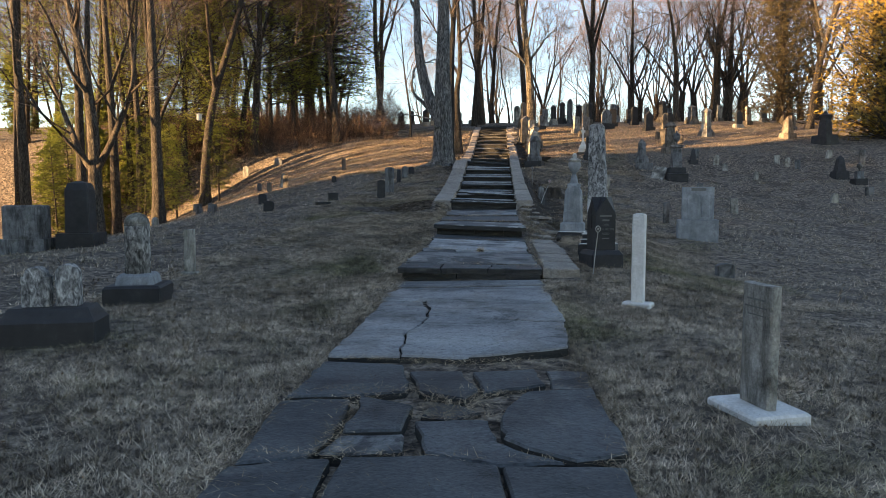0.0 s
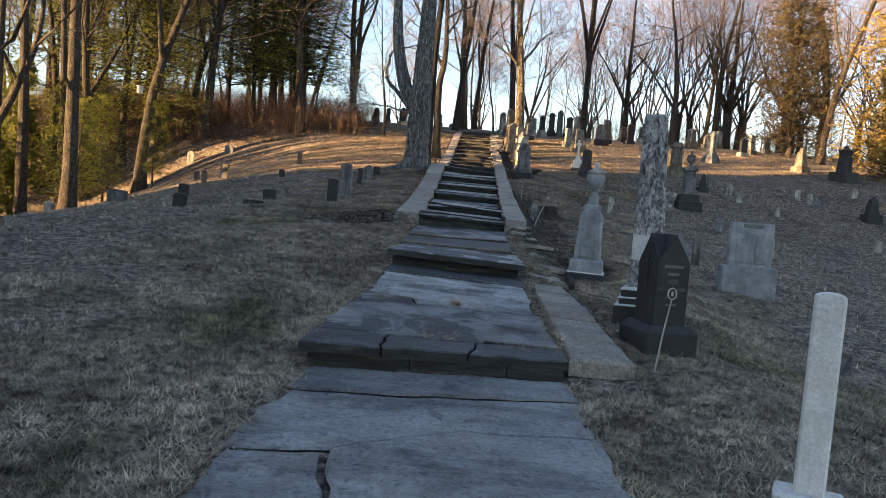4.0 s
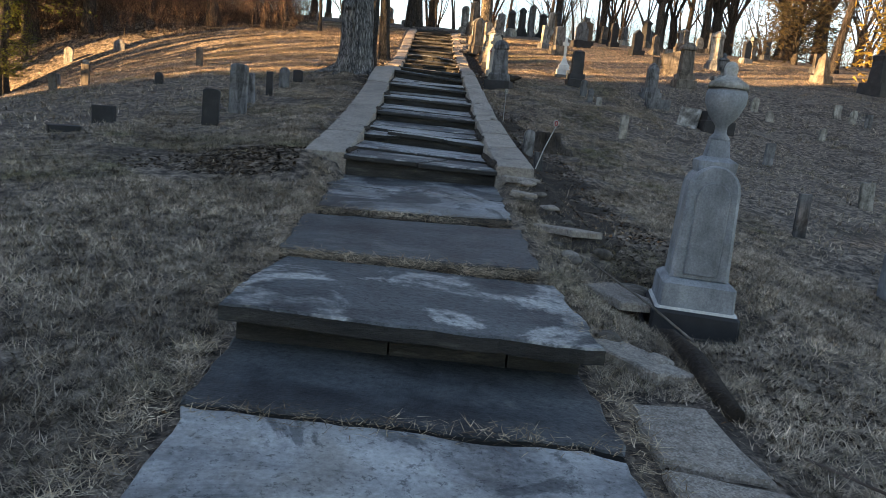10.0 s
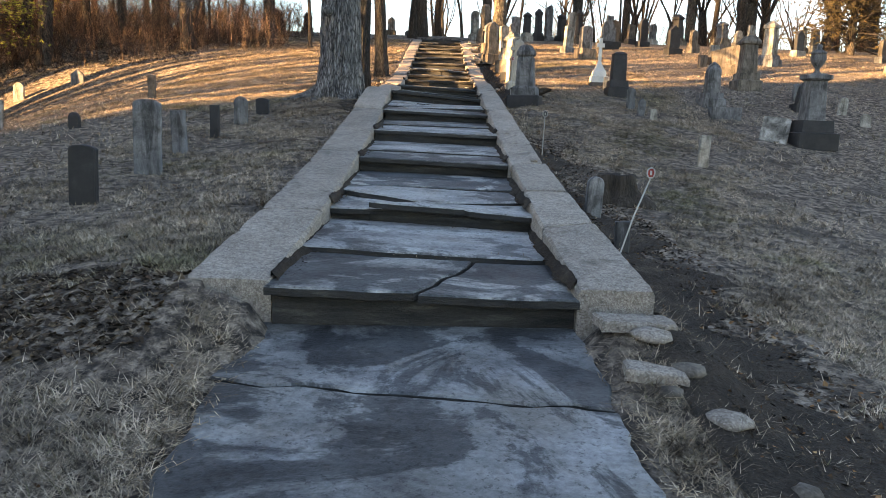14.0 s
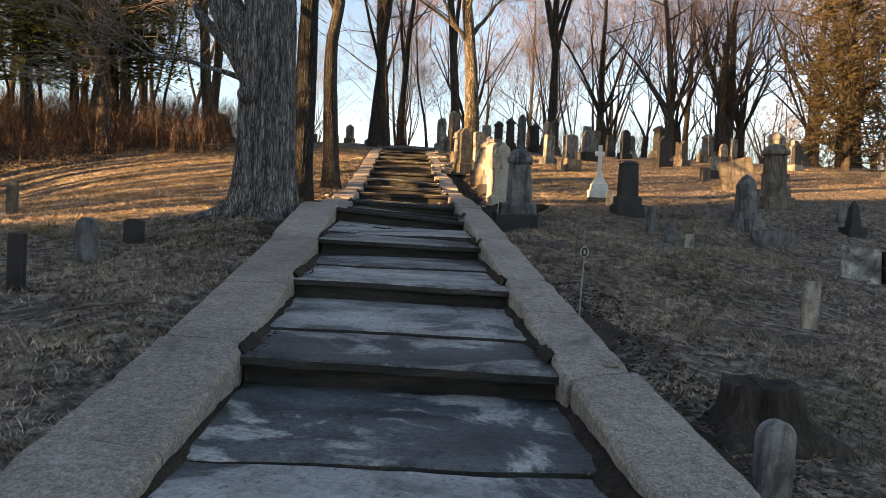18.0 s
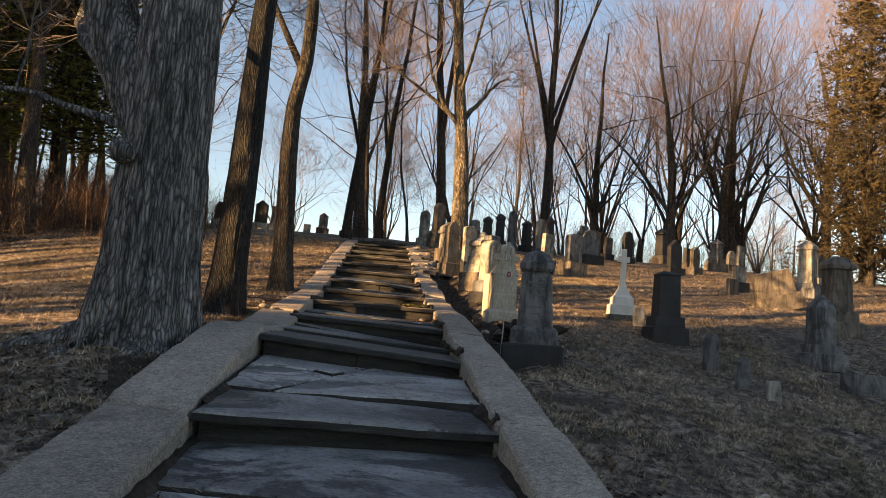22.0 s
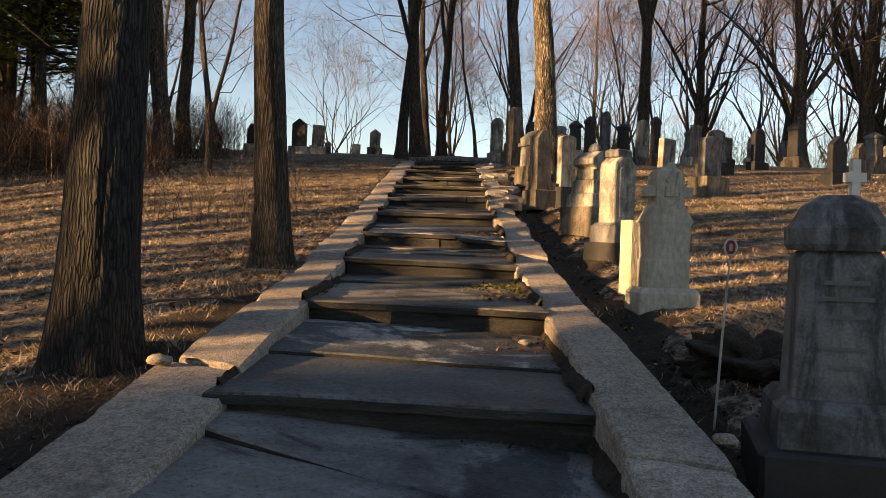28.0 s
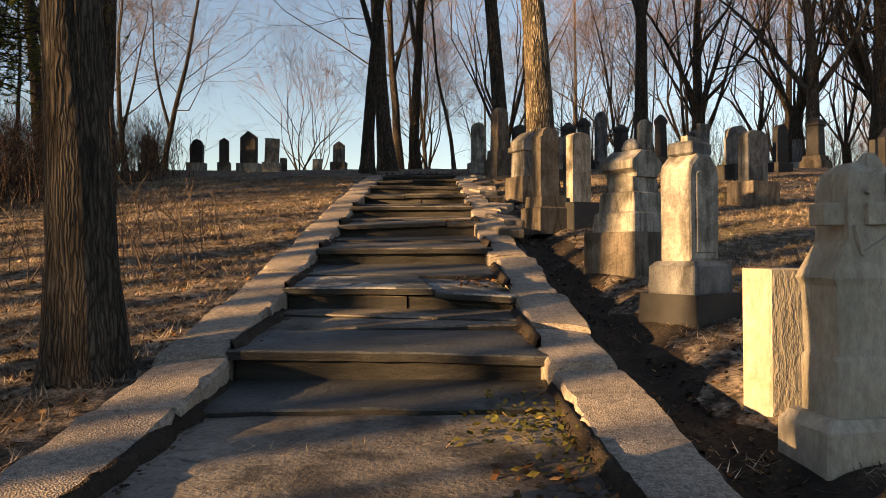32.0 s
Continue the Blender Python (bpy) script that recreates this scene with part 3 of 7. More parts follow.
for pts, mt in [([(-1.05, 5.3), (-0.44, 5.4), (-0.42, 5.8), (-1.02, 5.76)], M_SLATE_DARK), ([(-0.42, 5.4), (0.23, 5.5), (0.3, 5.86), (-0.4, 5.8)], M_SLATE_DARK), ([(0.25, 5.5), (1.04, 5.64), (1.02, 6.0), (0.32, 5.86)], M_SLATE_DARK),
                ([(-1.0, 5.79), (0.36, 5.88), (0.37, 6.0), (1.0, 6.05), (0.95, 7.3), (-0.33, 7.28), (-0.36, 7.55), (-0.88, 7.62)], M_SLATE),
                ([(-0.86, 7.65), (-0.34, 7.58), (-0.3, 7.31), (0.92, 7.33), (0.92, 9.1), (-0.86, 9.16)], M_SLATE_PALE), ([(-0.88, 9.2), (0.92, 9.16), (0.9, 10.0), (-0.88, 10.0)], M_SLATE_DARK)]:
    slab("flagstone", pts, low_step, 0.085, mt, walkway, 0.042)
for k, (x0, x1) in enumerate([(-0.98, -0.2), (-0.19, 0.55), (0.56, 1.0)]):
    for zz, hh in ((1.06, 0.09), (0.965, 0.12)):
        slab("riser", [(x0, 5.41 + 0.16 * (x0 + 1) / 2), (x1, 5.41 + 0.16 * (x1 + 1) / 2), (x1, 5.75), (x0, 5.65)], lambda x, y, zz=zz: zz - 0.03 * x, hh, M_SLATE_EDGE_SHADED, walkway, 0.01, 0.008)


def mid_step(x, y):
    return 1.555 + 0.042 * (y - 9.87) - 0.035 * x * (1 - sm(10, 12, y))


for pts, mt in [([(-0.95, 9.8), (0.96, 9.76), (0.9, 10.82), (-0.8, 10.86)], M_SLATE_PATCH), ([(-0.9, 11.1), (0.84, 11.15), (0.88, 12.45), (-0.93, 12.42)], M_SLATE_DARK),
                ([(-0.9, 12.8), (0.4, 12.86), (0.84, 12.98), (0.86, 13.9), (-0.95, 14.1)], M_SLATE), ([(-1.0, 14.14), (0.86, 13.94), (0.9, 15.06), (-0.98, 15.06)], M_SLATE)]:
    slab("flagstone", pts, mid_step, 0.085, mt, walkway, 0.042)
# riser colour holds the shade of the deep recess below the slab
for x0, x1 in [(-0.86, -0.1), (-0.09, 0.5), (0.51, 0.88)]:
    slab("riser", [(x0, 9.93), (x1, 9.93), (x1, 10.1), (x0, 10.1)], lambda x, y: 1.47 - 0.035 * x, 0.22, M_SLATE_EDGE_SHADED, walkway, 0.01, 0.008)

# for each step: tilt, skew, where its two rows of slabs meet, their materials, and the cracks in front and back rows (x, how far back, angle)
TREADS = [(-0.035, 0.05, 0.42, M_SLATE_PATCH, M_SLATE_PALE, [(0.15, 0.5, 1.2)], []),
          (-0.01, -0.05, 0.5, M_SLATE_PALE, M_SLATE_PATCH, [(-0.45, 0.4, 2.55), (0.62, 0.35, 0.35)], []),
          (-0.012, -0.08, 0.36, M_SLATE_PATCH, M_SLATE_PALE, [], []),
          (-0.008, -0.08, 0.52, M_SLATE_PALE, M_SLATE, [], []),
          (-0.03, 0.1, 0.3, M_SLATE, M_SLATE_PALE, [], [(0.02, 0.45, 2.5), (-0.35, 0.4, 1.15), (-0.2, 0.7, 0.15)]),
          (-0.07, 0.0, 0.45, M_SLATE_DARK, M_SLATE, [], [(0.2, 0.35, 2.75)]),
          (-0.03, 0.03, 0.4, M_SLATE_DARK, M_SLATE_PATCH, [], []),
          (0.0, -0.12, 0.7, M_SLATE_BROWN, M_SLATE_DARK, [], []),
          (-0.015, -0.06, 0.5, M_SLATE_DARK, M_SLATE_BROWN, [], [(-0.1, 0.5, 2.9)]),
          (-0.01, -0.1, 0.45, M_SLATE_PATCH, M_SLATE_DARK, [(0.2, 0.4, 1.7)], [])]
for k, ((ya, za), (yb, zb)) in enumerate(zip(NOSE, NOSE[1:] + [(48.6, 7.3)])):
    more = [(rs.uniform(-0.5, 0.5), 0.5, rs.uniform(0.9, 2.2))] if k % 2 else []
    tilt, skew, joint, fm, bm_, fc, bc = TREADS[k] if k < 10 else (rs.uniform(-0.02, 0.01), rs.uniform(-0.1, 0.1), rs.uniform(0.35, 0.6), (M_SLATE_BROWN, M_SLATE_DARK)[k % 2], (M_SLATE_DARK, M_SLATE_BROWN)[k % 2], more, [])
    z = flat(ya, za, yb, zb - 0.19, tilt)
    ym = ya + (yb - ya) * joint
    ry = [rs.uniform(-0.05, 0.05) for _ in range(4)]
    front = [(-0.93, ya - 0.06 - skew), (-0.3, ya - 0.05 - skew * 0.3 + rs.uniform(-0.03, 0.03)), (0.35, ya - 0.05 + skew * 0.35 + rs.uniform(-0.03, 0.03)), (0.9, ya - 0.06 + skew), (0.88, ym - 0.012 + ry[0]), (0.3, ym - 0.012 + ry[1]), (-0.3, ym - 0.012 + ry[3]), (-0.9, ym - 0.012 + ry[2])]
    back = [(-0.9, ym + 0.014 + ry[2]), (-0.3, ym + 0.014 + ry[3]), (0.3, ym + 0.014 + ry[1]), (0.88, ym + 0.014 + ry[0]), (0.88, yb + 0.05), (-0.9, yb + 0.05)]
    for row, cuts, y0, y1, lift, mt in ((front, fc, ya, ym, 0.0, fm), (back, bc, ym, yb, 0.024, bm_)):
        pieces = [row]
        for cx, cf_, an in cuts:
            pieces = [p for q in pieces for p in crack(q, (cx, y0 + (y1 - y0) * cf_), an, 0.011)]
        for q in pieces:
            dz, tx = (rs.uniform(-0.022, 0.018), rs.uniform(-0.04, 0.04)) if len(pieces) > 1 else (0.0, 0.0)
            slab("tread", q, lambda x, y, z=z, dz=dz + lift, tx=tx: z(x, y) + dz + tx * x, 0.055 + lift, mt, steps, 0.026 if lift == 0 else 0.018, 0.011)
    cuts = [-0.9] + sorted(rs.uniform(-0.6, 0.6) for _ in range(1 if k % 4 == 1 else 0)) + [0.88]
    for x0, x1 in zip(cuts, cuts[1:]):
        off = rs.uniform(0.0, 0.03)
        slab("riser", [(x0 + 0.004, ya + 0.0 + off + skew * x0), (x1 - 0.004, ya + 0.0 + off + skew * x1), (x1 - 0.004, ya + 0.16), (x0 + 0.004, ya + 0.16)], lambda x, y, za=za, tilt=tilt: za - 0.055 + tilt * x, 0.24, M_RISER_TAN if k > 5 else M_SLATE_EDGE_SHADED, steps, 0.008, 0.006)


def nose_line(y):
    return sum(lerp(y + d, [(13.0, 1.78)] + NOSE) for d in (-1.2, -0.6, 0, 0.6, 1.2)) / 5 + 0.03 - 0.01 * sm(29, 31, y)


def kerbstone(x0, x1, y0, y1, top, drop, r, amp, parent, skew0=0.0, skew1=0.0):
    """A long kerb stone: cross-sections with worn arrises, ends slanted where it has cracked."""
    n = max(4, round((y1 - y0) / 0.1))
    v, f = [], []
    for i in range(n + 1):
        t = i / n
        end = 0.006 if i in (0, n) else 0.0
        chip = r.uniform(0.02, 0.05) if r.random() < 0.06 else 0.0
        a, b = x0 + r.uniform(-amp, amp) + end, x1 + r.uniform(-amp, amp) - end
        row = []
        for x, dz in ((a, -drop), (a, -0.025), (a + 0.016 + chip, 0), (a * 0.75 + b * 0.25, 0.004), (a * 0.5 + b * 0.5, 0.005), (a * 0.25 + b * 0.75, 0.004), (b - 0.016 - chip, 0), (b, -0.025), (b, -drop)):
            u = (x - x0) / (x1 - x0) - 0.5
            y = y0 + (y1 - y0) * t + u * (skew0 * (1 - t) + skew1 * t) * 1.0 + 0.02 * noise.noise(Vector((x * 9, y0 * 3 if t < 0.5 else y1 * 3, 0))) * (skew0 != 0 if t < 0.5 else skew1 != 0)
            row.append((x, y, top(y) + dz - end + 0.006 * noise.noise(Vector((x * 5, y * 5, 2.0)))))
        v += row
    for i in range(n):
        for k in range(8):
            f.append((i * 9 + k, i * 9 + k + 1, (i + 1) * 9 + k + 1, (i + 1) * 9 + k))
    f += [tuple(reversed(range(9))), tuple(range(n * 9, n * 9 + 9))]
    f = [tuple(reversed(q)) for q in f]
    return obj_from("kerbstone", v, f, M_CURB, parent)


rk = random.Random(9)
# where the long kerbs break, and what the roots and the frost have done to each stone: start, rise at each end, shift across
LEFT = [(14.98, 0, 0, 0), (16.85, 0, 0.01, 0), (18.3, 0.005, 0, 0), (19.75, 0, 0.01, 0), (21.2, 0.01, 0.01, -0.01), (23.4, 0.02, 0.08, -0.04), (26.02, -0.03, -0.03, 0.05), (28.15, 0.0, 0.0, 0.03), (29.9, -0.01, 0.0, 0.0)]
RIGHT = [(14.98, 0, 0, 0), (16.6, 0, 0, 0), (17.9, 0.01, 0, 0.01), (19.3, 0, 0.01, -0.005), (20.6, 0.012, 0, 0.01), (21.75, 0, 0, 0), (23.6, 0, 0, -0.02), (25.2, 0, -0.01, -0.02), (27.1, 0, 0, 0), (28.6, 0, 0, 0), (30.1, 0.0, 0.02, 0.0), (31.05, 0.0, -0.02, 0.02)]
for side, par, runs in ((-1, kerb_l, LEFT), (1, kerb_r, RIGHT)):
    y = runs[-1][0]
    while y < 46.5:
        y += rk.uniform(0.8, 1.5) if side < 0 else rk.uniform(0.55, 1.05)
        rough = 0.02 if side < 0 else 0.045
        runs.append((y, rk.uniform(-rough, rough), rk.uniform(-rough, rough), rk.uniform(-rough, rough)))
    s0 = 0.0
    for k, ((y0, r0, r1, ox), (y1, *_)) in enumerate(zip(runs, runs[1:] + [(48.0, 0)])):
        s1 = 0.3 if side > 0 and abs(y1 - 31.05) < 0.02 else rk.choice((0.0, rk.uniform(-0.12, 0.12), rk.uniform(-0.3, 0.3)))
        far = sm(25.5, 28.5, y0)
        x0, x1 = sorted((side * (0.9 if side < 0 else 0.87), side * ((1.41 - 0.12 * far) if side < 0 else (1.33 - 0.07 * sm(15, 21, y0)))))
        g = 0.018 if abs(s0) > 0.2 or abs(s1) > 0.2 else 0.008
        kerbstone(x0 + ox, x1 + ox, y0 + g, y1 - g, lambda Y, r0=r0, r1=r1, a=y0, b=y1, side=side: nose_line(Y) + r0 + (r1 - r0) * (Y - a) / (b - a) - (0.035 if side < 0 else 0.06) * sm(28.5, 30.5, Y), 0.46, rk, 0.005 if y0 < 29 else 0.012, par, s0, s1)
        s0 = s1
kerb_low = empty("kerb", Matrix(), "broken pinkish kerb stones laid flat along the walk", "kerb", kind="structure")
for pts in ([(1.06, 5.72), (1.6, 5.8), (1.58, 6.5), (1.08, 6.42)], [(1.07, 6.46), (1.57, 6.54), (1.56, 7.35), (1.06, 7.4)], [(1.06, 7.45), (1.54, 7.4), (1.58, 8.25), (1.3, 8.16), (1.05, 8.3)],
            [(1.06, 8.35), (1.3, 8.2), (1.56, 8.3), (1.52, 9.0), (1.05, 9.1)], [(1.06, 9.15), (1.5, 9.05), (1.48, 9.72), (1.08, 9.7)]):
    dz = rk.uniform(-0.02, 0.015)
    slab("kerbstone", pts, lambda x, y, dz=dz: 1.11 + 0.045 * (y - 5.7) + dz - 0.04 * (x - 1.3), 0.14, M_CURB, kerb_low, 0.02, 0.016)


# ---- trees ----
def tube(v, f, pts, radii, sides):
    """Adds a tapered tube through the points to the lists of vertices and faces."""
    base = len(v)
    n = len(pts)
    for i, (p, r) in enumerate(zip(pts, radii)):
        d = (pts[min(i + 1, n - 1)] - pts[max(i - 1, 0)])
        d = d.normalized() if d.length > 1e-6 else Vector((0, 0, 1))
        u = d.orthogonal().normalized()
        w = d.cross(u)
        for k in range(sides):
            a = 2 * math.pi * k / sides
            q = p + (u * math.cos(a) + w * math.sin(a)) * r
            v.append((q.x, q.y, q.z))
    for i in range(n - 1):
        for k in range(sides):
            a, b = base + i * sides + k, base + i * sides + (k + 1) % sides
            f.append((a, b, b + sides, a + sides))
    f.append(tuple(base + (n - 1) * sides + k for k in range(sides)))


def bark_tube(v, f, pts, radii, sides, amp, cell, upto=0.6):
    """A trunk whose lower part has vertical ridges of bark and a lobed, spreading foot."""
    p2, r2 = [], []
    cut = int(len(pts) * upto)
    for i in range(len(pts) - 1):
        m = max(1, round((pts[i + 1] - pts[i]).length / 0.11)) if i < cut else 1
        for k in range(m):
            a, b = pts[max(i - 1, 0)], pts[min(i + 2, len(pts) - 1)]
            t = k / m
            q = pts[i].lerp(pts[i + 1], t) + ((pts[i] - (a + pts[i + 1]) / 2) * (1 - t) + (pts[i + 1] - (pts[i] + b) / 2) * t) * (t * (1 - t) * 0.5)
            p2.append(q)
            r2.append(radii[i] + (radii[i + 1] - radii[i]) * t)
    p2.append(pts[-1])
    r2.append(radii[-1])
    base = len(v)
    R = radii[2]
    for p, r in zip(p2, r2):
        h = p.z - p2[0].z
        k = min(1.0, r / R)
        for s in range(sides):
            t = 2 * math.pi * s / sides
            c, w = math.cos(t), math.sin(t)
            n = noise.noise(Vector((c * R / cell, w * R / cell, h * 0.8))) + 0.5 * noise.noise(Vector((c * R / cell * 2, w * R / cell * 2, h * 2.2)))
            lobe = 1 + 0.16 * math.exp(-h / 0.45) * math.sin(5 * t + 1) + 0.05 * noise.noise(Vector((c * 1.5, w * 1.5, h * 0.8)))
            q = r * lobe + amp * k * (0.35 - 1.6 * abs(n))
            v.append((p.x + c * q, p.y + w * q, p.z))
    for i in range(len(p2) - 1):
        for k in range(sides):
            a, b = base + i * sides + k, base + i * sides + (k + 1) % sides
            f.append((a, b, b + sides, a + sides))


def wander(rnd, p, d, length, r0, r1, n, crook, lift):
    pts, rad = [p.copy()], [r0]
    for i in range(n):
        d = (d + Vector((rnd.gauss(0, crook), rnd.gauss(0, crook), rnd.gauss(0, crook) + lift))).normalized()
        p = p + d * (length / n)
        pts.append(p.copy())
        rad.append(r0 + (r1 - r0) * ((i + 1) / n) ** 0.8)
    return pts, rad, d


def side_way(rnd, d, spread):
    u = d.orthogonal().normalized()
    u.rotate(Matrix.Rotation(rnd.uniform(0, 2 * math.pi), 3, d))
    return (d * math.cos(spread) + u * math.sin(spread)).normalized()


def bare_tree(seed, height, r, lean=(0, 0), first=0.35, limbs=9, spread=0.75, twigs=(5, 5, 3), crook=0.05, forks=(), bark=None, name="bare_tree", label="", flare=1.5, sides=10, limb=(0.35, 0.6), ridges=None, bend=()):
    """A leafless tree: trunk and limbs in one part, branches and twigs in the other."""
    rnd = random.Random(seed)
    tv, tf, cv, cf = [], [], [], []
    stems = [(Vector((0, 0, -0.15)), Vector((lean[0], lean[1], 1)).normalized(), height, r)]
    for fz, fd, fl, fr, *turn in forks:
        stems.append((None, fz, (fd, fl, fr, *(turn or (0.01, crook)))))
    main = None
    tips = []
    for st in stems:
        if st[0] is None:
            _, fz, (fd, fl, fr, lift, kink) = st
            k = max(1, min(len(main[0]) - 1, int(fz / height * (len(main[0]) - 1))))
            p, d, L, rr = main[0][k], Vector(fd).normalized(), fl, fr
        else:
            p, d, L, rr = st
            lift, kink = 0.01, crook
        n = 14
        pts, rad, _ = wander(rnd, p, d, L, rr, rr * 0.12, n, kink, lift)
        if st[0] is not None:
            rad[0] = rr * flare
            pts.insert(1, pts[0].lerp(pts[1], 0.35))
            rad.insert(1, rr * (1 + (flare - 1) * 0.25))
            for bz, bx in bend:
                pts = [Vector((q.x + bx * max(0.0, q.z - bz), q.y, q.z)) for q in pts]
            main = (pts, rad)
        if ridges and st[0] is not None:
            bark_tube(tv, tf, pts, rad, *ridges)
        else:
            tube(tv, tf, pts, rad, sides)
        tips.append((pts, rad, L))
    for pts, rad, L in tips:
        for i in range(limbs):
            t = first + (0.97 - first) * (i + rnd.random()) / limbs
            k = t * (len(pts) - 1)
            a = int(k)
            p = pts[a].lerp(pts[min(a + 1, len(pts) - 1)], k - a)
            d0 = (pts[min(a + 1, len(pts) - 1)] - pts[a]).normalized()
            d1 = side_way(rnd, d0, rnd.uniform(0.6, 1.15) * spread)
            l1 = L * (1.05 - t) * rnd.uniform(0.45, 0.75) + 0.6
            r1 = max(0.012, rad[a] * rnd.uniform(*limb))
            p1, q1, _ = wander(rnd, p, d1, l1, r1, 0.008, 6, 0.19, 0.06)
            tube(tv, tf, p1, q1, 5)
            for j in range(twigs[0]):
                s = rnd.uniform(0.2, 1.0) * (len(p1) - 1)
                b = min(int(s), len(p1) - 2)
                pp = p1[b].lerp(p1[b + 1], s - b)
                d2 = side_way(rnd, (p1[b + 1] - p1[b]).normalized(), rnd.uniform(0.4, 0.9))
                l2 = l1 * rnd.uniform(0.25, 0.5) + 0.2
                p2, q2, _ = wander(rnd, pp, d2, l2, max(0.008, q1[b] * 0.5), 0.005, 4, 0.14, 0.06)
                tube(cv, cf, p2, q2, 3)
                for m in range(twigs[1]):
                    s2 = rnd.uniform(0.15, 1.0) * (len(p2) - 1)
                    c = min(int(s2), len(p2) - 2)
                    p3 = p2[c].lerp(p2[c + 1], s2 - c)
                    d3 = side_way(rnd, (p2[c + 1] - p2[c]).normalized(), rnd.uniform(0.4, 0.8))
                    l3 = l2 * rnd.uniform(0.3, 0.6) + 0.12
                    p3s, q3, _ = wander(rnd, p3, d3, l3, 0.006, 0.0035, 2, 0.16, 0.08)
                    tube(cv, cf, p3s, q3, 3)
                    for o in range(twigs[2]):
                        e = p3s[rnd.choice((1, 2))]
                        d4 = side_way(rnd, d3, rnd.uniform(0.4, 0.8))
                        tube(cv, cf, [e, e + d4 * (l3 * rnd.uniform(0.35, 0.7))], [0.004, 0.002], 3)
    e = empty(name, Matrix(), label, "tree")
    obj_from("trunk", tv, tf, bark or M_BARK2, e, smooth=True)
    obj_from("crown", cv, cf, M_TWIG, e)
    return e


def dome_tree(seed, height, r, stems, width):
    """A broad leafless tree: a short trunk parting into rising stems that fork again and again into a domed crown of fine twigs."""
    rnd = random.Random(seed)
    tv, tf, cv, cf = [], [], [], []
    fork = height * 0.17

    def grow(p, d, length, rad, level):
        n = 3 if level < 4 else 2
        tip = max(0.004, rad * 0.62)
        pts, radii, d = wander(rnd, p, d, length, rad, tip, n, 0.07 if level < 3 else 0.12, 0.02)
        tube(*((tv, tf) if level < 3 else (cv, cf)), pts, radii, (7, 6, 5, 4, 3, 3, 3)[level])
        if level == 6:
            return
        for k in range((0, 3, 3, 3, 3, 3)[level] if rnd.random() < 0.72 else 2):
            q = pts[-1] if k < 2 else pts[-2].lerp(pts[-1], rnd.random())
            grow(q, side_way(rnd, d, rnd.uniform(0.18, 0.56)), length * rnd.uniform(0.66, 0.95), tip * rnd.uniform(0.62, 0.9), level + 1)

    base, rads, d0 = wander(rnd, Vector((0, 0, -0.15)), Vector((0, 0, 1)), fork + 0.15, r * 1.35, r, 3, 0.04, 0)
    tube(tv, tf, base, rads, 9)
    for k in range(stems):
        an = 2 * math.pi * (k + rnd.uniform(-0.25, 0.25)) / stems
        out = width * rnd.uniform(0.3, 1.0)
        grow(base[-1] - Vector((0, 0, rnd.uniform(0, 0.5))), Vector((math.cos(an) * out, math.sin(an) * out, 1)).normalized(), height * rnd.uniform(0.22, 0.28), r * rnd.uniform(0.28, 0.42), 1)
    e = empty("bare_tree", Matrix(), "spreading bare tree with a domed crown of fine reddish twigs", "tree")
    obj_from("trunk", tv, tf, M_BARK2, e, smooth=True)
    obj_from("crown", cv, cf, M_TWIG_RED, e)
    return e


def conifer(seed, height, r, spread, mat, label, low=0.1, tufts=900, name="conifer", cone=1.0, size=0.3, rise=(-0.15, 0.35), thin=0.16, count=3):
    """An evergreen: trunk, drooping boughs, and foliage of many small sprays."""
    rnd = random.Random(seed)
    tv, tf, bv, bf, cv, cf = [], [], [], [], [], []
    pts, rad, _ = wander(rnd, Vector((0, 0, -0.1)), Vector((0, 0, 1)), height, r, r * 0.1, 10, 0.02, 0)
    tube(tv, tf, pts, rad, 8)
    boughs = max(20, tufts // 14)
    for i in range(boughs):
        t = low + (0.98 - low) * (i + rnd.random()) / boughs
        k = t * 10
        a = min(int(k), 9)
        p = pts[a].lerp(pts[a + 1], k - a)
        reach = spread * ((1 - t) ** (0.7 * cone) if cone else math.sin(math.pi * min(1, 0.25 + 0.75 * t)) ** 0.5) * rnd.uniform(0.55, 1.1) + 0.15
        an = rnd.uniform(0, 2 * math.pi)
        d = Vector((math.cos(an), math.sin(an), rnd.uniform(*rise))).normalized()
        p1, q1, _ = wander(rnd, p, d, reach, 0.02 + 0.03 * (1 - t), 0.006, 4, 0.08, -0.02)
        tube(bv, bf, p1, q1, 3)
        for j in range(14):
            s = (0.3 + 0.7 * rnd.random() ** 0.7) * 4
            b = min(int(s), 3)
            c = p1[b].lerp(p1[b + 1], s - b) + Vector((rnd.gauss(0, 0.12), rnd.gauss(0, 0.12), rnd.gauss(0, 0.1))) * (0.5 + reach * 0.5)
            for q in range(count):
                w = Vector((rnd.gauss(0, 1), rnd.gauss(0, 1), rnd.gauss(0, 0.6))).normalized() * size * rnd.uniform(0.5, 1.2)
                u = w.orthogonal().normalized() * size * thin
                u.rotate(Matrix.Rotation(rnd.uniform(0, 6.28), 3, w.normalized()))
                n = len(cv)
                for z in (c - w * 0.5 - u * 0.5, c + u, c + w * 0.6, c - u):
                    cv.append(tuple(z))
                cf.append((n, n + 1, n + 2, n + 3))
    e = empty(name, Matrix(), label, "tree")
    obj_from("trunk", tv, tf, M_BARK2, e, smooth=True)
    obj_from("branchwork", bv, bf, M_BARK2, e, smooth=True)
    obj_from("crown", cv, cf, mat, e)
    return e


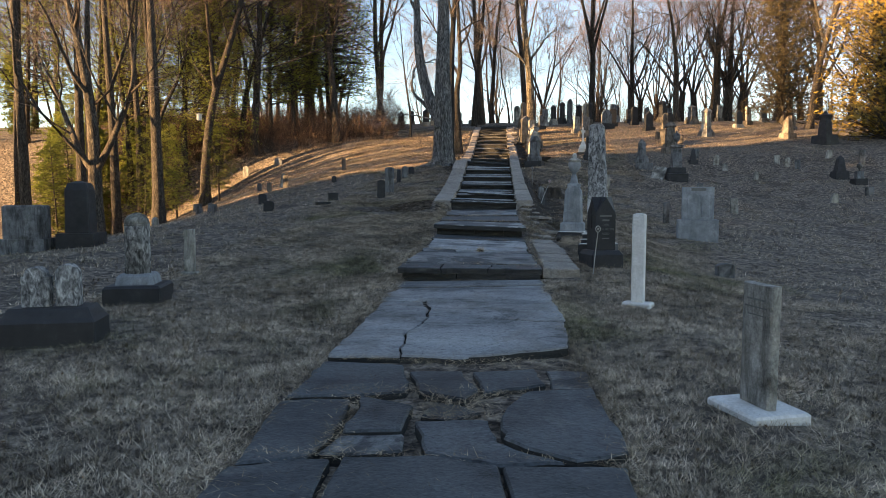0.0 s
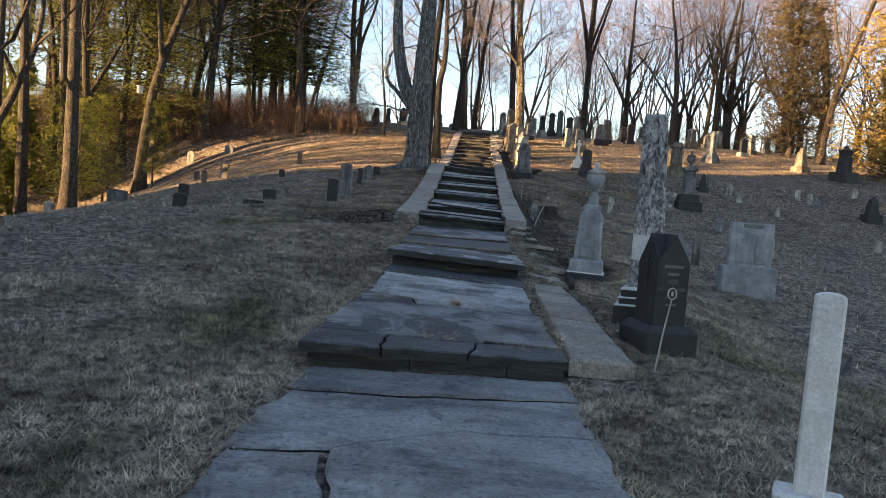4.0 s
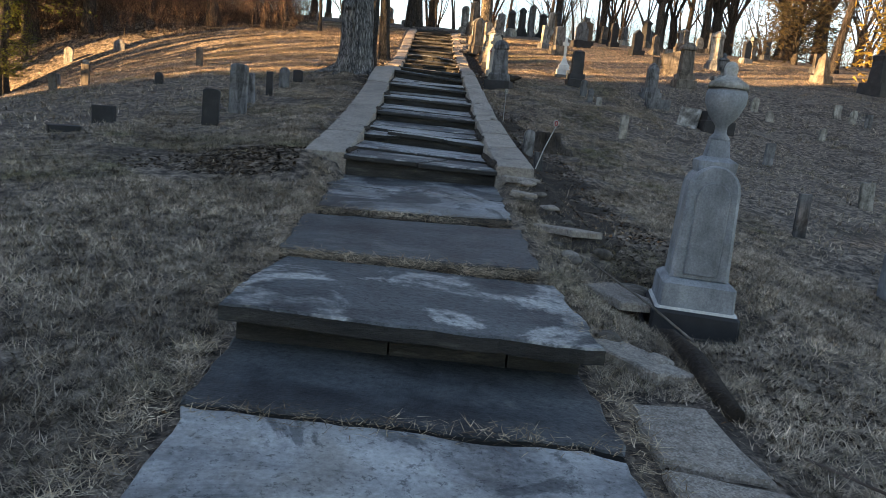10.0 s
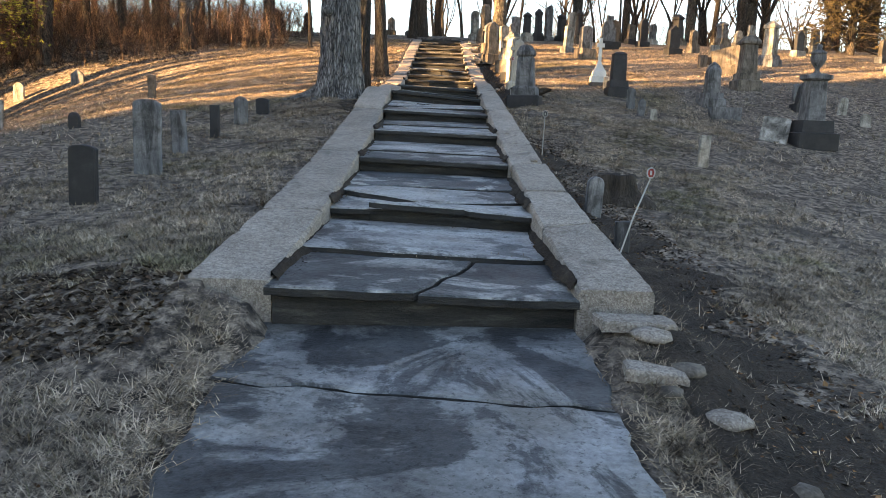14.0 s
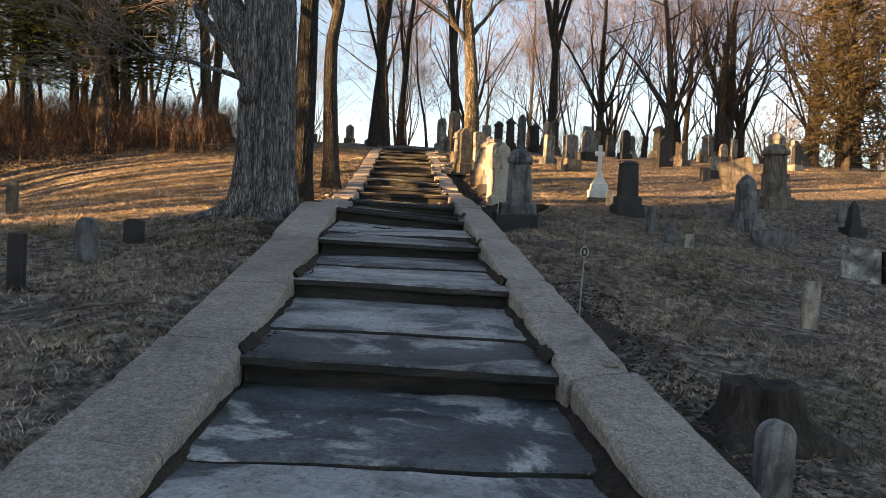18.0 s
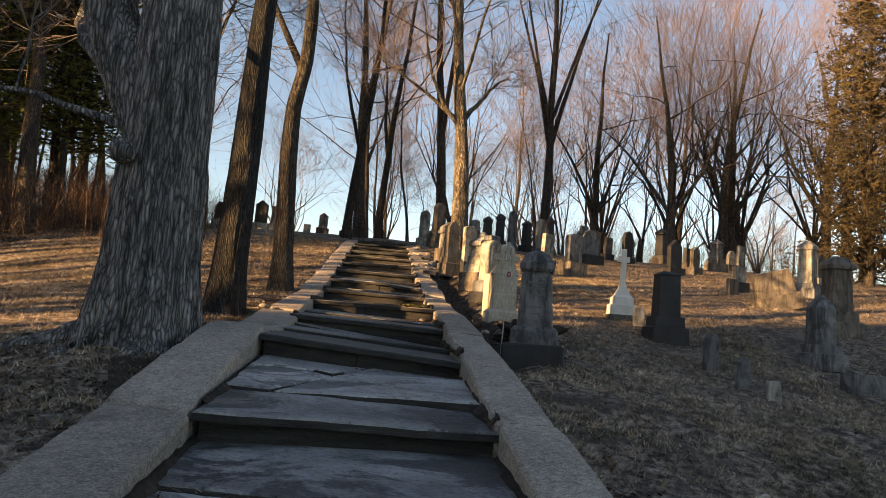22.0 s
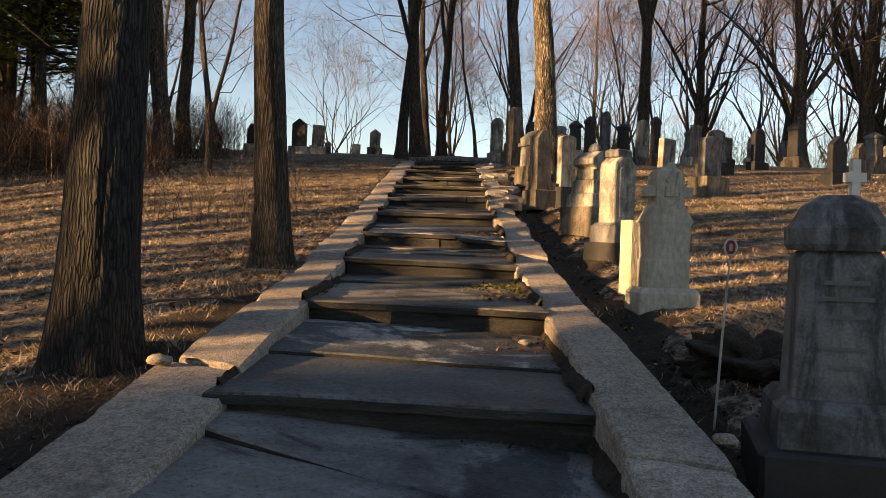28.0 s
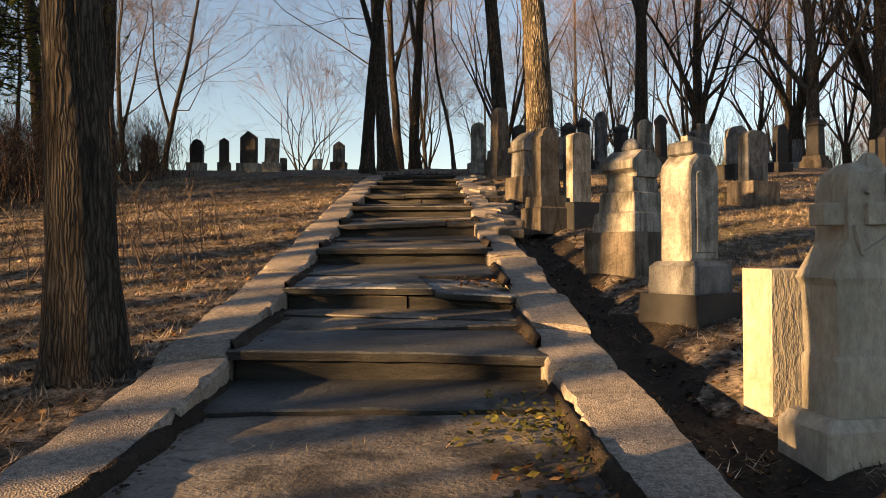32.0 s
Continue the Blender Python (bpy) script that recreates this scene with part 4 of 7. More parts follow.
def put(e, x, y, turn=0.0, scale=1.0, dz=0.0):
    e.matrix_basis = pose(x, y, ground_z(x, y) + dz, 0, 0, turn) @ Matrix.Scale(scale, 4)
    return e


def again(e, x, y, turn=0.0, scale=1.0):
    c = copy_thing(e, pose(x, y, ground_z(x, y), 0, 0, turn))
    c.matrix_basis = pose(x, y, ground_z(x, y), 0, 0, turn) @ Matrix.Scale(scale, 4)
    return c


bigtree = put(bare_tree(11, 14, 0.46, (0.035, 0.0), 0.5, 9, 0.8, (6, 5, 2), 0.02, [(3.0, (-0.85, 0.05, 1), 9.5, 0.29, 0.34, 0.04), (3.5, (-1, 0.1, 0.75), 7, 0.11, -0.03, 0.2), (3.6, (-1, -0.25, 0.25), 2.6, 0.05, 0.0, 0.18)], M_BARK, "bare_tree",
                        "massive forked bare tree with furrowed grey bark and a burl", 1.35, sides=22, ridges=(170, 0.035, 0.075)), -1.97, 25.7, dz=-0.05)
for k, (a, reach, thick) in enumerate([(2.75, 2.0, 0.13), (3.5, 1.5, 0.12), (4.25, 1.1, 0.11), (5.0, 0.8, 0.1), (5.75, 0.55, 0.09), (0.4, 0.5, 0.09), (1.3, 1.0, 0.1), (2.1, 1.4, 0.11)]):
    r = random.Random(k)
    _v, _f, p = [], [], []
    for n in range(9):
        q = 0.3 + reach * n / 8
        b = a + 0.12 * math.sin(n * 0.9 + k) + r.uniform(-0.04, 0.04)
        x, y = -1.97 + q * math.cos(b), 25.7 + q * math.sin(b)
        p.append(Vector((x + 1.97, y - 25.7, ground_z(x, y) - ground_z(-1.97, 25.7) + 0.05 + 0.34 * math.exp(-(q - 0.3) / 0.22) - 0.05 * n / 8)))
    tube(_v, _f, p, [thick * (1 - 0.085 * n) * r.uniform(0.9, 1.1) for n in range(9)], 8)
    obj_from("root", _v, _f, M_BARK, bigtree, smooth=True)
bm = bmesh.new()
bmesh.ops.create_icosphere(bm, subdivisions=3, radius=0.11)
for v in bm.verts:
    v.co *= 1 + 0.18 * noise.noise(v.co * 9)
    v.co += Vector((-0.20, -0.44, 1.72))
part("burl", bm, M_BARK, bigtree, "rounded burl on the bark", True)
second = put(bare_tree(12, 12, 0.245, (0.045, 0.02), 0.5, 8, 0.7, (6, 5, 2), 0.012, (), M_BARK3, "bare_tree", "slender dark bare tree beside the steps", 1.5, ridges=(64, 0.016, 0.035)), -1.9, 28.6)
put(bare_tree(17, 12, 0.195, (0.01, 0.0), 0.36, 9, 0.7, (6, 5, 2), 0.025, (), M_BARK4, "bare_tree", "bare tree with a crooked brown trunk beside the kerb", 1.5, ridges=(64, 0.016, 0.035), bend=((3.1, 0.22), (4.6, -0.2))), -1.62, 31.75)

WOOD = [bare_tree(40 + k, h, r, (rn, 0), f, n, s, (6, 5, 2), 0.055, fk, M_BARK2, "bare_tree", "tall bare woodland tree with a high narrow crown", limb=(0.16, 0.34))
        for k, (h, r, rn, f, n, s, fk) in enumerate([(20, 0.25, 0.02, 0.32, 19, 1.05, [(7, (0.3, -0.2, 1), 10, 0.12)]), (21, 0.22, -0.02, 0.32, 19, 1.0, [(6, (0.28, 0.2, 1), 11, 0.12)]), (18, 0.2, 0.04, 0.32, 18, 1.05, [(5, (-0.25, 0.3, 1), 10, 0.1)]), (20, 0.27, -0.02, 0.32, 19, 1.1, [(7.5, (-0.3, 0.1, 1), 10, 0.13)])])]
SPREAD = [dome_tree(60 + k, h, r, n, w) for k, (h, r, n, w) in enumerate([(11, 0.17, 6, 0.7), (12, 0.19, 7, 0.6), (10, 0.16, 6, 0.8)])]
THIN = [bare_tree(80 + k, 9, 0.085, (l, 0), 0.35, 8, 0.6, (4, 4, 2), 0.04, (), M_BARK2, "bare_tree", "thin bare sapling at the edge of the wood") for k, l in enumerate((0.06, -0.04))]
vase = put(bare_tree(91, 18, 0.27, (0.02, 0), 0.45, 9, 0.5, (6, 6, 2), 0.02, [(6.4, (-0.2, 0.1, 1), 11, 0.14), (6.8, (0.2, 0.0, 1), 11, 0.14), (7.2, (0.08, 0.2, 1), 10, 0.12), (6.6, (-0.08, -0.15, 1), 11, 0.12), (7.6, (0.32, -0.1, 1), 10, 0.11), (7.4, (-0.32, 0.0, 1), 10, 0.11)], M_BARK2, "bare_tree",
                     "tall vase-shaped bare tree of several rising stems", 1.3, limb=(0.15, 0.3)), 7.4, 52)
put(bare_tree(92, 16, 0.3, (0.03, 0), 0.3, 12, 0.95, (6, 5, 2), 0.035, [(5.6, (0.7, 0, 0.7), 5, 0.1, 0.02, 0.12), (6.2, (-0.8, 0, 0.4), 4, 0.09, 0.03, 0.15)], M_BARK5, "bare_tree", "bare tree with gnarled patchy tan bark among the headstones", 1.3, ridges=(56, 0.03, 0.09), limb=(0.2, 0.4)), 2.4, 41.5)
put(WOOD[0], -9.5, 39.2, 15)
put(WOOD[1], -8.0, 46.5, 40)
put(WOOD[2], -1.45, 47.8, 10, 0.95)
put(WOOD[3], -14.4, 38.2, 70)
put(THIN[0], -5.1, 40.0, 0)
put(THIN[1], 1.2, 54, 0)
put(SPREAD[0], 15, 60, 0)
put(SPREAD[1], 21, 63, 0)
put(SPREAD[2], 9.5, 63, 0)
for k, (x, y, s) in enumerate([(-1.0, 50.2, 1.05), (-0.2, 53, 0.9), (2.2, 46.8, 1.15), (-7.4, 43.4, 0.9), (-15.8, 34.1, 1.15), (-18.9, 34.6, 1.05), (-21.5, 39.0, 0.8), (-16.5, 37.8, 1.0), (-15.4, 38.6, 0.8),
                               (-20.8, 35.5, 0.9), (-23, 35.2, 1.1), (-18, 36.6, 0.8), (20.1, 43.4, 0.95), (-12, 42.5, 0.8)]):
    again(WOOD[k % 4], x, y, k * 77 % 360, s)
rt = random.Random(77)
# the wood on the west side
for k in range(20):
    x, y = rt.uniform(-66, -14), rt.uniform(46, 95)
    again(WOOD[rt.randrange(4)], x, y, rt.uniform(0, 360), rt.uniform(0.75, 1.15))
for k in range(2):
    again(WOOD[rt.randrange(4)], rt.uniform(-46, -22), rt.uniform(38, 44), rt.uniform(0, 360), rt.uniform(0.8, 1.1))
broad = put(bare_tree(47, 15, 0.34, (-0.02, 0), 0.22, 7, 1.05, (4, 4, 2), 0.05, [(4.5, (0.7, -0.1, 1), 8, 0.16), (4.2, (-0.8, 0.1, 1), 8, 0.15)], M_BARK2, "bare_tree", "broad dark bare tree with heavy limbs edging the wood"), -15.3, 22.4)
for k in range(12):
    x, y = rt.uniform(-52, -16), rt.uniform(46, 72)
    again(WOOD[k % 4] if k % 3 else THIN[k % 2], x, y, rt.uniform(0, 360), rt.uniform(0.75, 1.1))
tall = put(bare_tree(48, 21, 0.25, (0.02, 0), 0.72, 4, 0.6, (4, 3, 2), 0.02, (), M_BARK2, "bare_tree", "tall straight bare trunk with a small high crown, of a stand added mostly for its shadows"), -18.5, 27.5)
rv = random.Random(3)
# two unseen trunks, added so their shadows fall on two trees by the kerb
again(tall, -24, 16.2, 10, 1.25)
again(tall, -26, 18.03, 70, 1.1)
# trunks added up-sun; shade is where each shadow crosses the steps
for k, shade in enumerate((33.7, 34.7, 35.8, 37.1, 38.4, 40.3)):
    again(tall, -17 - 2.3 * k, shade - 0.558 * (17 + 2.3 * k), k * 51, 1.0 + 0.08 * (k % 3))
again(tall, -14.2, 25.2, 30, 1.1)
# stand of trunks added up-sun to lay stripes of shadow on the slope
for k in range(1, 13):
    x = -15 - 1.65 * k + rv.uniform(-0.6, 0.6)
    y, s = 28 + 0.55 * x + 2.8 + (k * 5.3) % 13 + rv.uniform(-0.4, 0.4), rv.uniform(0.9, 1.15)
    again(tall, x, y, k * 67, s)
for k in range(30):
    again(THIN[k % 2], rt.uniform(-30, -10.5), rt.uniform(40.5, 54), rt.uniform(0, 360), rt.uniform(0.7, 1.1))
# the wood beyond the crest
for k in range(15):
    x, y = 6 + 3.3 * k + rt.uniform(-2, 2), rt.uniform(57, 84)
    again(SPREAD[rt.randrange(3)], x, y, rt.uniform(0, 360), rt.uniform(1.05, 1.5))
for k, (x, y, s) in enumerate([(15.5, 57.5, 1.4), (19.5, 58.5, 1.5), (24.5, 58, 1.45), (28.5, 56, 1.4), (33, 60, 1.5), (12.5, 60, 1.35), (17.5, 61, 1.5), (22, 62, 1.55), (26.5, 61, 1.5), (37, 61, 1.5)]):
    again(SPREAD[k % 3], x, y, k * 83, s)
for k, (x, y, q) in enumerate([(14.2, 53.5, 0.85), (17.8, 55.5, 0.95), (21.5, 52.5, 0.9), (25.5, 55, 1.0), (29.5, 53, 0.95), (34, 56, 1.0), (19.6, 58.5, 1.0), (27.5, 59.5, 1.05), (11.5, 57.5, 0.85)]):
    again(broad, x, y, k * 97 % 360, q)
for k in range(10):
    again(THIN[k % 2], rt.uniform(-2, 12), rt.uniform(56, 72), rt.uniform(0, 360), rt.uniform(0.8, 1.2))
for k in range(4):
    again(WOOD[k % 4], rt.uniform(-3, 8), rt.uniform(62, 84), rt.uniform(0, 360), rt.uniform(0.7, 0.9))
for k in range(20):
    again((THIN + SPREAD[:1] + WOOD[2:3])[k % 4], rt.uniform(-10, 64), rt.uniform(66, 112), rt.uniform(0, 360), rt.uniform(0.9, 1.4))

put(conifer(31, 13.5, 0.22, 3.9, M_GOLD, "tall cedar with bronzed golden winter foliage", 0.03, 17000, size=0.24, cone=0.55, rise=(0.2, 1.2), thin=0.13), 22.6, 37.6, 0, 1.25, -1.3)
put(conifer(33, 11.5, 0.2, 3.5, M_BRONZE, "thin ragged bronzed cedar with bare twigs", 0.03, 6200, size=0.3, cone=0.45, rise=(-0.3, 1.3), thin=0.09, count=4), 19.6, 46.5)
pine = put(conifer(32, 15, 0.2, 3.6, M_NEEDLE, "tall pine with sparse tufts of green needles", 0.16, 2600, cone=0, size=0.32, thin=0.07, count=6), -19, 42)
for k, (x, y, s) in enumerate([(-24, 42, 1.1), (-30, 40, 1.0), (-22, 54, 1.0), (-14.5, 48, 0.75), (-17.5, 38.4, 0.9), (-11.2, 44.2, 0.9), (-14.4, 41.5, 0.85), (-36, 50, 1.1)]):
    again(pine, x, y, k * 50, s)
for k, (x, y, s) in enumerate([(-15, 27, 0.3), (-17, 29.5, 0.4), (-19, 25.5, 0.36), (-16.5, 32, 0.34), (-21, 30, 0.45), (-13.6, 30.5, 0.26), (-23, 33, 0.5), (-18.6, 34.8, 0.36)]):
    again(pine, x, y, k * 61, s)
tufted = put(conifer(38, 14, 0.17, 3.3, M_NEEDLE, "pine with dense tufts of fine yellow-green needles", 0.2, 6000, cone=0, size=0.2, thin=0.06, count=7), -10.4, 43.0)
for k, (x, y, q) in enumerate([(-12.6, 40.6, 0.9), (-13.4, 46.5, 1.05), (-16.2, 36.6, 0.8), (-20.5, 36.5, 0.9)]):
    again(tufted, x, y, k * 131, q)
# unseen belt of evergreens, added to keep the sun off the lower slope
shade_hemlock = put(conifer(35, 14, 0.22, 3.6, M_NEEDLE, "dense dark evergreen with boughs to the ground, added mainly to block the sun", 0.02, 4200, size=0.55), -29, 9.4, 0, 1.25)
for k in range(36):
    again(shade_hemlock, (-29, -33.5, -38)[k % 3] + rt.uniform(-0.8, 0.8), 8.3 - 1.6 * k, k * 50, (1.2 if k < 5 else 1.5) + 0.1 * (k % 3))
for x in (-30.2, -31.6, -33, -34.5, -36):
    again(shade_hemlock, x, 9.3 + 0.55 * (x + 29), x * 40 % 360, 1.22)
# extra ones doubled up where sun leaked through the belt
for k, (x, y) in enumerate([(-31, 9.0), (-34, 7.2), (-37.5, 5.3), (-40.5, 3.6), (-32.5, 5.6), (-36, 3.4)]):
    again(shade_hemlock, x, y, k * 63, 1.18)
# small evergreens at the edge of the wood, some added to shade the slope
for k, (x, y, s) in enumerate([(-56, 52, 1.0), (-22, 35, 0.34), (-24, 37.2, 0.38), (-26, 36, 0.34), (-21, 36.2, 0.3), (-33, 44, 0.4), (-20.5, 31.5, 0.25), (-24, 33, 0.3)]):
    again(shade_hemlock, x, y, k * 70, s)


# ---- gravestones ----
def loft(sections, mat, name, parent, label="", cut=0.06, smooth=False):
    """Stacked sections (z, half width, half depth), with chamfered corners."""
    v, f = [], []
    for z, a, b in sections:
        c = min(a, b) * cut
        v += [(-a + c, -b, z), (a - c, -b, z), (a, -b + c, z), (a, b - c, z), (a - c, b, z), (-a + c, b, z), (-a, b - c, z), (-a, -b + c, z)]
    n = len(sections)
    for k in range(n - 1):
        for i in range(8):
            j = (i + 1) % 8
            f.append((k * 8 + i, k * 8 + j, (k + 1) * 8 + j, (k + 1) * 8 + i))
    f += [tuple(reversed(range(8))), tuple(range((n - 1) * 8, n * 8))]
    return obj_from(name, v, f, mat, parent, label, smooth)


def tablet(w, h, t, top, mat, name, parent, label="", z0=0.0, bevel=0.012, taper=0.0):
    """An upright slab with a shaped head: flat, round, low (shallow arch), peak or shoulder."""
    a = w / 2
    if top == "flat":
        head = [(a, h), (-a, h)]
    elif top == "peak":
        head = [(a, h - a * 0.75), (0, h), (-a, h - a * 0.75)]
    elif top == "low":
        head = [(a * math.cos(q), h - a * 0.35 + a * 0.35 * math.sin(q)) for q in [math.pi * i / 8 for i in range(9)]]
    elif top == "shoulder":
        head = [(a, h - a * 0.8), (a * 0.8, h - a * 0.8)] + [(a * 0.8 * math.cos(q), h - a * 0.8 + a * 0.8 * math.sin(q)) for q in [math.pi * i / 8 for i in range(1, 8)]] + [(-a * 0.8, h - a * 0.8), (-a, h - a * 0.8)]
    else:
        head = [(a * math.cos(q), h - a + a * math.sin(q)) for q in [math.pi * i / 10 for i in range(11)]]
    line = [(-a * (1 + taper), 0), (a * (1 + taper), 0)] + head
    n = len(line)
    v = []
    for y, s in ((-t / 2, bevel), (-t / 2 + bevel, 0), (t / 2 - bevel, 0), (t / 2, bevel)):
        for x, z in line:
            k = 1 - s / max(a, 0.05)
            v.append((x * k, y, z0 + (h / 2 + (z - h / 2) * (1 - s / h))))
    f = [tuple(range(n)), tuple(reversed(range(3 * n, 4 * n)))]
    for r in range(3):
        for i in range(n):
            j = (i + 1) % n
            f.append((r * n + i, (r + 1) * n + i, (r + 1) * n + j, r * n + j))
    return obj_from(name, v, f, mat, parent, label)


def row_turn(x, y):
    """The rows on the upper slope are set at an angle to the walk."""
    return 28.0 if x > 1.4 and y > 32.6 else 0.0


def marker(x, y, w, h, t, top, mat, label, turn=0.0, base=None, base_mat=None, lean=(0, 0), group="headstones"):
    z = ground_z(x, y)
    e = empty("headstone", pose(x, y, z, lean[0], lean[1], turn + row_turn(x, y)), label, "headstone", group)
    b = 0.0
    if base:
        bw, bh, bt = base
        loft([(-0.15, bw / 2, bt / 2), (bh - 0.015, bw / 2, bt / 2), (bh, bw / 2 - 0.015, bt / 2 - 0.015)], base_mat or mat, "plinth", e)
        b = bh - 0.003
    tablet(w, h - b + (0.0 if base else 0.15), t, top, mat, "slab", e, z0=b if base else -0.15)
    return e


def pillar(x, y, sections, mat, label, turn=0.0, name="monument", lean=(0, 0), cat="monument"):
    """A monument built up of named pieces: lists of (piece name, material, sections)."""
    e = empty(name, pose(x, y, ground_z(x, y), lean[0], lean[1], turn + row_turn(x, y)), label, cat, "monuments")
    for nm, m, sec, cut in sections:
        loft(sec, m or mat, nm, e, cut=cut)
    return e


def lathe(profile, mat, name, parent, label="", sides=20, at=(0, 0, 0)):
    """A turned piece from (radius, z) pairs."""
    v, f = [], []
    for r, z in profile:
        for k in range(sides):
            a = 2 * math.pi * k / sides
            v.append((at[0] + r * math.cos(a), at[1] + r * math.sin(a), at[2] + z))
    for i in range(len(profile) - 1):
        for k in range(sides):
            j = (k + 1) % sides
            f.append((i * sides + k, i * sides + j, (i + 1) * sides + j, (i + 1) * sides + k))
    f += [tuple(reversed(range(sides))), tuple(range((len(profile) - 1) * sides, len(profile) * sides))]
    return obj_from(name, v, f, mat, parent, label, True)


def bars(parent, rows, y, mat=None):
    """Lines of cut lettering too worn to read, as plain bars on the face: (z, half length, half height)."""
    face = [c for c in parent.children if c.name.split(".")[0] in ("slab", "body", "shaft")][-1]
    for z, a, h in rows:
        obj_from("inscription", [(-a, y, z - h), (a, y, z - h), (a, y, z + h), (-a, y, z + h)], [(0, 1, 2, 3)], mat or M_LETTER_SHADE, face, "worn line of cut lettering")


def lettering(text, size, at, mat, parent):
    """Cut letters on the front of a stone."""
    cu = bpy.data.curves.new("lettering", "FONT")
    cu.body, cu.size, cu.align_x, cu.extrude = text, size, "CENTER", 0.001
    tmp = new("lettering", cu)
    me = bpy.data.meshes.new_from_object(tmp)
    bpy.data.objects.remove(tmp)
    bpy.data.curves.remove(cu)
    me.materials.append(mat)
    ob = new("inscription", me)
    ob.parent = parent
    ob.matrix_basis = pose(*at, 90, 0, 0)
    return tagged(ob, "worn line of cut lettering")


# along the walk
h = marker(2.05, 3.75, 0.15, 1.08, 0.085, "low", M_PALE, "narrow white marble headstone with a mended crack", -24, (0.34, 0.03, 0.24), M_PALE, (-1, 0))
h = marker(2.1, -0.1, 0.29, 0.84, 0.075, "flat", M_WHITE, "stained grey marble headstone on a white foot slab", -72, (0.5, 0.045, 0.42), M_PALE, (0, 1))
bars(h, [(0.74, 0.09, 0.006), (0.69, 0.11, 0.005), (0.64, 0.08, 0.004)], -0.042)
h = pillar(-3.98, 3.6, [("plinth", M_DARK, [(-0.1, 0.33, 0.33), (0.2, 0.33, 0.33), (0.23, 0.3, 0.3)], 0.04), ("base", None, [(0.23, 0.22, 0.22), (0.33, 0.2, 0.2), (0.36, 0.17, 0.17)], 0.06)], M_BLUE, "grey column monument with a rounded white cap on a dark plinth", 12)
lathe([(0.15, 0.355), (0.148, 0.85), (0.15, 0.86), (0.152, 0.95), (0.13, 1.02), (0.09, 1.06), (0.03, 1.085)], M_ERODED, "shaft", h, sides=14)
lathe([(0.154, 0.94), (0.135, 1.02), (0.093, 1.065), (0.03, 1.092)], M_WHITE, "cap", h, "white top of the column", 14)
h = empty("headstone", pose(-3.75, 1.55, ground_z(-3.75, 1.55), 0, 0, 14), "low double headstone with two rounded tablets on a dark base", "headstone", "headstones")
loft([(-0.1, 0.42, 0.24), (0.2, 0.42, 0.24), (0.24, 0.39, 0.21), (0.3, 0.36, 0.18), (0.33, 0.34, 0.16)], M_DARK, "plinth", h)
tablet(0.24, 0.38, 0.14, "shoulder", M_ERODED, "slab", h, z0=0.325).location = (-0.14, 0, 0)
tablet(0.2, 0.4, 0.14, "round", M_ERODED, "slab", h, z0=0.325).location = (0.13, 0.03, 0)
marker(-4.25, 5.7, 0.16, 0.7, 0.07, "flat", M_WHITE, "small weathered white marble headstone", 5, (0.24, 0.06, 0.16))
pillar(-8.9, 10.6, [("plinth", M_DARK, [(-0.1, 0.4, 0.4), (0.3, 0.4, 0.4)], 0.03), ("body", None, [(0.3, 0.27, 0.24), (1.25, 0.25, 0.22), (1.4, 0.2, 0.18), (1.45, 0.05, 0.05)], 0.1)], M_DARK, "dark granite block monument in the shade", 10)
pillar(-9.9, 10.2, [("plinth", None, [(-0.1, 0.48, 0.35), (0.3, 0.48, 0.35)], 0.03), ("body", None, [(0.3, 0.4, 0.26), (1.0, 0.4, 0.26), (1.03, 0.37, 0.23)], 0.06)], M_GREY, "broad grey granite block monument", 10)

h = empty("monument", pose(2.16, 7.98, ground_z(2.1, 8.0) - 0.06, -3, -1.8, -14), "tall eroded marble shaft on a stepped dark plinth", "monument", "monuments")
loft([(-0.2, 0.32, 0.32), (0.24, 0.315, 0.315), (0.25, 0.31, 0.31)], M_DARK, "plinth", h)
for z, w, d, mt in ((0.248, 0.312, 0.02, M_BAND), (0.267, 0.266, 0.062, M_DARK), (0.328, 0.282, 0.018, M_BAND), (0.345, 0.246, 0.075, M_DARK), (0.418, 0.256, 0.036, M_BAND)):
    loft([(z, w, w), (z + d * 0.3, w, w), (z + d, w - (0.035 if mt is M_BAND else 0.004), w - (0.035 if mt is M_BAND else 0.004))], mt, "ledge" if mt is M_BAND else "base", h, "worn white edge of the moulding" if mt is M_BAND else "")
loft([(0.452, 0.205, 0.205), (0.5, 0.19, 0.19)], M_ERODED, "base", h)
v, f = [], []
N = 130
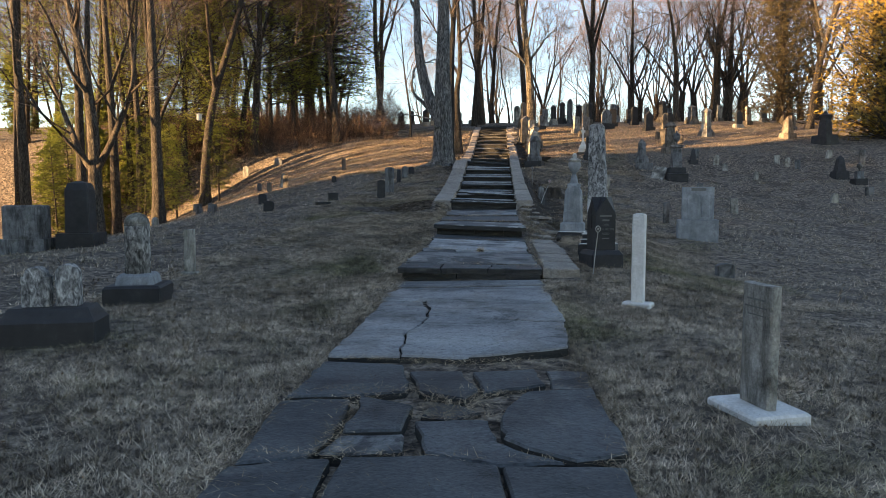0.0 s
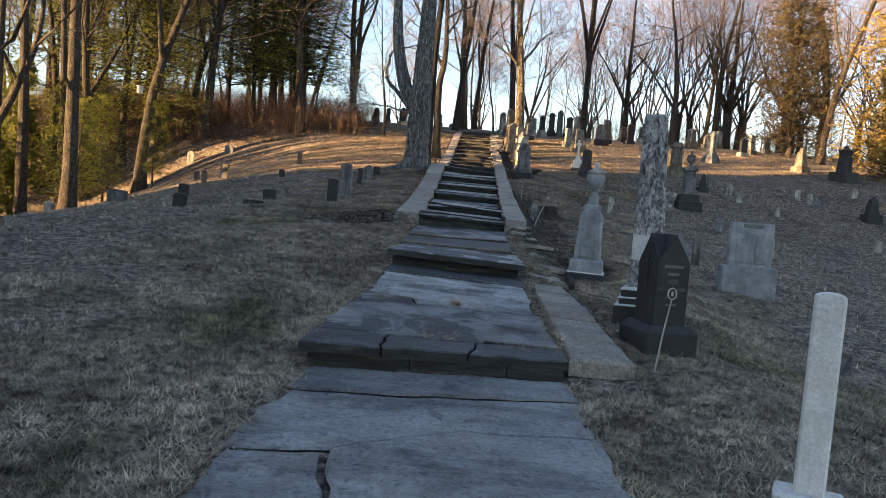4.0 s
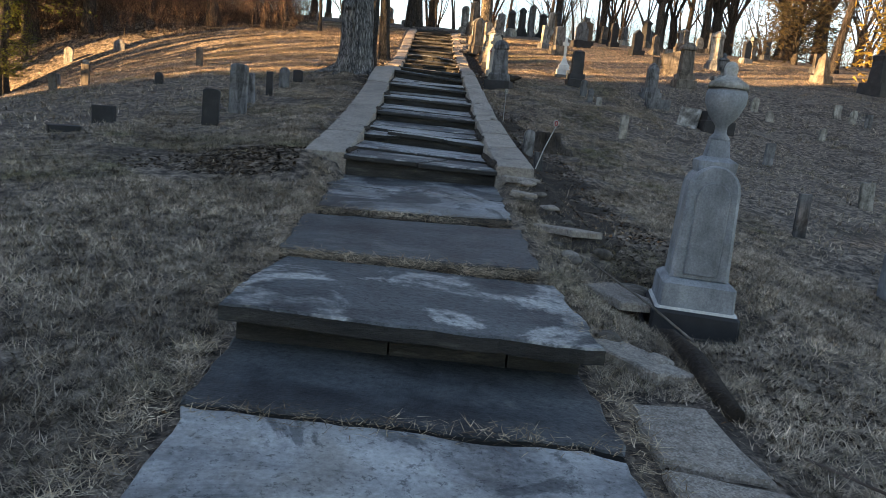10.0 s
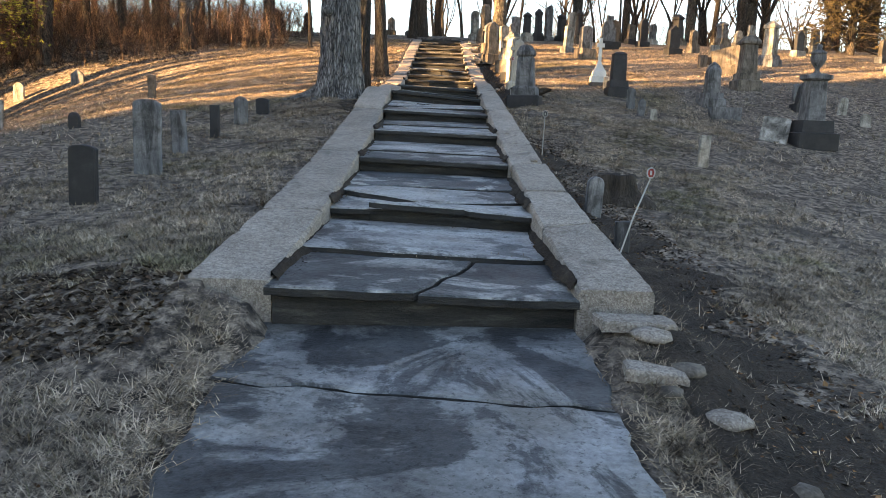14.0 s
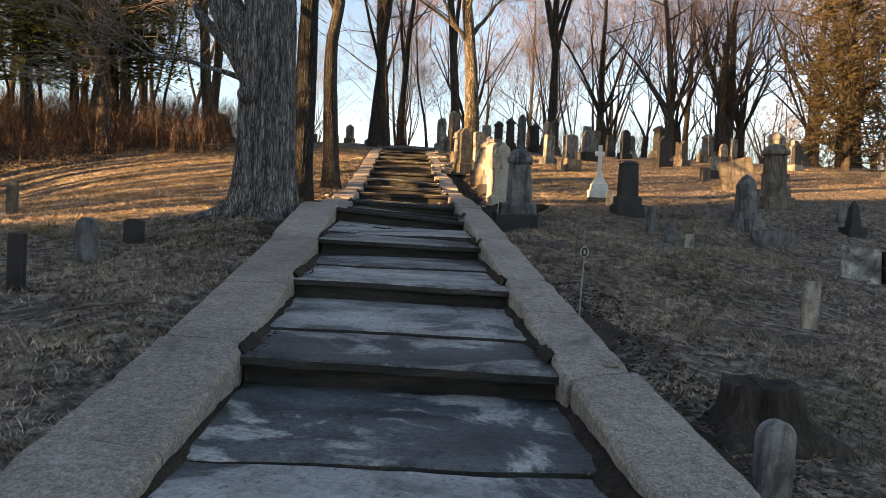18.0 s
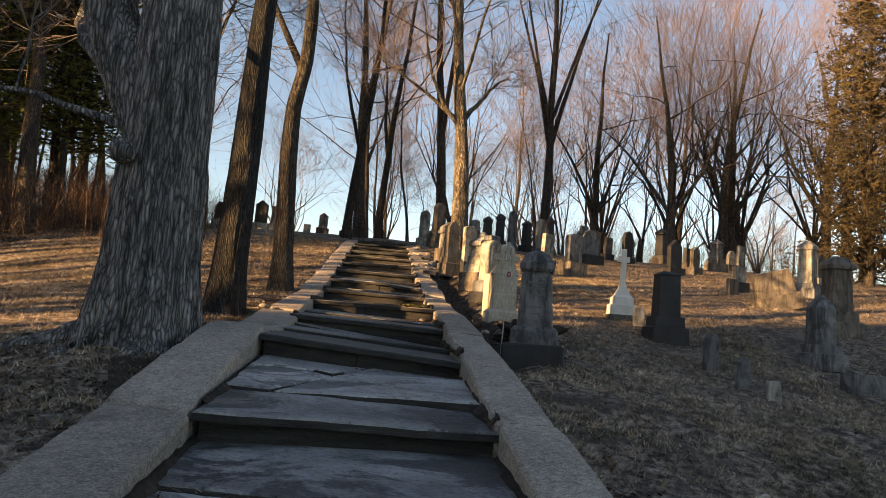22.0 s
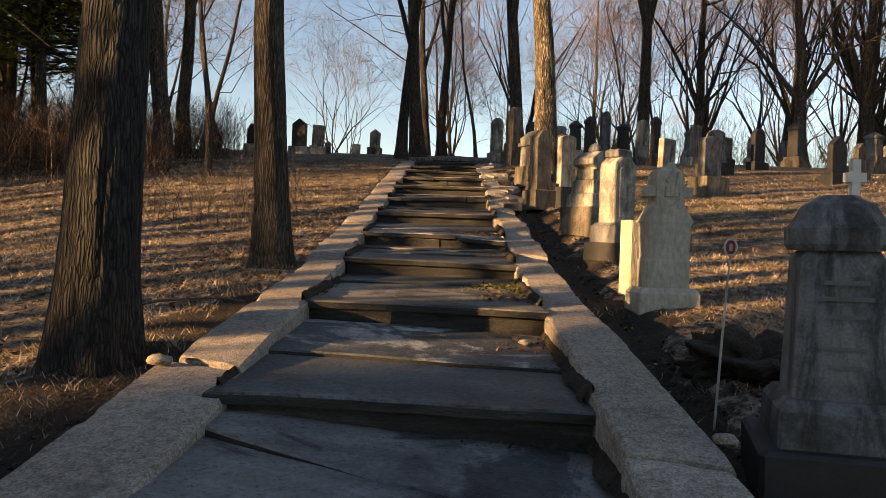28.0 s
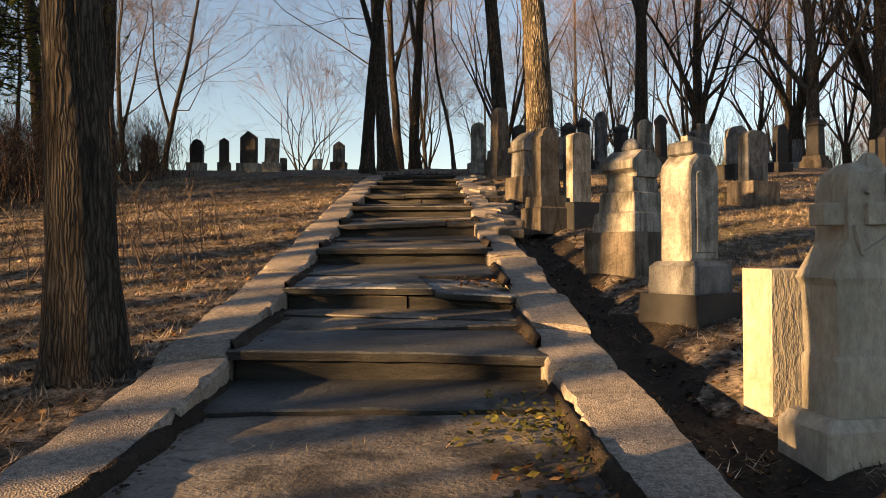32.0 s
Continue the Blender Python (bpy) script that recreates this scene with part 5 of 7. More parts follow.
for j in range(N + 1):
    t = j / N
    z = 0.498 + t * 1.83
    a = 0.172 - 0.052 * t
    if j == N:
        a *= 0.84
    for k in range(96):
        q = k / 96 * 4
        e, r = int(q), q - int(q)
        c = [(-1, -1), (1, -1), (1, 1), (-1, 1), (-1, -1)]
        x, y = c[e][0] + (c[e + 1][0] - c[e][0]) * r, c[e][1] + (c[e + 1][1] - c[e][1]) * r
        u = x + y
        calm = sm(0.70, 0.76, z + 0.03 * noise.noise(Vector((x * 4, y, 0)))) * (1 - sm(1.0, 1.06, z + 0.05 * noise.noise(Vector((x * 3, y, 4)))))
        m = 1 + 0.04 * noise.noise(Vector((x * 2.0, y * 2.0, z * 2.6))) + 0.15 * (1 - calm) * (0.3 - abs(noise.noise(Vector((u * 1.6 - z * 5, x * 1.2 - y, z * 17 + u * 4))))) * (0.35 + 0.65 * sm(0.9, 1.3, z))
        cc = 0.985 if abs(x) == abs(y) else 1
        v.append((x * a * m * cc, y * a * m * cc, z))
for j in range(N):
    for k in range(96):
        b = (k + 1) % 96
        f.append((j * 96 + k, j * 96 + b, (j + 1) * 96 + b, (j + 1) * 96 + k))
f.append(tuple(range(N * 96, N * 96 + 96)))
shaft = obj_from("shaft", v, f, M_ERODED, h, "deeply eroded streaked marble shaft with one smooth pale band", True)
shaft.data.materials.append(M_BAND)
for pg in shaft.data.polygons:
    c = pg.center
    if 0.74 + 0.05 * noise.noise(c * 9) < c.z < 1.01 + 0.09 * noise.noise(c * 7) and c.y < 0:
        pg.material_index = 1
loft([(2.3, 0.105, 0.105), (2.345, 0.09, 0.09)], M_WHITE, "cap", h)

# square pillar with a gable on each face
h = empty("headstone", pose(2.06, 6.98, ground_z(2.0, 6.98) - 0.04, 0, 0, 17), "dark granite pillar headstone with gables and a carved cross", "headstone", "headstones")
loft([(-0.15, 0.27, 0.27), (0.2, 0.27, 0.27), (0.27, 0.22, 0.22)], M_DARK, "plinth", h)
a, e, g = 0.168, 0.86, 1.12
v = [(-a, -a, 0.268), (a, -a, 0.268), (a, a, 0.268), (-a, a, 0.268), (-a, -a, e), (a, -a, e), (a, a, e), (-a, a, e), (0, -a, g), (a, 0, g), (0, a, g), (-a, 0, g), (0, 0, g)]
f = [(0, 1, 5, 8, 4), (1, 2, 6, 9, 5), (2, 3, 7, 10, 6), (3, 0, 4, 11, 7), (4, 8, 12, 11), (8, 5, 9, 12), (9, 6, 10, 12), (10, 7, 11, 12), (3, 2, 1, 0)]
obj_from("body", v, f, M_DARK, h)
bars(h, [(0.82, 0.1, 0.014), (0.75, 0.06, 0.014), (0.46, 0.06, 0.01)], -a - 0.003, M_INK2)
_body = [c for c in h.children if c.name.split(".")[0] == "body"][0]
for _z, _t in ((0.66, "DIED"), (0.59, "NOV.18,1888"), (0.52, "AGED")):
    lettering(_t, 0.05, (0, -a - 0.002, _z), M_INK2, _body)
v, f = [], []
for x0, x1, z0, z1 in ((-0.014, 0.014, 0.62, 0.95), (-0.06, 0.06, 0.82, 0.85)):
    n = len(v)
    v += [(-a - 0.012, x0, z0), (-a - 0.012, x1, z0), (-a - 0.012, x1, z1), (-a - 0.012, x0, z1), (-a, x0, z0), (-a, x1, z0), (-a, x1, z1), (-a, x0, z1)]
    f += [(n, n + 3, n + 2, n + 1), (n, n + 1, n + 5, n + 4), (n + 1, n + 2, n + 6, n + 5), (n + 2, n + 3, n + 7, n + 6), (n + 3, n, n + 4, n + 7)]
obj_from("carved_cross", v, f, M_DARK, h)


def urn(parent, z, s, mat, top=None):
    u = lathe([(r * s, q * s) for r, q in [(0.05, 0), (0.06, 0.02), (0.035, 0.05), (0.035, 0.09), (0.085, 0.15), (0.115, 0.22), (0.118, 0.27), (0.1, 0.31)]], mat, "urn", parent, at=(0, 0, z), sides=18)
    lathe([(r * s, q * s) for r, q in [(0.118, 0.305), (0.11, 0.335), (0.06, 0.365), (0.035, 0.38), (0.04, 0.42), (0.03, 0.45), (0.008, 0.46)]], top or mat, "urn_lid", u, at=(0, 0, z), sides=18)


h = empty("monument", pose(2.06, 11.6, base_z(11.6) - 0.36, 0, 1.0, -12) @ Matrix.Scale(1.08, 4), "blue-grey arched monument with an urn beside the walk", "monument", "monuments")
loft([(-0.4, 0.34, 0.34), (0.1, 0.32, 0.32)], M_DARK, "footing", h)
loft([(0.098, 0.285, 0.285), (0.24, 0.28, 0.28), (0.26, 0.265, 0.265)], M_DARK, "plinth", h)
loft([(0.258, 0.262, 0.262), (0.275, 0.255, 0.255)], M_PALE, "ledge", h, "white ledge around the plinth")
loft([(0.273, 0.24, 0.24), (0.43, 0.235, 0.235), (0.46, 0.2, 0.2)], M_BLUE, "base", h)
tablet(0.33, 0.76, 0.33, "round", M_BLUE, "shaft", h, z0=0.455, taper=0.14, bevel=0.02)
tablet(0.22, 0.62, 0.02, "round", M_BLUE, "panel", h, "arched raised panel", z0=0.49).location = (0, -0.17, 0)
loft([(1.12, 0.11, 0.11), (1.21, 0.125, 0.125), (1.24, 0.125, 0.125), (1.27, 0.075, 0.075), (1.38, 0.06, 0.06)], M_BLUE, "neck", h)
urn(h, 1.37, 1.12, M_BLUE, M_WHITE)

h = marker(5.3, 13.45, 0.74, 1.3, 0.24, "flat", M_BLUE, "wide grey granite headstone with a raised heading on a broad base", -8, (0.95, 0.5, 0.42))
bars(h, [(1.24, 0.17, 0.035)], -0.125)
tablet(0.3, 0.6, 0.02, "round", M_BLUE, "panel", h, "arched panel", z0=0.56).location = (-0.12, -0.125, 0)
tablet(0.2, 0.55, 0.02, "round", M_BLUE, "panel", h, "arched panel", z0=0.56).location = (0.17, -0.125, 0)
marker(4.4, 8.2, 0.3, 0.25, 0.16, "low", M_GREY, "small low grey grave marker in the grass", 6)

# small stones on the east slope
for x, y, w, hh, mt, tp, ln in [(5.1, 15.9, 0.16, 0.6, M_GREY, "flat", 0), (7.9, 23.0, 0.22, 0.5, M_GREY, "low", 2), (8.0, 19.2, 0.24, 0.5, M_WHITE, "flat", -3), (11.4, 27.3, 0.22, 0.36, M_WHITE, "round", 4), (13.3, 30.1, 0.25, 0.42, M_WHITE, "flat", 0),
                                (13.6, 29.7, 0.25, 0.42, M_WHITE, "round", 3), (13.95, 29.4, 0.22, 0.4, M_GREY, "flat", 0), (9.85, 31.1, 0.3, 0.46, M_GREY, "flat", 0), (10.5, 30.0, 0.25, 0.46, M_WHITE, "round", 3)] + [(10.65, 29.1, 0.24, 0.33, M_WHITE, "round", -6),
                                (4.52, 23.2, 0.18, 0.52, M_WHITE, "flat", 1), (4.66, 28.75, 0.2, 0.5, M_GREY, "round", 0), (4.7, 27.95, 0.17, 0.38, M_GREY, "peak", 4), (4.9, 27.55, 0.16, 0.22, M_WHITE, "low", -5), (9.5, 37.8, 0.4, 0.45, M_BROWN, "flat", 0),
                                (1.74, 18.75, 0.18, 0.46, M_GREY, "round", 2), (1.74, 17.4, 0.13, 0.3, M_GREY, "flat", -2), (17.0, 29.9, 0.25, 0.7, M_GREY, "flat", 0), (16, 31, 0.3, 0.4, M_WHITE, "round", 5), (14.6, 24.2, 0.3, 0.3, M_GREY, "flat", 0), (12.6, 22.6, 0.3, 0.35, M_WHITE, "round", 5)]:
    marker(x, y, w, hh, 0.08 if w < 0.3 else 0.11, tp, mt, "small %s headstone leaning in the grass" % ("white marble" if mt is M_WHITE else "grey") if ln else "small %s headstone upright in the grass" % ("white marble" if mt is M_WHITE else "weathered"), ln * 3, None, None, (ln * 0.7, ln))
# the row west of the steps and the stray stones beyond
for x, y, w, hh, mt, tp, ln in [(-3.3, 17.75, 0.25, 0.54, M_DARK, "low", 2), (-3.26, 19.2, 0.3, 0.84, M_GREY, "low", 1), (-3.4, 20.65, 0.19, 0.55, M_GREY, "flat", -3), (-3.3, 21.85, 0.13, 0.48, M_DARK, "flat", 0), (-3.25, 23.1, 0.22, 0.46, M_GREY, "round", 1),
                                (-3.1, 24.0, 0.22, 0.3, M_DARK, "low", 0), (-6.8, 28.5, 0.18, 0.58, M_BROWN, "low", 0), (-14.1, 35.8, 0.33, 0.6, M_WHITE, "round", 3), (-6.05, 23.2, 0.18, 0.3, M_DARK, "round", 0), (-12.3, 36.2, 0.45, 0.45, M_GREY, "peak", 0)] + [
                                (-8.6, 25.2, 0.2, 0.5, M_BROWN, "flat", 2), (-9.1, 24.6, 0.18, 0.4, M_BROWN, "low", -4), (-9.0, 26.0, 0.16, 0.6, M_WHITE, "flat", 6), (-10.6, 27.8, 0.2, 0.35, M_GREY, "low", 0), (-11.2, 22.4, 0.3, 0.4, M_GREY, "low", -8), (-9.8, 20.2, 0.3, 0.32, M_GREY, "flat", 7),
                                (-7.6, 19.2, 0.28, 0.34, M_DARK, "low", 0), (-12.0, 20.4, 0.25, 0.4, M_WHITE, "round", 0), (-6.3, 15.8, 0.3, 0.3, M_DARK, "low", 4), (-13.0, 26.2, 0.2, 0.4, M_GREY, "low", 4)]:
    marker(x, y, w, hh, 0.09, tp, mt, "old %s headstone standing in the dry grass" % ("white marble" if mt is M_WHITE else "dark" if mt is M_DARK else "lichened"), ln * 2, None, None, (ln * 0.6, ln))
marker(-4.75, 17.4, 0.3, 0.25, 0.2, "flat", M_DARK, "low dark block half sunk in the grass", 10)
marker(-4.8, 16.3, 0.4, 0.1, 0.3, "flat", M_DARK, "fallen slab lying flat in the grass", 30)
pillar(15.0, 27.6, [("plinth", None, [(-0.1, 0.3, 0.3), (0.3, 0.28, 0.28)], 0.05), ("body", None, [(0.3, 0.2, 0.2), (0.85, 0.12, 0.12), (0.98, 0.02, 0.02)], 0.1)], M_DARK, "dark pointed monument on the slope")
h = pillar(15.1, 26.1, [("plinth", M_DARK, [(-0.1, 0.25, 0.25), (0.2, 0.24, 0.24)], 0.05), ("body", None, [(0.2, 0.15, 0.15), (0.5, 0.13, 0.13)], 0.1)], M_GREY, "small grey monument with an urn on the slope")
urn(h, 0.49, 0.9, M_GREY)
pillar(17.8, 35.7, [("plinth", None, [(-0.1, 0.5, 0.5), (0.45, 0.46, 0.46)], 0.05), ("body", None, [(0.45, 0.28, 0.28), (1.3, 0.22, 0.22), (1.5, 0.26, 0.26), (1.6, 0.1, 0.1), (1.75, 0.05, 0.05)], 0.2)], M_DARK, "dark tapering monument in front of the cedars")
pillar(16.7, 37.9, [("plinth", None, [(-0.1, 0.35, 0.35), (0.3, 0.33, 0.33)], 0.05), ("body", None, [(0.3, 0.24, 0.24), (1.0, 0.17, 0.17), (1.25, 0.02, 0.02)], 0.1)], M_BROWN, "pale brown pointed monument in the sun")

# monuments at the edge of the sunlight
pillar(7.1, 30.1, [("plinth", None, [(-0.1, 0.3, 0.3), (0.16, 0.29, 0.29), (0.17, 0.24, 0.24), (0.3, 0.23, 0.23)], 0.04), ("shaft", None, [(0.3, 0.17, 0.17), (0.88, 0.16, 0.16), (1.0, 0.11, 0.11), (1.1, 0.02, 0.02)], 0.15)], M_GREY, "slim dark grey pillar with a rounded top")
marker(6.95, 28.7, 0.72, 0.27, 0.3, "flat", M_GREY, "low grey granite block lying in the grass", 0)
h = empty("grave_slab", pose(7.0, 26.1, ground_z(7.0, 26.1), 24, 6, -25), "pale marble slab fallen over and tilted", "gravestone")
tablet(0.55, 0.8, 0.09, "flat", M_WHITE, "slab", h, z0=-0.2).rotation_euler = (radians(-62), 0, 0)
h = pillar(7.75, 26.1, [("plinth", M_DARK, [(-0.1, 0.42, 0.42), (0.24, 0.42, 0.42), (0.26, 0.34, 0.34), (0.5, 0.32, 0.32)], 0.04), ("shaft", None, [(0.5, 0.2, 0.2), (1.3, 0.17, 0.17), (1.34, 0.24, 0.24), (1.42, 0.24, 0.24), (1.45, 0.12, 0.12)], 0.1)], M_GREY, "grey pillar monument crowned with a draped urn")
urn(h, 1.44, 1.3, M_GREY)
pillar(9.5, 30.2, [("plinth", None, [(-0.1, 0.2, 0.2), (0.16, 0.2, 0.2)], 0.05), ("body", None, [(0.16, 0.12, 0.12), (0.6, 0.07, 0.07), (0.72, 0.01, 0.01)], 0.1)], M_DARK, "small dark obelisk on the grass slope")
h = empty("cross_monument", pose(4.62, 32.4, ground_z(4.62, 32.4) - 0.1, 0, 0, -4) @ Matrix.Diagonal((0.86, 0.86, 1.03, 1)), "white marble cross on a stepped tapering base", "monument", "monuments")
loft([(-0.1, 0.33, 0.28), (0.14, 0.33, 0.28)], M_BROWN, "footing", h)
loft([(0.138, 0.27, 0.22), (0.32, 0.27, 0.22), (0.33, 0.22, 0.18), (0.46, 0.21, 0.17), (0.5, 0.16, 0.13), (0.62, 0.09, 0.075), (0.7, 0.065, 0.055)], M_PAINT, "base", h)
v, f = [], []
for x0, x1, z0, z1 in ((-0.05, 0.05, 0.698, 1.11), (-0.125, 0.125, 1.11, 1.21), (-0.05, 0.05, 1.21, 1.35)):
    n = len(v)
    v += [(x, y, z) for z in (z0, z1) for x, y in ((x0, -0.05), (x1, -0.05), (x1, 0.05), (x0, 0.05))]
    f += [(n, n + 3, n + 2, n + 1), (n + 4, n + 5, n + 6, n + 7)] + [(n + k, n + (k + 1) % 4, n + 4 + (k + 1) % 4, n + 4 + k) for k in range(4)]
obj_from("cross", v, f, M_PAINT, h)
marker(4.72, 31.75, 0.17, 0.3, 0.13, "low", M_WHITE, "small pale round-topped stone beside the white cross", 0)
pillar(4.75, 30.6, [("plinth", None, [(-0.1, 0.3, 0.26), (0.18, 0.3, 0.26), (0.2, 0.25, 0.22), (0.36, 0.24, 0.21)], 0.04), ("body", None, [(0.36, 0.19, 0.16), (1.02, 0.17, 0.145), (1.05, 0.18, 0.155), (1.1, 0.1, 0.08)], 0.05)], M_DARK, "dark granite pillar headstone beside the white cross")
h = empty("grave_slab", pose(9.9, 36.2, ground_z(9.9, 36.2), 0, -16, 0), "rough leaning sandstone slab in the sun", "gravestone")
tablet(0.95, 1.05, 0.2, "flat", M_BROWN, "slab", h, z0=-0.15, taper=0.12)
loft([(-0.1, 0.6, 0.25), (0.3, 0.55, 0.22)], M_BROWN, "base", h)
pillar(8.95, 32.5, [("plinth", None, [(-0.1, 0.36, 0.36), (0.24, 0.35, 0.35), (0.26, 0.29, 0.29), (0.45, 0.28, 0.28)], 0.04), ("shaft", None, [(0.45, 0.22, 0.22), (1.25, 0.19, 0.19), (1.28, 0.25, 0.25), (1.36, 0.25, 0.25), (1.5, 0.14, 0.14), (1.54, 0.03, 0.03)], 0.08)], M_BROWN, "tan pillar monument with a broad moulded cap")
h = empty("monument", pose(1.98, 27.75, ground_z(1.98, 27.75) - 0.05, 0, -1, -16), "dark-stained marble monument with a domed cap beside the kerb", "monument", "monuments")
loft([(-0.2, 0.36, 0.36), (0.2, 0.36, 0.36), (0.22, 0.34, 0.34)], M_DARK, "footing", h)
loft([(0.218, 0.28, 0.28), (0.38, 0.27, 0.27), (0.43, 0.23, 0.23)], M_GREY, "plinth", h)
loft([(0.428, 0.205, 0.205), (1.05, 0.175, 0.175), (1.13, 0.12, 0.12)], M_GREY, "shaft", h, cut=0.14)
loft([(1.09, 0.19, 0.19), (1.12, 0.205, 0.205), (1.19, 0.205, 0.205), (1.22, 0.18, 0.18), (1.3, 0.14, 0.14), (1.345, 0.07, 0.07)], M_GREY, "cap", h, cut=0.4)
bars(h, [(0.95, 0.09, 0.01), (0.88, 0.11, 0.01), (0.8, 0.08, 0.008), (0.66, 0.1, 0.008), (0.58, 0.07, 0.008)], -0.208)

def carved_slab(name, half, depth, mat, parent, label, relief, z0=0.0):
    """A thick upright stone cut to an outline, given as (half width, height) from the foot up, with a hewn face."""
    line = [(a, z) for a, z in half] + [(-a, z) for a, z in reversed(half)]
    pts = []
    for (ax, az), (bx, bz) in zip(line, line[1:] + line[:1]):
        n = max(1, round(math.hypot(bx - ax, bz - az) / 0.035))
        pts += [(ax + (bx - ax) * i / n, az + (bz - az) * i / n) for i in range(n)]
    cx, cz = 0.0, sum(p[1] for p in pts) / len(pts)
    v, f = [], []
    rings = [(-1, 0.2), (-1, 0.4), (-1, 0.6), (-1, 0.78), (-1, 0.93), (-0.9, 1.0), (0.9, 1.0), (1, 0.95), (1, 0.4)]
    for y, k in rings:
        for x, z in pts:
            px, pz = x * k, cz + (z - cz) * k
            q = Vector((px * 6, y * 2, (z0 + pz) * 4))
            w = relief * (noise.noise(q) + 0.6 * noise.noise(q * 2.3))
            v.append((px * (1 + w * 0.4), y * depth / 2 * (1 + w), z0 + pz))
    n = len(pts)
    for r in range(len(rings) - 1):
        for i in range(n):
            j = (i + 1) % n
            f.append((r * n + i, (r + 1) * n + i, (r + 1) * n + j, r * n + j))
    f += [tuple(range(n)), tuple(reversed(range((len(rings) - 1) * n, len(rings) * n)))]
    f = [tuple(reversed(q)) for q in f]
    return obj_from(name, v, f, mat, parent, label)


def hewn_pillar(name, sections, mat, parent, label="", relief=0.05):
    """A four-sided shaft through sections (z, half width, half depth), its faces dressed rough with upright tooling."""
    v, f, rows = [], [], []
    for (za, aa, ba), (zb, ab, bb) in zip(sections, sections[1:]):
        n = max(1, round((zb - za) / 0.025))
        rows += [(za + (zb - za) * i / n, aa + (ab - aa) * i / n, ba + (bb - ba) * i / n) for i in range(n)]
    rows.append(sections[-1])
    c = [(-1, -1), (1, -1), (1, 1), (-1, 1), (-1, -1)]
    for z, a, b in rows:
        for k in range(44):
            e, r = k // 11, k % 11 / 11
            x, y = c[e][0] + (c[e + 1][0] - c[e][0]) * r, c[e][1] + (c[e + 1][1] - c[e][1]) * r
            q = Vector((x * 5.5 + y * 1.3, y * 5.5, z * 6))
            m = 1 + relief * (noise.noise(q) + 0.5 * noise.noise(Vector((q.x * 2.2, q.y * 2.2, z * 9))) - 0.3) * (0.4 if r == 0 else 1)
            v.append((x * a * m, y * b * m, z))
    for j in range(len(rows) - 1):
        for k in range(44):
            n = (k + 1) % 44
            f.append((j * 44 + k, j * 44 + n, (j + 1) * 44 + n, (j + 1) * 44 + k))
    f += [tuple(reversed(range(44))), tuple(range((len(rows) - 1) * 44, len(rows) * 44))]
    return obj_from(name, v, f, mat, parent, label)


h = empty("cross_monument", pose(2.1, 30.9, ground_z(2.0, 30.9) - 0.1, 0, 0, 8) @ Matrix.Diagonal((0.88, 0.86, 0.95, 1)), "cream marble headstone carved as rough stone with a cross on top", "monument", "monuments")
loft([(-0.15, 0.325, 0.205), (0.2, 0.32, 0.2), (0.25, 0.285, 0.165)], M_CREAM, "base", h)
hewn_pillar("body", [(0.245, 0.225, 0.14), (0.5, 0.222, 0.138), (0.52, 0.212, 0.13), (0.83, 0.222, 0.135), (0.865, 0.245, 0.145), (0.9, 0.23, 0.14), (1.03, 0.15, 0.125), (1.13, 0.145, 0.12), (1.27, 0.148, 0.12), (1.34, 0.125, 0.105), (1.385, 0.07, 0.06)], M_CREAM, h, "rock-faced cream marble body with sloping shoulders")
hewn_pillar("crossbar", [(1.1, 0.245, 0.05), (1.105, 0.255, 0.055), (1.19, 0.255, 0.055), (1.2, 0.245, 0.05)], M_CREAM, h, "short cross arm").location = (0, -0.04, 0)
hewn_pillar("crossbar", [(1.1, 0.055, 0.145), (1.105, 0.06, 0.15), (1.19, 0.06, 0.15), (1.2, 0.055, 0.145)], M_CREAM, h, "short cross arm")
hewn_pillar("finial", [(1.3, 0.05, 0.05), (1.38, 0.042, 0.045), (1.43, 0.02, 0.02)], M_CREAM, h, "broken finial").location = (0.03, -0.04, 0)
for x0, z0, x1, z1 in ((-0.12, 1.1, -0.085, 0.97), (-0.085, 0.97, 0.09, 1.06), (0.09, 1.06, 0.1, 1.14), (-0.05, 1.24, 0.02, 1.34), (0.05, 1.2, 0.08, 1.33)):
    ln, an = math.hypot(x1 - x0, z1 - z0), math.atan2(z1 - z0, x1 - x0)
    o = obj_from("carved_band", [(x, y, z) for x in (-ln / 2, ln / 2) for y, z in ((-0.014, -0.008), (0.03, -0.014), (0.03, 0.014), (-0.014, 0.008))], [(0, 1, 2, 3), (7, 6, 5, 4), (0, 4, 5, 1), (1, 5, 6, 2), (2, 6, 7, 3), (3, 7, 4, 0)], M_CREAM, h, "carved drapery edge")
    o.matrix_local = Matrix.Translation(((x0 + x1) / 2, -0.128, (z0 + z1) / 2)) @ Matrix.Rotation(-an, 4, "Y")
marker(2.0, 31.45, 0.26, 0.66, 0.2, "flat", M_CREAM, "plain cream marble block beside the cross headstone", 18)

h = pillar(2.2, 33.2, [("footing", M_DARK, [(-0.1, 0.3, 0.26), (0.16, 0.29, 0.25)], 0.04), ("plinth", M_GREY, [(0.158, 0.25, 0.2), (0.36, 0.245, 0.195), (0.4, 0.2, 0.16)], 0.04)], M_WHITE, "grey marble headstone with an arched panel, stained dark", 8)
carved_slab("slab", [(0.18, 0.0), (0.185, 0.3), (0.185, 0.68), (0.17, 0.72), (0.08, 0.8)], 0.26, M_WHITE, h, "", 0.02, 0.395)
tablet(0.25, 0.62, 0.02, "low", M_WHITE, "panel", h, "pale arched panel", z0=0.46).location = (0, -0.132, 0)
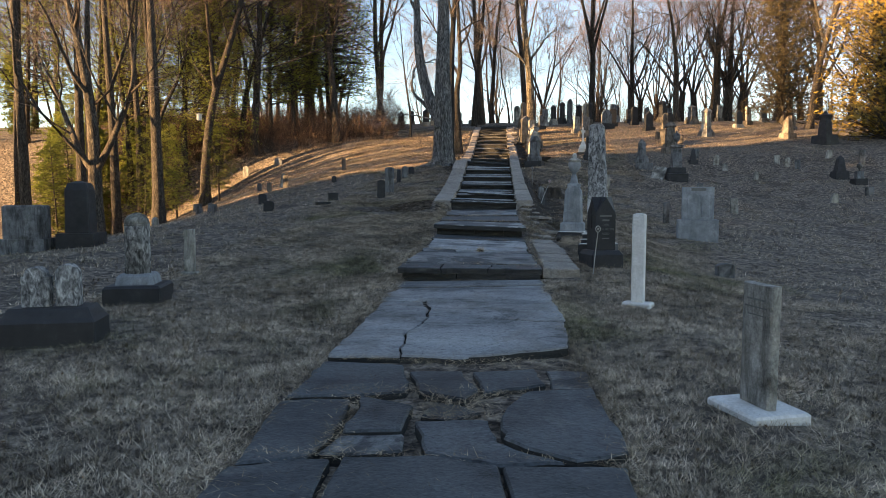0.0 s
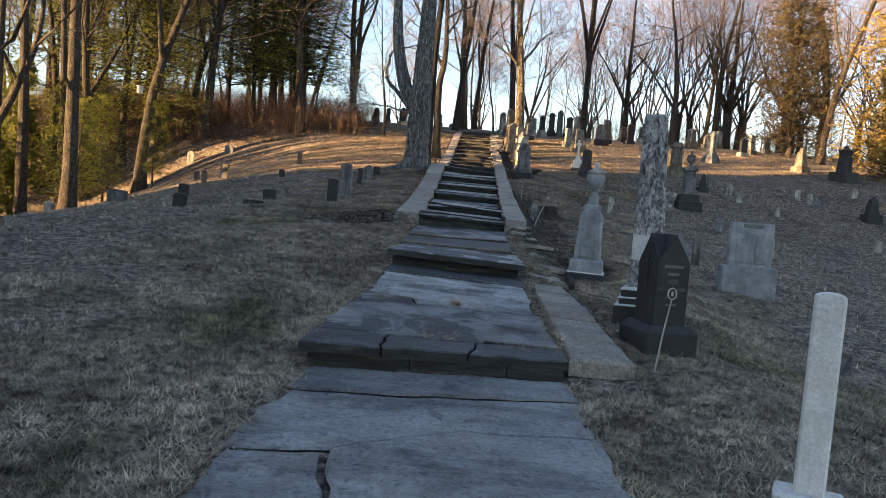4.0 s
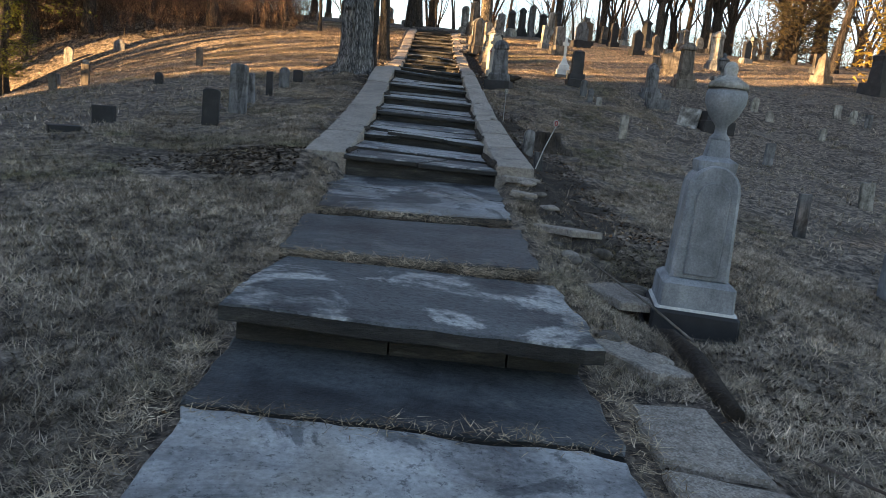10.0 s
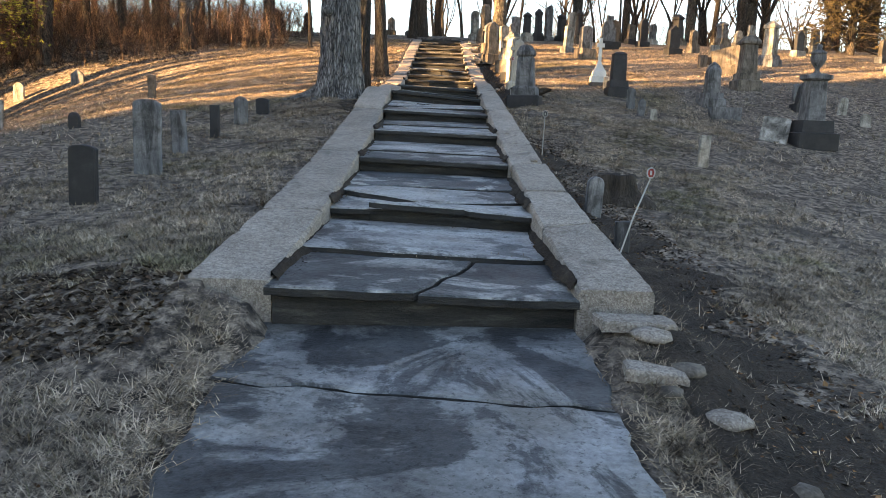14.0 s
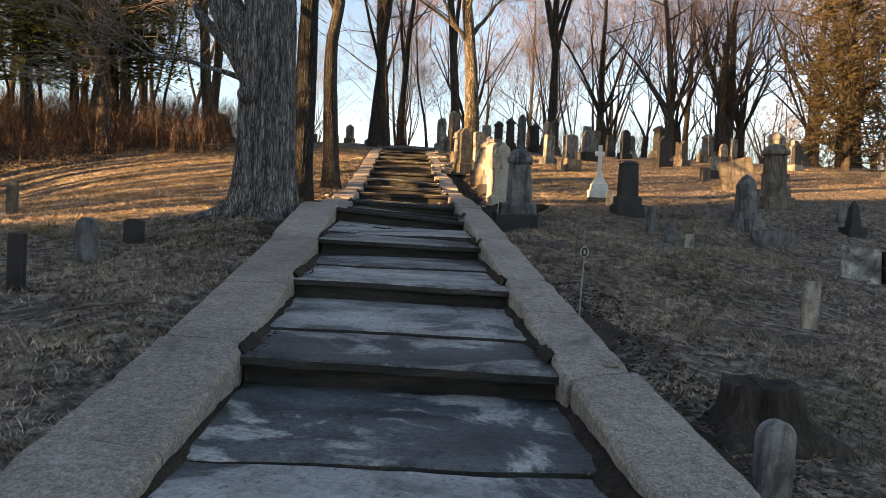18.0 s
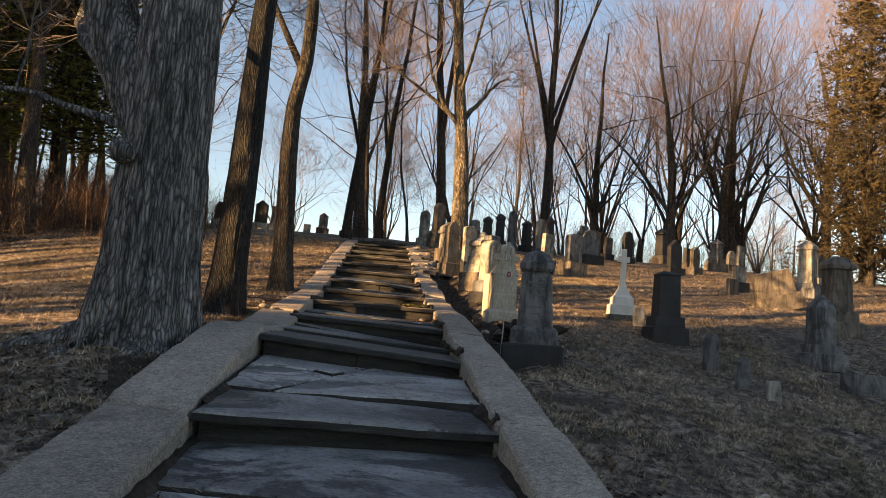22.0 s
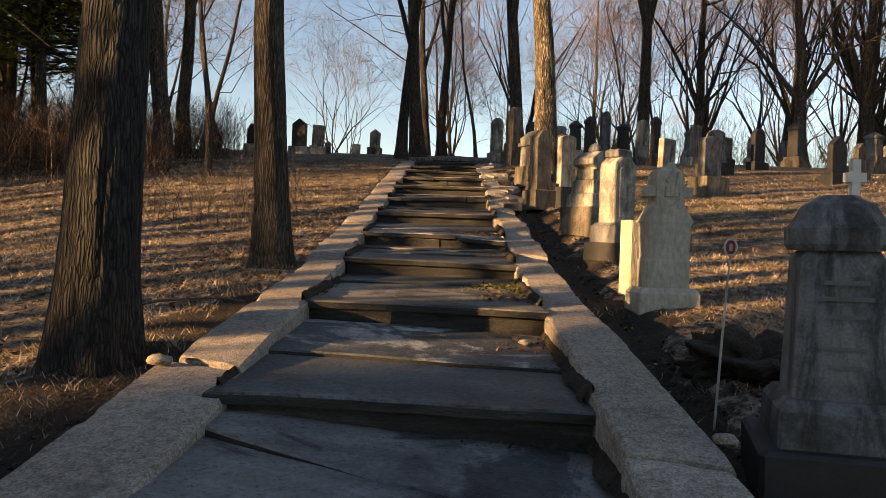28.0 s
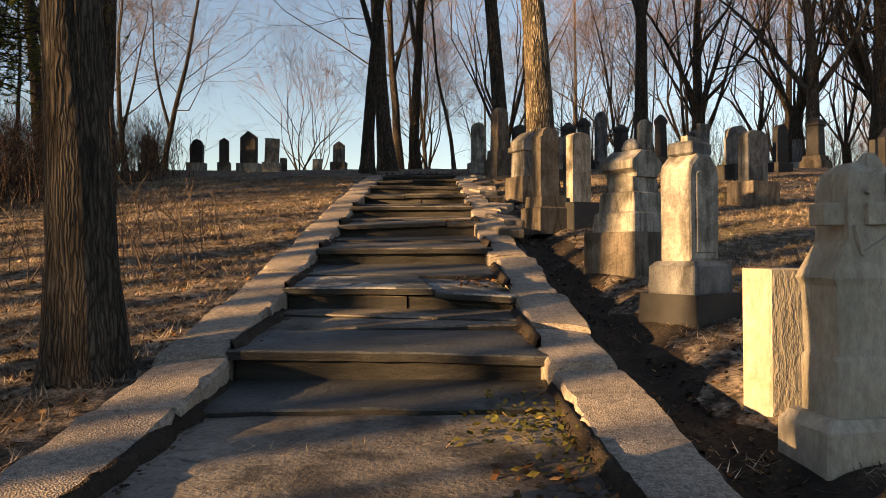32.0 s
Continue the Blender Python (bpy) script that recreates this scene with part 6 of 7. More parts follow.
loft([(1.185, 0.1, 0.09), (1.2, 0.125, 0.11), (1.27, 0.125, 0.11), (1.29, 0.1, 0.09)], M_GREY, "cap", h, "small weathered cap block")
h = pillar(2.26, 34.95, [("base", M_BROWN, [(-0.15, 0.38, 0.32), (0.34, 0.37, 0.31)], 0.04), ("plinth", None, [(0.338, 0.3, 0.26), (0.52, 0.29, 0.25), (0.54, 0.25, 0.22), (0.72, 0.24, 0.21), (0.74, 0.2, 0.17), (0.88, 0.19, 0.16)], 0.04)], M_WHITE, "stepped marble monument with a gabled head", 8)
carved_slab("gable", [(0.17, 0.0), (0.18, 0.04), (0.25, 0.08), (0.25, 0.16), (0.1, 0.27)], 0.38, M_WHITE, h, "", 0.03, 0.875)
lathe([(0.08, 1.13), (0.1, 1.18), (0.07, 1.25), (0.02, 1.28)], M_WHITE, "finial", h)
h = pillar(1.78, 37.3, [("base", M_BROWN, [(-0.1, 0.26, 0.22), (0.24, 0.25, 0.21), (0.26, 0.21, 0.18), (0.4, 0.2, 0.17)], 0.04)], M_BROWN, "brown sandstone headstone with a shouldered top")
tablet(0.32, 0.92, 0.2, "shoulder", M_BROWN, "slab", h, z0=0.395)
h = pillar(2.22, 37.4, [("base", M_DARK, [(-0.1, 0.26, 0.24), (0.3, 0.25, 0.23)], 0.04)], M_WHITE, "pale white marble headstone with a pointed arch on a dark base")
tablet(0.33, 0.94, 0.2, "low", M_WHITE, "slab", h, z0=0.295)
h = pillar(2.0, 40.6, [("base", M_BROWN, [(-0.1, 0.32, 0.28), (0.36, 0.3, 0.26)], 0.04), ("body", None, [(0.358, 0.22, 0.2), (0.8, 0.21, 0.19), (0.82, 0.26, 0.24), (0.9, 0.26, 0.24)], 0.05)], M_GREY, "grey gabled monument on a brown block")
tablet(0.46, 0.28, 0.4, "peak", M_GREY, "gable", h, z0=0.895)
pillar(2.05, 46.0, [("base", M_BROWN, [(-0.1, 0.3, 0.3), (0.4, 0.29, 0.29), (0.41, 0.24, 0.24), (0.65, 0.23, 0.23)], 0.04), ("shaft", None, [(0.648, 0.18, 0.18), (1.6, 0.16, 0.16), (1.72, 0.08, 0.08)], 0.1)], M_BROWN, "tall tan monument near the top of the steps")
marker(2.6, 46.3, 0.4, 1.3, 0.16, "round", M_DARK, "dark round-topped headstone near the top of the steps", 0, (0.5, 0.2, 0.3))
h = pillar(5.55, 39.5, [("base", None, [(-0.1, 0.34, 0.26), (0.36, 0.33, 0.25)], 0.04)], M_BROWN, "large dark round-topped headstone on a tan block")
tablet(0.5, 0.85, 0.2, "low", M_GREY, "slab", h, z0=0.355)
h = pillar(7.55, 44.7, [("base", None, [(-0.1, 0.45, 0.3), (0.3, 0.44, 0.29)], 0.04)], M_DARK, "broad dark headstone on the crest")
tablet(0.74, 0.95, 0.2, "shoulder", M_GREY, "slab", h, z0=0.295)

# headstones along the crest
rc = random.Random(41)
KINDS = [M_GREY, M_WHITE, M_BROWN, M_DARK, M_DARK]
for k, (x, y, w, hh) in enumerate([(-7.15, 51.0, 0.42, 1.0), (-6.3, 51.1, 0.3, 1.05), (-5.05, 49.2, 0.5, 1.2), (-4.6, 50.2, 0.44, 1.0), (-4.25, 50.3, 0.2, 0.4), (-2.75, 52.0, 0.38, 0.95), (-8.7, 51.2, 0.5, 1.1), (-9.2, 52.2, 0.3, 1.2),
                                   (1.65, 48.2, 0.4, 1.4), (5.05, 50.0, 0.36, 1.6), (5.6, 50.1, 0.38, 1.8), (6.3, 50.3, 0.4, 1.4), (6.65, 49.0, 0.46, 1.5), (6.8, 48.0, 0.3, 1.6), (8.75, 50.0, 0.4, 1.4), (11.6, 52.0, 0.5, 1.1),
                                   (9.8, 47.2, 0.5, 1.3)] + [(9.3, 52.2, 0.36, 1.3), (9.95, 50.2, 0.45, 1.0), (14.0, 48.2, 0.5, 1.3), (15.6, 50.1, 0.5, 0.9), (12.4, 50.2, 0.5, 1.6), (13.8, 54.0, 0.4, 1.1), (5.2, 41.4, 0.42, 1.05), (9.95, 42.8, 0.62, 1.2),
                                   (12.6, 39.4, 0.5, 1.65), (15.9, 44.0, 0.55, 1.15), (12.1, 46.7, 0.5, 0.85), (3.6, 47.4, 0.4, 1.2), (4.3, 48.6, 0.36, 1.4), (3.2, 44.2, 0.4, 1.0), (17.5, 47.0, 0.5, 1.2), (18.6, 42.2, 0.4, 0.9), (11.2, 44.0, 0.4, 1.0), (8.2, 46.4, 0.5, 1.2),
                                   (10.4, 39.2, 0.4, 0.7), (-3.4, 51.6, 0.3, 0.35), (-1.9, 53.0, 0.3, 0.3), (17.0, 52.0, 0.5, 1.2), (19.6, 50.0, 0.5, 1.1)]):
    mt = KINDS[rc.randrange(5)]
    nm = {"grey_granite": "grey granite", "weathered_white_marble": "white marble", "brown_sandstone": "brown sandstone", "dark_granite": "dark granite"}[mt.name]
    if hh > 1.25 and k % 2:
        b = rc.uniform(0.3, 0.5)
        pillar(x, y, [("plinth", rc.choice(KINDS), [(-0.15, w * 0.72, w * 0.72), (b * 0.6, w * 0.7, w * 0.7), (b * 0.62, w * 0.58, w * 0.58), (b, w * 0.56, w * 0.56)], 0.04),
                      ("shaft", None, [(b - 0.002, w * 0.42, w * 0.42), (hh * 0.82, w * 0.38, w * 0.38), (hh * 0.84, w * 0.46, w * 0.46), (hh * 0.9, w * 0.46, w * 0.46), (hh, w * 0.12, w * 0.12)], 0.1)],
               mt, "%s pillar monument standing on the crest" % nm, rc.uniform(-12, 12))
    else:
        marker(x, y, w, hh, 0.16, rc.choice(("round", "low", "shoulder", "flat", "peak")), mt, "%s headstone standing on the crest" % nm, rc.uniform(-12, 12), (w * 1.35, 0.25, 0.32) if hh > 0.5 else None, rc.choice(KINDS), (0, rc.uniform(-2.5, 2.5)))


# ---- turf, litter and brush ----
def scatter_mesh(name, verts, tris, mat, label, category="grass"):
    me = bpy.data.meshes.new(name)
    me.vertices.add(len(verts))
    me.vertices.foreach_set("co", verts.astype(np.float32).ravel())
    me.loops.add(len(tris) * 3)
    me.loops.foreach_set("vertex_index", tris.astype(np.int32).ravel())
    me.polygons.add(len(tris))
    me.polygons.foreach_set("loop_start", np.arange(0, len(tris) * 3, 3, dtype=np.int32))
    me.materials.append(mat)
    me.update(calc_edges=True)
    me.validate()
    ob = new(name, me)
    return tagged(ob, label, category, kind="stuff")


gr = np.random.default_rng(4)


def grid_heights():
    """The turf's height on a grid, to look up many blades at once."""
    xs, ys = np.arange(-24, 24.01, 0.2), np.arange(-8, 52.01, 0.2)
    return xs, ys, np.array([[soil(x, y) for x in xs] for y in ys])


GX, GY, GZ = grid_heights()


def height(x, y):
    u, v = (x - GX[0]) / 0.2, (y - GY[0]) / 0.2
    i, j = np.clip(u.astype(int), 0, len(GX) - 2), np.clip(v.astype(int), 0, len(GY) - 2)
    a, b = u - i, v - j
    return GZ[j, i] * (1 - a) * (1 - b) + GZ[j, i + 1] * a * (1 - b) + GZ[j + 1, i] * (1 - a) * b + GZ[j + 1, i + 1] * a * b


def weedy(x, y):
    """The dark patch of dead weeds at the foot of the western kerb."""
    return ((x + 2.35) / 1.25) ** 2 + ((y - 14.75 + 0.12 * np.sin(x * 4)) / 0.75) ** 2 < 1 + 0.35 * np.sin(x * 5.1 + y * 3.3)


def off_path(x, y):
    half = np.where(y < 14.9, 1.0, 1.4)
    low = (x > 0) & (y > 5.5) & (y < 9.8)
    soil_strip = (x > 1.25) & (x < np.where(y < 19.5, 2.5, 2.1) + 0.2 * np.sin(y * 3.0) + 0.12 * np.sin(y * 7.3)) & (((y > 12.8) & (y < 23.5)) | ((y > 27) & (y < 40))) & (gr.random(len(x)) < 0.93)
    soil_strip |= weedy(x, y) & (gr.random(len(x)) < 0.9)
    return ~soil_strip & (np.abs(x) > np.where(low, 1.6, half + 0.03 * np.sin(y * 3.1) + 0.03 * np.sin(y * 7.7)))


def blades(n, x0, x1, y0, y1, length, width, flatness, keep=None, per=4, spread=0.05, gaps=-0.9):
    """Leaning blades in tufts of a few."""
    x, y = gr.uniform(x0, x1, n), gr.uniform(y0, y1, n)
    m = off_path(x, y) & (np.sin(x * 2.3 + 1.3 * np.sin(y * 1.7)) + np.sin(y * 2.9 + 1.1 * np.sin(x * 2.1)) + gr.normal(0, 0.9, n) > gaps)
    if keep is not None:
        m &= keep(x, y)
    x, y = x[m], y[m]
    x, y = np.repeat(x, per) + gr.normal(0, spread, len(x) * per), np.repeat(y, per) + gr.normal(0, spread, len(y) * per)
    z = height(x, y) - 0.005
    an = gr.uniform(0, 2 * np.pi, len(x))
    L = length * gr.uniform(0.5, 1.4, len(x))
    lift = 0.75 * gr.uniform(0.02, 1.0, len(x)) ** (flatness + 0.6)
    dx, dy, dz = np.cos(an) * L * np.sqrt(1 - lift ** 2), np.sin(an) * L * np.sqrt(1 - lift ** 2), L * lift
    px, py = -np.sin(an) * width, np.cos(an) * width
    v = np.empty((len(x), 3, 3))
    v[:, 0] = np.stack([x - px, y - py, z], -1)
    v[:, 1] = np.stack([x + px, y + py, z], -1)
    v[:, 2] = np.stack([x + dx, y + dy, z + dz], -1)
    return v.reshape(-1, 3)


def tri_index(v):
    return np.arange(len(v)).reshape(-1, 3)


fade = lambda x, y: gr.random(len(x)) < np.clip((5.6 - np.abs(x)) / 4.4, 0, 1) ** 1.3
near = np.concatenate([blades(30000, -4.8, 5.0, -4.0, 10, 0.06, 0.0038, 0.4, per=12, spread=0.04, gaps=-0.3), blades(52000, -5.2, -0.98, -2.5, 17, 0.08, 0.0027, 1.0, fade, 13, 0.05, -2.2), blades(52000, 1.0, 5.2, -2.5, 17, 0.08, 0.0027, 1.0, fade, 13, 0.05, -2.2), blades(34000, -4.5, 5.0, 10, 26, 0.062, 0.0042, 0.4, per=12, spread=0.045), blades(48000, -8, 6.5, 25, 46, 0.075, 0.0045, 0.2, per=9, spread=0.05)])
scatter_mesh("dry_grass", near, tri_index(near), M_BLADE, "short matted dormant grass beside the walk")
far = np.concatenate([blades(34000, -16, -4.5, 0, 44, 0.1, 0.008, 0.4), blades(36000, 4.8, 18, 0, 46, 0.1, 0.008, 0.4)])
scatter_mesh("dry_grass", far, tri_index(far), M_BLADE, "thin dormant grass over the slope")
tuft = np.concatenate([blades(420, -4.5, 4.5, -4, 26, 0.13, 0.003, 0.7, per=26, spread=0.06), blades(9000, -4.5, 4.8, -4, 24, 0.1, 0.0036, 0.3, per=34, spread=0.03, gaps=0.5), blades(4500, -8, 6.5, 25, 45, 0.09, 0.004, 0.2, per=26, spread=0.04)])
scatter_mesh("dry_grass", tuft, tri_index(tuft), M_BLADE, "taller tufts of straw-coloured grass")


def strands(n, boxes, zf, length, width, rise):
    out = []
    for x0, x1, y0, y1 in boxes:
        x, y = gr.uniform(x0, x1, n), gr.normal((y0 + y1) / 2, (y1 - y0) / 3, n) if y1 - y0 < 1 else gr.uniform(y0, y1, n)
        z = np.array([zf(a, b) for a, b in zip(x, y)])
        an, L = gr.uniform(0, 6.28, n), length * gr.uniform(0.5, 1.4, n)
        z = z + gr.uniform(0.0, rise, n)
        v = np.empty((n, 3, 3))
        px, py = -np.sin(an) * width, np.cos(an) * width
        v[:, 0] = np.stack([x - px, y - py, z], -1)
        v[:, 1] = np.stack([x + px, y + py, z], -1)
        v[:, 2] = np.stack([x + np.cos(an) * L, y + np.sin(an) * L, z + gr.uniform(-0.004, 0.03, n)], -1)
        out.append(v.reshape(-1, 3))
    return np.concatenate(out)


def clump(x, y, z, n, length):
    an, out = gr.uniform(0, 6.28, n), gr.uniform(0.1, 0.75, n)
    c = np.stack([x + gr.normal(0, 0.025, n), y + gr.normal(0, 0.025, n), np.full(n, z)], -1)
    L = length * gr.uniform(0.5, 1.2, n)
    tip = c + np.stack([np.cos(an) * out * L, np.sin(an) * out * L, np.sqrt(1 - out ** 2) * L], -1)
    side = np.stack([-np.sin(an), np.cos(an), np.zeros(n)], -1) * 0.003
    return np.stack([c - side, c + side, tip], 1).reshape(-1, 3)


gt = clump(0.1, 7.4, low_step(0.1, 7.4) - 0.01, 160, 0.11)
scatter_mesh("grass_tuft", gt, tri_index(gt), M_BLADE, "dead grass tuft growing from a joint in the paving", "grass")
st = np.concatenate([strands(2200, [(-0.9, 0.85, 10.88, 11.08), (-0.95, 0.85, 12.48, 12.78)], lambda x, y: mid_step(x, y) - 0.03, 0.1, 0.003, 0.05),
                     strands(420, [(-0.85, 0.9, 9.1, 9.24), (-0.3, 0.95, 5.8, 6.0), (-0.9, 0.3, 7.3, 7.6)], low_step, 0.07, 0.0022, 0.015),
                     strands(420, [(-0.9, 1.0, -1.8, -1.4), (-0.9, 1.0, -0.05, 0.05), (-0.9, 1.0, -0.3, 0.3), (-0.9, 1.0, 0.84, 0.92), (-0.9, 1.0, -1.2, -1.1), (-0.5, 0.6, -0.55, -0.45)], lambda x, y: lerp(y, WALK) - 0.02, 0.06, 0.0022, 0.02),
                     strands(1500, [(-1.12, -0.9, 5.6, 9.9), (0.92, 1.1, 5.6, 9.9)], lambda x, y: low_step(x, y) - 0.02, 0.08, 0.0026, 0.03),
                     strands(1300, [(-1.1, -0.86, 9.9, 14.7), (0.86, 1.12, 9.9, 14.7)], lambda x, y: mid_step(x, y) - 0.02, 0.08, 0.0026, 0.03),
                     strands(1500, [(-1.14, -0.95, -2.5, 5.2), (0.98, 1.18, -2.5, 5.2)], lambda x, y: lerp(y, WALK) - 0.015, 0.08, 0.0026, 0.03),
                     strands(500, [(-0.1, 0.42, -0.55, 0.0), (-0.6, -0.4, -1.2, -0.1), (-0.3, 1.0, 0.6, 0.85)], lambda x, y: lerp(y, WALK) - 0.03, 0.07, 0.0026, 0.04),
                     strands(60, [(-0.85, 0.85, a + 0.9, a + 1.1) for a, b in NOSE[:9]], lambda x, y: tread_z(y), 0.07, 0.0022, 0.015)])
scatter_mesh("straw_litter", st, tri_index(st), M_STRAW, "dried grass lodged in the joints of the paving", "litter")


def leaves(n, x0, x1, y0, y1, size, zf=None):
    x, y = gr.uniform(x0, x1, n), gr.uniform(y0, y1, n)
    z = height(x, y) + 0.008 if zf is None else np.array([zf(a, b) + 0.008 for a, b in zip(x, y)])
    c = np.stack([x, y, z], -1)
    out = []
    an, s = gr.uniform(0, 6.28, n), size * gr.uniform(0.6, 1.3, n)
    u = np.stack([np.cos(an), np.sin(an), gr.normal(0, 0.35, n)], -1) * s[:, None]
    w = np.stack([-np.sin(an), np.cos(an), gr.normal(0, 0.35, n)], -1) * s[:, None] * 0.6
    v = np.stack([c - u, c + w, c + u, c - w], 1).reshape(-1, 3)
    q = np.arange(0, 4 * n, 4)
    t = np.concatenate([np.stack([q, q + 1, q + 2], -1), np.stack([q, q + 2, q + 3], -1)])
    return v, t


def heap(name, sets, mat, label, category="leaves"):
    vs, ts, o = [], [], 0
    for v, t in sets:
        vs.append(v)
        ts.append(t + o)
        o += len(v)
    return scatter_mesh(name, np.concatenate(vs), np.concatenate(ts), mat, label, category)


heap("fallen_leaves", [leaves(900, -4, 4, -3, 30, 0.016), leaves(2600, -3.6, -1.45, 28, 46, 0.022), leaves(2600, 1.45, 3.2, 28, 46, 0.022), leaves(1300, -3.2, -1.45, 23, 29, 0.02), leaves(1500, 1.45, 2.6, 13, 30, 0.02)], M_LEAF, "brown dead leaves strewn along the kerbs")
heap("fallen_leaves", [leaves(70, 0.45, 0.88, a + (0.25 if k % 2 else 1.2), a + (0.75 if k % 2 else 1.8), 0.022, lambda x, y: tread_z(y)) for k, (a, z) in enumerate(NOSE[6:14])], M_LEAF, "dead leaves caught on the treads")
heap("tread_litter", [leaves(110, x, x + 0.1, a + 0.1, a + 1.75, 0.013, lambda x, y: tread_z(y) + 0.004) for a, z in NOSE[:15] for x in (-0.9, 0.8)] + [leaves(90, -0.88, 0.88, b - 0.1, b - 0.01, 0.014, lambda x, y: tread_z(y) + 0.004) for b, z in NOSE[1:15]], M_DEADWEED, "dark leaf litter and dirt along the edges of the treads", "litter")
heap("green_weeds", [leaves(240, 0.5, 0.92, 30.3, 31.6, 0.02, lambda x, y: tread_z(y) + gr.uniform(0, 0.04)), leaves(120, 0.3, 0.9, 30.7, 31.2, 0.02, lambda x, y: tread_z(y) + gr.uniform(0, 0.03)), leaves(60, 2.0, 2.6, 31.2, 31.8, 0.03)], M_GREENLEAF, "small green weeds growing on the treads", "weeds")


def brush(n, x0, x1, y0, y1, h, seed, keep=None):
    r = random.Random(seed)
    v, f = [], []
    for _ in range(n):
        x, y = r.uniform(x0, x1), r.uniform(y0, y1)
        if keep and not keep(x, y):
            continue
        p = Vector((x, y, ground_z(x, y) - 0.02))
        d = Vector((r.gauss(0, 0.25), r.gauss(0, 0.25), 1)).normalized()
        L = h * r.uniform(0.4, 1.2)
        pts, rad, _ = wander(r, p, d, L, 0.008, 0.003, 3, 0.16, 0.0)
        tube(v, f, pts, rad, 3)
        for j in range(3):
            q = pts[r.randrange(1, 3)]
            e = side_way(r, d, r.uniform(0.4, 1.0))
            tube(v, f, [q, q + e * L * r.uniform(0.2, 0.5)], [0.005, 0.002], 3)
    return v, f


def thicket(v, f, mat, label, name="brush"):
    return tagged(obj_from(name, v, f, mat), label, "brush", kind="stuff")


edge = lambda x, y: x < -6.4 - max(0, 40 - y) * 1.6 + 1.2 * math.sin(y)
thicket(*brush(7500, -26, -5.8, 37.5, 50, 1.75, 3, edge), M_BRUSH, "dense thicket of red-brown bare stems at the edge of the wood")
thicket(*brush(800, -34, -14, 31, 40, 1.1, 4, lambda x, y: x < -15.5 - max(0, 36 - y) * 0.8), M_BRUSH, "thicket of bare brown stems under the trees")
thicket(*brush(3400, 3, 50, 54, 70, 2.8, 6), M_BRUSH, "low bare brush along the crest behind the headstones")
thicket(*brush(60, -4.2, -2.2, 34, 37, 0.7, 12), M_TWIG, "scatter of thin bare suckers in the grass", "suckers")
heap("dead_weeds", [leaves(1300, -2.6, -1.4, 14.3, 15.4, 0.026), leaves(350, -3.4, -2.2, 14.4, 15.1, 0.024)], M_DEADWEED, "mat of dead blackened weeds beside the steps", "dead weeds")
weeds = blades(700, -2.9, -1.42, 14.2, 15.5, 0.1, 0.003, 0.8, per=8, spread=0.04)
scatter_mesh("dead_weeds", weeds, tri_index(weeds), M_DEADWEED, "withered dark stalks beside the steps", "dead weeds")
# last two sets darken the brush bank, for its shade as well as litter
heap("leaf_mould", [leaves(7000, -4.6, -0.98, -3, 27, 0.014), leaves(7000, 1.05, 5.0, -3, 27, 0.014), leaves(6000, 1.4, 2.4, 12.6, 24, 0.02), leaves(2600, 1.42, 2.5, 27, 40, 0.022), leaves(1400, -2.6, -1.42, 23.8, 33, 0.022), leaves(900, 1.65, 2.5, 9.5, 12.6, 0.02), leaves(5000, -10, -6.3, 40.3, 46, 0.04), leaves(6000, -16, -9, 37.2, 45, 0.045)], M_DEADWEED, "dark rotting leaf mould over the grass and bare soil, also for the shade under the brush", "leaf mould")


def bare_patch(x0, x1, y0, y1, seed):
    """A thin skin of bare soil with a ragged edge, lying on the turf."""
    r = random.Random(seed)
    v, f = [], []
    n = max(4, round((y1 - y0) / 0.25))
    for i in range(n + 1):
        y = y0 + (y1 - y0) * i / n
        k = math.sin(math.pi * i / n) ** 0.35 if 0 < i < n else 0.15
        m = (x0 if abs(x0) < abs(x1) else x1)
        o = (x1 if m == x0 else x0)
        e = m + (o - m) * k * r.uniform(0.6, 1.15)
        for j in range(7):
            x = m + (e - m) * j / 6
            v.append((x, y, soil(x, y) + 0.012 - (0.02 if j == 6 else 0)))
    for i in range(n):
        for j in range(6):
            q = (i * 7 + j, i * 7 + j + 1, (i + 1) * 7 + j + 1, (i + 1) * 7 + j)
            f.append(q if m > 0 else tuple(reversed(q)))
    return tagged(obj_from("bare_soil", v, f, M_SOIL, smooth=True), "bare dark soil worn beside the kerb", "soil", kind="structure")


bare_patch(1.2, 2.5, 12.4, 20.5, 1)
bare_patch(1.27, 2.1, 20.4, 23.5, 4)
bare_patch(1.22, 2.1, 26.6, 39, 2)
bare_patch(-1.37, -2.2, 23.9, 30.5, 3)



